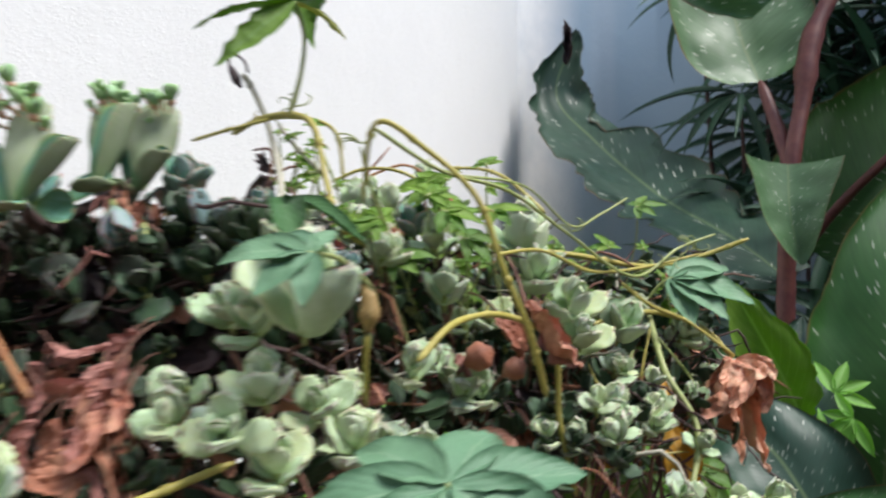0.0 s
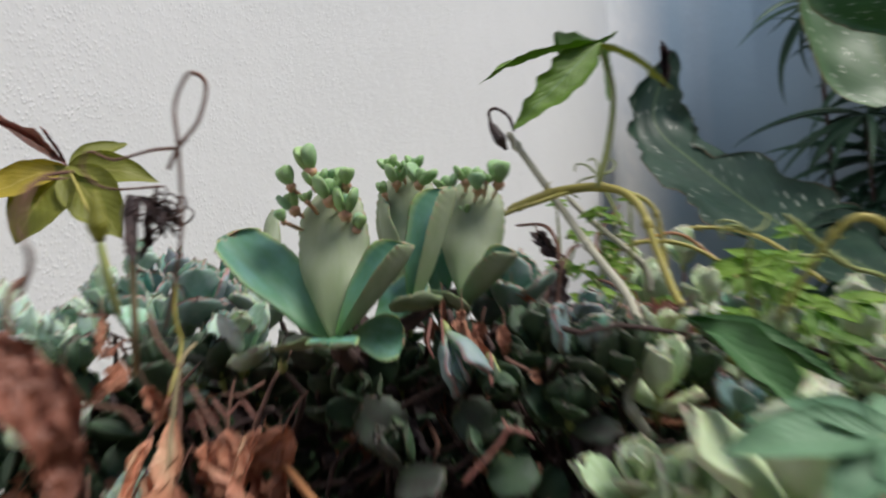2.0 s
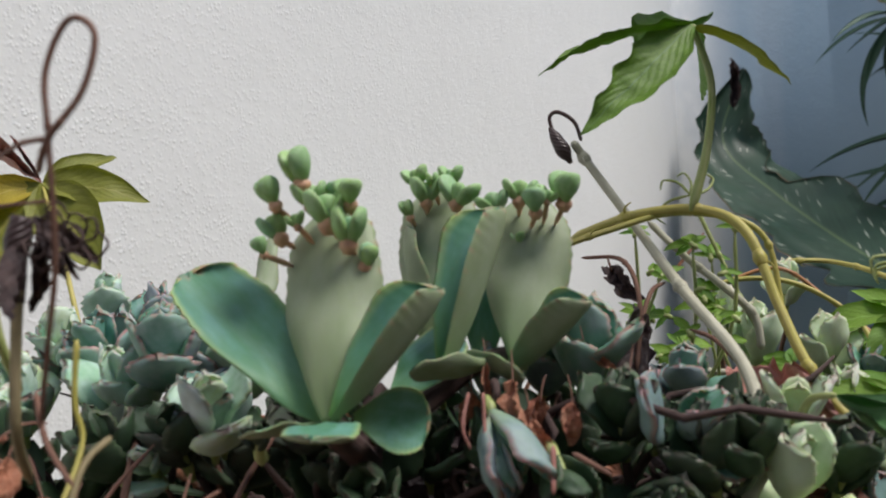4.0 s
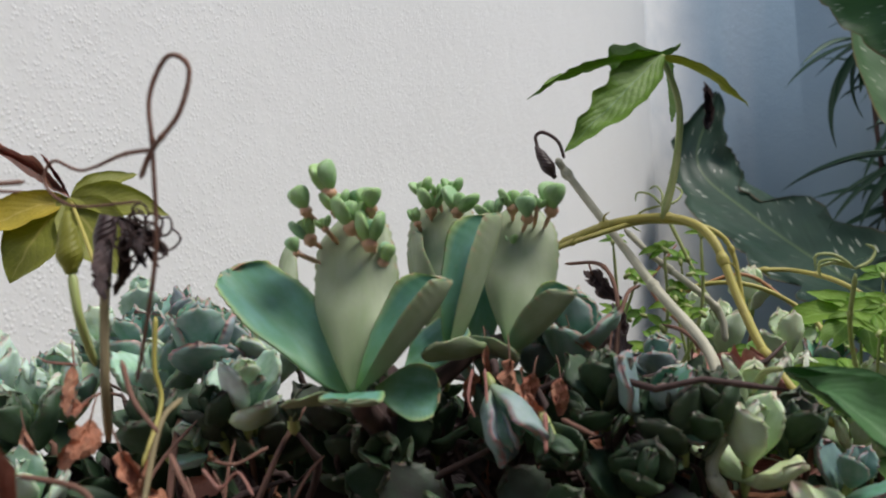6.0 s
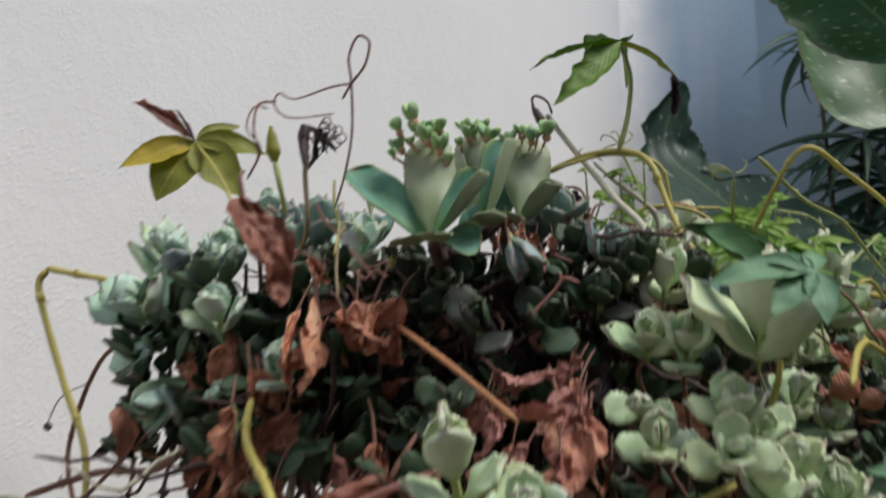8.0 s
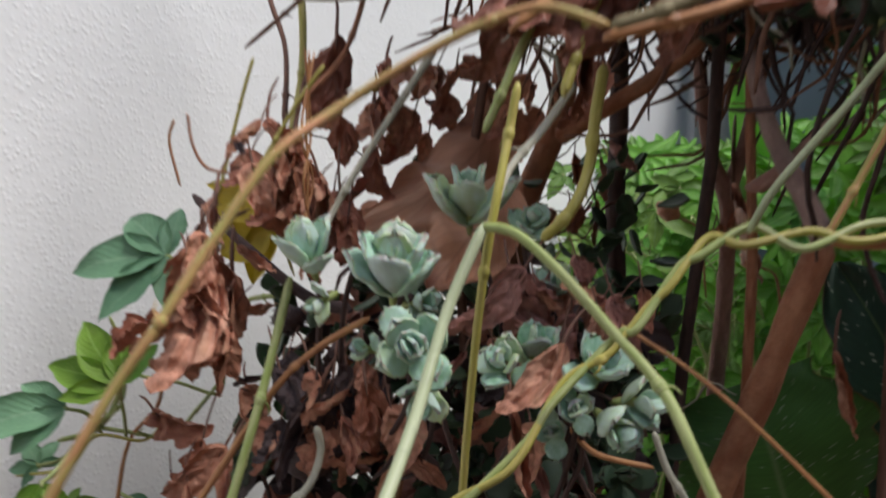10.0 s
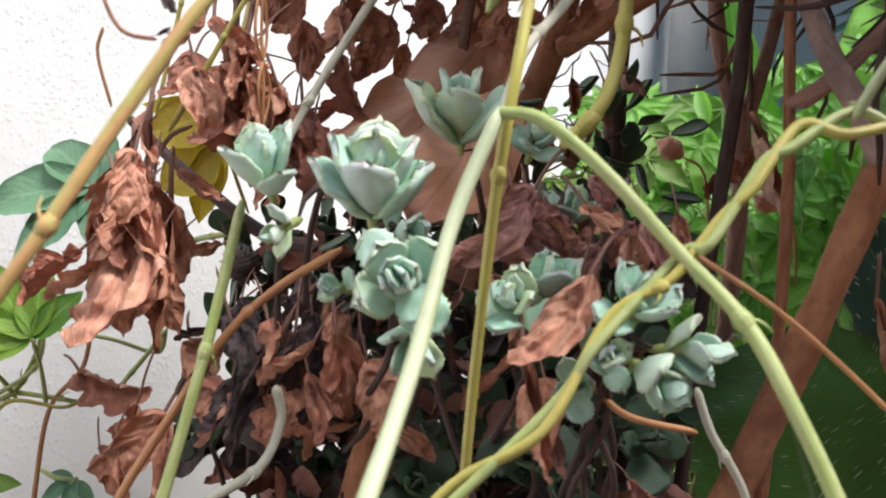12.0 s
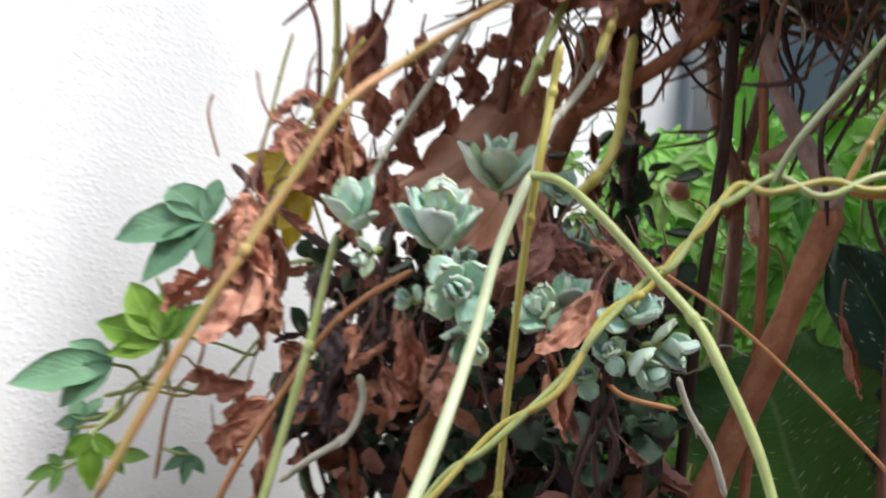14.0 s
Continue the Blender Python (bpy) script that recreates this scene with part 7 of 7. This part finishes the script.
drift(((-0.410, 0.560, 0.853), (-0.415, 0.550, 0.830), (-0.404, 0.565, 0.824), (-0.423, 0.550, 0.815), (-0.408, 0.560, 0.805), (-0.402, 0.580, 0.836)), 0.036, "red", 0.02)
drift(((-0.374, 0.580, 0.908), (-0.366, 0.585, 0.889), (-0.357, 0.590, 0.874), (-0.380, 0.575, 0.897), (-0.338, 0.600, 0.875)), 0.034, "red", 0.02)
drift(((-0.334, 0.660, 0.941), (-0.313, 0.660, 0.944), (-0.293, 0.660, 0.945), (-0.270, 0.660, 0.948), (-0.343, 0.620, 0.919), (-0.247, 0.630, 0.927), (-0.237, 0.620, 0.941), (-0.216, 0.620, 0.946)), 0.026, "red", 0.03)
drift(((-0.243, 0.520, 0.832), (-0.229, 0.510, 0.827), (-0.213, 0.510, 0.826), (-0.257, 0.510, 0.818), (-0.196, 0.530, 0.829), (-0.225, 0.540, 0.842)), 0.026, "pink", 0.02)
drift(((-0.310, 0.530, 0.785), (-0.325, 0.540, 0.792), (-0.305, 0.530, 0.763), (-0.236, 0.490, 0.788), (-0.346, 0.550, 0.780), (-0.422, 0.570, 0.732), (-0.403, 0.560, 0.721)), 0.028, "red", 0.02)
drift(((-0.108, 0.760, 0.862),), 0.024, "red", 0.02)
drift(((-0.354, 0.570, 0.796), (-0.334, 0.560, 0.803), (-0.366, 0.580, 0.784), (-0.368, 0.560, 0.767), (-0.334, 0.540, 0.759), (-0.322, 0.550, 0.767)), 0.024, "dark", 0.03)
drift(((-0.099, 0.530, 1.059), (-0.075, 0.530, 1.062), (-0.062, 0.510, 1.038), (-0.081, 0.500, 1.024), (-0.059, 0.500, 1.008), (-0.106, 0.520, 1.040)), 0.026, "pink", 0.01)
drift(((-0.250, 0.570, 1.061), (-0.255, 0.570, 1.036), (-0.274, 0.600, 1.089), (-0.228, 0.550, 1.019), (-0.212, 0.570, 1.043)), 0.028, "red", 0.01)
drift(((-0.189, 0.550, 1.096), (-0.167, 0.550, 1.100), (-0.206, 0.550, 1.084), (-0.240, 0.550, 1.027)), 0.026, "red", 0.01)
drift(((-0.105, 0.585, 1.146), (-0.088, 0.585, 1.144), (-0.215, 0.520, 1.137), (-0.198, 0.520, 1.126), (-0.072, 0.600, 1.146)), 0.014, "red", 0.01)
drift(((-0.205, 0.740, 0.911), (-0.207, 0.740, 0.880)), 0.030, "pink", 0.02)
# yellowing leaf behind them
t = thing("vine_leaf", (-0.386, 0.660, 0.824), "large yellow vine leaf with holes against the wall", "leaf", "hand-shaped vine leaves")
for tip, base, w in (((-0.439, 0.640, 0.866), (-0.395, 0.650, 0.875), 1.3), ((-0.430, 0.640, 0.838), (-0.398, 0.650, 0.856), 1.7), ((-0.410, 0.640, 0.819), (-0.398, 0.650, 0.862), 0.9), ((-0.440, 0.650, 0.881), (-0.400, 0.655, 0.872), 0.9)):
    part("leaflet", LEAFLET["yellow"][rng.randrange(3)], (), t, m=aim(base, tip, (0.1, -1, 0.3), (Vector(tip) - Vector(base)).length * w))
part("petiole", tube([(-0.386, 0.660, 0.824), (-0.398, 0.650, 0.865)], 0.001), VINE_YELLOW, t)

# ---- green leaves by the near wall ----
hand([(-0.451, 0.660, 0.810), (-0.453, 0.640, 0.832), (-0.459, 0.640, 0.836)], VINE_GREEN, (0.1, -0.75, 0.65), (-1, -0.3, 0.05), 0.0666, "teal", "bluish-green five-fingered vine leaf against the wall", 5, 190)
hand([(-0.467, 0.600, 0.734), (-0.464, 0.590, 0.753), (-0.463, 0.580, 0.770)], VINE_GREEN, (0.15, -0.9, 0.3), (-0.55, -0.1, 0.85), 0.0500, "lime", "light green vine leaf by the wall", 5, 150)
hand([(-0.481, 0.600, 0.736), (-0.485, 0.590, 0.750), (-0.495, 0.585, 0.754)], VINE_GREEN, (0.1, -0.8, 0.6), (-1, -0.1, -0.12), 0.0640, "teal", "bluish-green vine leaf with long narrow lobes by the wall", 3, 70)
hand([(-0.503, 0.610, 0.723), (-0.509, 0.600, 0.719), (-0.520, 0.600, 0.716)], VINE_GREEN, (0.1, -0.8, 0.6), (-0.3, -0.2, 0.6), 0.0230, "teal", "small bluish-green vine leaf by the wall", 5, 230)
hand([(-0.492, 0.590, 0.733), (-0.491, 0.570, 0.726), (-0.496, 0.560, 0.719)], VINE_GREEN, (0.2, -0.9, 0.3), (0.05, -0.1, -1), 0.0370, "lime", "pale green vine leaf hanging by the wall", 3, 90)
hand([(-0.476, 0.610, 0.699), (-0.463, 0.600, 0.699), (-0.454, 0.600, 0.698)], VINE_GREEN, (0.1, -0.8, 0.6), (-0.4, -0.2, -0.8), 0.0220, "teal", "small bluish-green vine leaf by the wall", 4, 150)
hand([(-0.509, 0.590, 0.701), (-0.513, 0.580, 0.697), (-0.523, 0.580, 0.692)], VINE_GREEN, (0.1, -0.8, 0.6), (-1, -0.2, -0.3), 0.0240, "green", "green vine leaf by the wall", 3, 100)
hand([(-0.511, 0.590, 0.700), (-0.500, 0.585, 0.699), (-0.492, 0.580, 0.700)], VINE_GREEN, (0.1, -0.8, 0.6), (0.8, -0.2, 0.4), 0.0200, "green", "green vine leaf by the wall", 3, 120)
vine([(-0.559, 0.600, 0.666), (-0.525, 0.590, 0.699), (-0.495, 0.590, 0.723), (-0.489, 0.590, 0.738), (-0.466, 0.590, 0.756), (-0.467, 0.600, 0.781)], 0.0012, 0.0011, VINE_GREEN, GREEN_VINE, 3)
vine([(-0.534, 0.600, 0.709), (-0.497, 0.590, 0.719), (-0.480, 0.590, 0.738), (-0.456, 0.600, 0.734), (-0.450, 0.620, 0.744)], 0.0010, 0.0010, VINE_YELLOW, GREEN_VINE, 3)
vine([(-0.508, 0.600, 0.731), (-0.483, 0.600, 0.740), (-0.469, 0.600, 0.766), (-0.465, 0.590, 0.789), (-0.467, 0.580, 0.807)], 0.0016, 0.0010, VINE_GREEN, GREEN_VINE, 2)
vine([(-0.483, 0.600, 0.740), (-0.463, 0.600, 0.738), (-0.445, 0.610, 0.734), (-0.436, 0.630, 0.746), (-0.422, 0.640, 0.766)], 0.0013, 0.0011, VINE_GREEN, GREEN_VINE, 2)
vine([(-0.472, 0.620, 0.767), (-0.448, 0.630, 0.761), (-0.428, 0.640, 0.753), (-0.423, 0.640, 0.765)], 0.0010, 0.0011, VINE_GREEN, GREEN_VINE, 2)
vine([(-0.413, 0.640, 0.804), (-0.408, 0.640, 0.811), (-0.392, 0.630, 0.815), (-0.378, 0.620, 0.818)], 0.0017, 0.0014, VINE_GREEN, GREEN_VINE, 1)

# ---- seeds ----
def spiny_seed(at, r, spikes, label, mat):
    at = Vector(at)
    t = thing("seed", at, label, "seed")
    part("body", bulge([at + Vector((0, 0, -r)), at, at + Vector((0, 0, r))], [r * 0.15, r * 0.8, r, r * 0.8, r * 0.15], 14, 0.05, 7, 12), mat, t)
    for i in range(spikes):
        z = 1 - 2 * (i + 0.5) / spikes
        a = i * 2.39996
        d = Vector((math.cos(a) * math.sqrt(1 - z * z), math.sin(a) * math.sqrt(1 - z * z), z))
        part("spike", tube([at + d * r * 0.8, at + d * r * 1.2], r * 0.09, r * 0.02, steps=2, sides=5), mat, t)
    return t


spiny_seed((-0.389, 0.660, 0.797), 0.0106, 60, "dark brown spiny seed head hanging by the wall", DRY_DARK)
spiny_seed((-0.351, 0.560, 0.742), 0.0141, 0, "dark purplish-brown dried seed pod in the bush", DRY_DARK)
for q, r in (((-0.138, 0.850, 0.865), 22), ((-0.084, 0.800, 0.831), 18)):
    t = thing("seed_pod", q, "small round orange-brown seed pod on a dry stalk", "seed pod")
    q = Vector(q)
    rr = r * 0.0004
    part("pod", bulge([q + Vector((rr, 0, -rr * 0.6)), q, q + Vector((-rr, 0, rr * 0.6))], [rr * 0.3, rr * 0.95, rr * 0.9, rr * 0.2], 12), DRY_TAN, t)
    part("stalk", tube([q + Vector((rr, 0, -rr * 0.6)), q + Vector((rr * 3, 0.01, -rr * 2)), q + Vector((rr * 4, 0.02, -rr * 8))], 0.001, 0.001, sides=6), VINE_ORANGE, t)
for q in ((-0.284, 0.560, 1.009), (-0.331, 0.640, 1.070), (-0.427, 0.700, 1.038)):
    t = thing("seed", q, "tiny dark dried seed on a thread-like stalk", "seed")
    q = Vector(q)
    part("body", bulge([q + Vector((0, 0, -0.003)), q, q + Vector((0, 0, 0.003))], [0.001, 0.003, 0.0028, 0.0008], 8, steps=8), DRY_DARK, t)
    part("stalk", tube([q + Vector((0, 0, 0.003)), q + Vector((0.004, 0.01, 0.02)), q + Vector((0.02, 0.02, 0.03))], 0.0005, 0.0005, sides=5), TWIG_DARK, t)

# ---- bright leaves in the clearing beyond ----
def leafy_vine(points, count, spread, size, color, label):
    t = thing("climber", points[0], label, "climbing plant", "climbers beyond the bush")
    part("stem", tube(points, 0.0025, 0.0015, steps=16, sides=6, wobble=0.01), VINE_GREEN, t)
    line = spline(points, count)
    for p in line[1:]:
        q = p + Vector((rnd(-1, 1), rnd(-1, 1), rnd(-0.6, 0.9))) * spread
        part("petiole", tube([p, p.lerp(q, 0.5) + Vector((0, 0, 0.01)), q], 0.001, 0.0008, steps=4, sides=5), VINE_GREEN, t)
        palmate(t, q, (rnd(-0.5, 0.5), -0.8, rnd(0.2, 0.9)), (rnd(-1, 1), -0.2, rnd(-0.8, 0.4)), size * rnd(0.7, 1.25), color, 5, 220)
    return t


FAR_LEAF = to_mesh("leaflet", blade(0.36, 0.008, lance, 6, 2, cup=0.16, bend=-0.3))
BRIGHT = "bright green climbing plant with hand-shaped leaves in the clearing"
for i in range(22):
    bx, by = rnd(-0.16, 0.26), rnd(0.98, 1.3)
    top = rnd(0.78, 0.88) if bx < 0.0 else rnd(0.84, 1.03) if bx < 0.20 else rnd(0.55, 0.78)
    leafy_vine([(bx, by, GROUND - 0.01), (bx + rnd(-0.03, 0.03), by, 0.45), (bx + rnd(-0.05, 0.05), by - 0.03, top - 0.12), (bx + rnd(-0.08, 0.08), by - 0.05, top)], 13, 0.06, 0.042, "bright" if i % 3 else "green", BRIGHT)
pieces = []
for i in range(760):
    q = Vector((rnd(-0.15, 0.55), rnd(1.15, 1.9), rnd(0.35, 1.0)))
    if q.x < 0.02 + (q.y - 1.3) * 0.22:
        q.z = min(q.z, 0.92 + (q.y - 1.3) * 0.05)
    f, u = Vector((rnd(-0.5, 0.5), -0.8, rnd(0.2, 0.9))).normalized(), Vector((rnd(-1, 1), -0.2, rnd(-0.8, 0.4)))
    u = (u - f * u.dot(f)).normalized()
    for a in (-1.5, -0.75, 0, 0.75, 1.5):
        way = u * math.cos(a) + u.cross(f) * math.sin(a)
        s = rnd(0.035, 0.055)
        pieces.append((FAR_LEAF, aim(q, q + way * s, f, s * 0.9), 1 if i % 3 else 0))
joined("far_foliage", pieces, (VINE_LEAF, BRIGHT_LEAF), "dense green hand-shaped leaves of climbers beyond the bush", "climbing plants")

# ---- small fresh leaves and shoots among the mound's top ----
for i in range(90):
    x = rnd(0.0, 0.26)
    z = rnd(1.07, 1.15)
    q = Vector((x, slope(x, 1.12) + rnd(-0.02, 0.14), z))
    hand([q + Vector((rnd(-0.02, 0.02), 0.03, -0.07)), q + Vector((rnd(-0.01, 0.01), 0.01, -0.03)), q], VINE_GREEN, (rnd(-0.8, 0.8), rnd(-0.9, -0.2), rnd(0.2, 1)), (rnd(-1, 1), -0.3, rnd(0.0, 0.9)), rnd(0.010, 0.018), "lime" if i % 4 else "green", "small bright green hand-shaped vine leaf", 5, 190, 0.0008)
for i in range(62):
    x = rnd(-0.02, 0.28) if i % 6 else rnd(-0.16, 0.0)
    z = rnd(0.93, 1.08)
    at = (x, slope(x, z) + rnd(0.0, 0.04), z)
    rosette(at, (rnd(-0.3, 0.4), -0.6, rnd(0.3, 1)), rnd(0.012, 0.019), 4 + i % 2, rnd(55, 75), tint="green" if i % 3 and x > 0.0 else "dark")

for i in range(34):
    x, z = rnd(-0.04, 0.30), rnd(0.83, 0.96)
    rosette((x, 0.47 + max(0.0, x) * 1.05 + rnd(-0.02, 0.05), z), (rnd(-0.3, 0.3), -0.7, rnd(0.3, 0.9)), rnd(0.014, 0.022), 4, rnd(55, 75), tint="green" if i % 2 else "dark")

# ---- the tangle inside the bush ----
def wall_side(p, gap):
    """Keeps a place clear of the wall."""
    p.x = max(p.x, WALL_FOOT.x + (p.y - WALL_FOOT.y) * 0.402 + gap)
    return p


def in_mound(near, far):
    x = rnd(-0.27, 0.30)
    z = rnd(0.97 if x > -0.16 else 1.0, 1.125)
    return wall_side(Vector((x, slope(x, z) + rnd(near, far), z)), 0.04)


def below_mound():
    y = rnd(0.66, 0.82)
    return wall_side(Vector((rnd(-0.37, -0.16), y, rnd(0.58, 0.90 if rng.random() < 0.4 else 0.80))), 0.10)


def under_shoot():
    """The dark hollow beneath the tall shoot."""
    x = rnd(-0.20, -0.03)
    return wall_side(Vector((x, rnd(0.60, 0.80), rnd(1.02, 1.135))), 0.04)


def low_hollow():
    """The dark hollow behind the lower shoots."""
    return wall_side(Vector((rnd(-0.40, -0.17), rnd(0.60, 0.74), rnd(0.64, 0.82))), 0.05)


def left_rim():
    """Behind the outer rim of the mound."""
    return wall_side(Vector((rnd(-0.33, -0.18), rnd(0.60, 0.72), rnd(1.02, 1.115))), 0.05)


pieces, mats = [], (TWIG, TWIG_DARK, VINE_GREY, BRANCH)
TWIGS = [to_mesh("twig", tube([(0, 0, 0), (rnd(-0.15, 0.15), 0.35, rnd(-0.12, 0.12)), (rnd(-0.2, 0.2), 0.7, rnd(-0.12, 0.12)), (0, 1, 0)], 0.014, 0.009, steps=9, sides=5, wobble=0.04, knots=1, seed=i)) for i in range(6)]
for i in range(1500):
    a = in_mound(0.03, 0.26) if i < 900 else under_shoot() if i < 1150 else below_mound()
    b = a + Vector((rnd(-1, 1), rnd(-0.5, 0.5), rnd(-1.3, 0.4))).normalized() * (rnd(0.04, 0.12) if i < 1150 else rnd(0.02, 0.06))
    # twigs under the tall shoot are all dark, colouring in the hollow's shade
    pieces.append((TWIGS[i % 6], aim(a, b, (0.3, -1, 0.2)), (0, 1, 1, 3, 0, 2)[i % 6] if i % 4 and not 900 <= i < 1150 else 1))
joined("dead_twigs", pieces, mats, "tangle of thin brown dead twigs inside the bush", "twigs")
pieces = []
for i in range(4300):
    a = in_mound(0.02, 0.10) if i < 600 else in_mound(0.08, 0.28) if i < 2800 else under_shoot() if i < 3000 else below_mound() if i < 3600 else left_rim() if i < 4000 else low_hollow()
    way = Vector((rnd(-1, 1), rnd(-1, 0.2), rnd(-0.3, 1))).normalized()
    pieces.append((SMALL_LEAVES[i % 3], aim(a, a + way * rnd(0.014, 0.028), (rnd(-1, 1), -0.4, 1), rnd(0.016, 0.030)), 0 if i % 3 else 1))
joined("inner_leaves", pieces, (SHADED_LEAF, SHADED_LEAF), "small dark green succulent leaves deep in the bush, coloured for its shade", "succulent leaves")
pieces = []
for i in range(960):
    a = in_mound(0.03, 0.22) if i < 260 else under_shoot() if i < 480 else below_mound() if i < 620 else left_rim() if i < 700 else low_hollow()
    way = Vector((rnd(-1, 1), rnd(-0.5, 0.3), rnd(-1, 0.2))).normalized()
    # litter under the tall shoot is mostly dark, to imitate shade there
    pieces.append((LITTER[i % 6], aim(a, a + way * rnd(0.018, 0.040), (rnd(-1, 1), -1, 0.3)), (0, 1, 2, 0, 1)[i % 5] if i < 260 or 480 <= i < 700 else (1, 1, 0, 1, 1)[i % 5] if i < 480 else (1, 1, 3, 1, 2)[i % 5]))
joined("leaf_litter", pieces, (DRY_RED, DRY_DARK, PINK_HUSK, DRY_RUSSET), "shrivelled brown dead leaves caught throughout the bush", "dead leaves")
for i in range(5):
    x = -0.26 + i * 0.13
    y = slope(x, 1.0) + rnd(0.11, 0.17)
    branch([(x * 0.8 + 0.02, y + 0.05, GROUND - 0.01), (x * 0.9, y + 0.05, 0.5), (x + rnd(-0.03, 0.03), y + 0.02, 0.8), (x, y, 1.02)], 0.0045, 0.0025, BRANCH if i % 2 else TWIG, "bare woody stem carrying the mound")
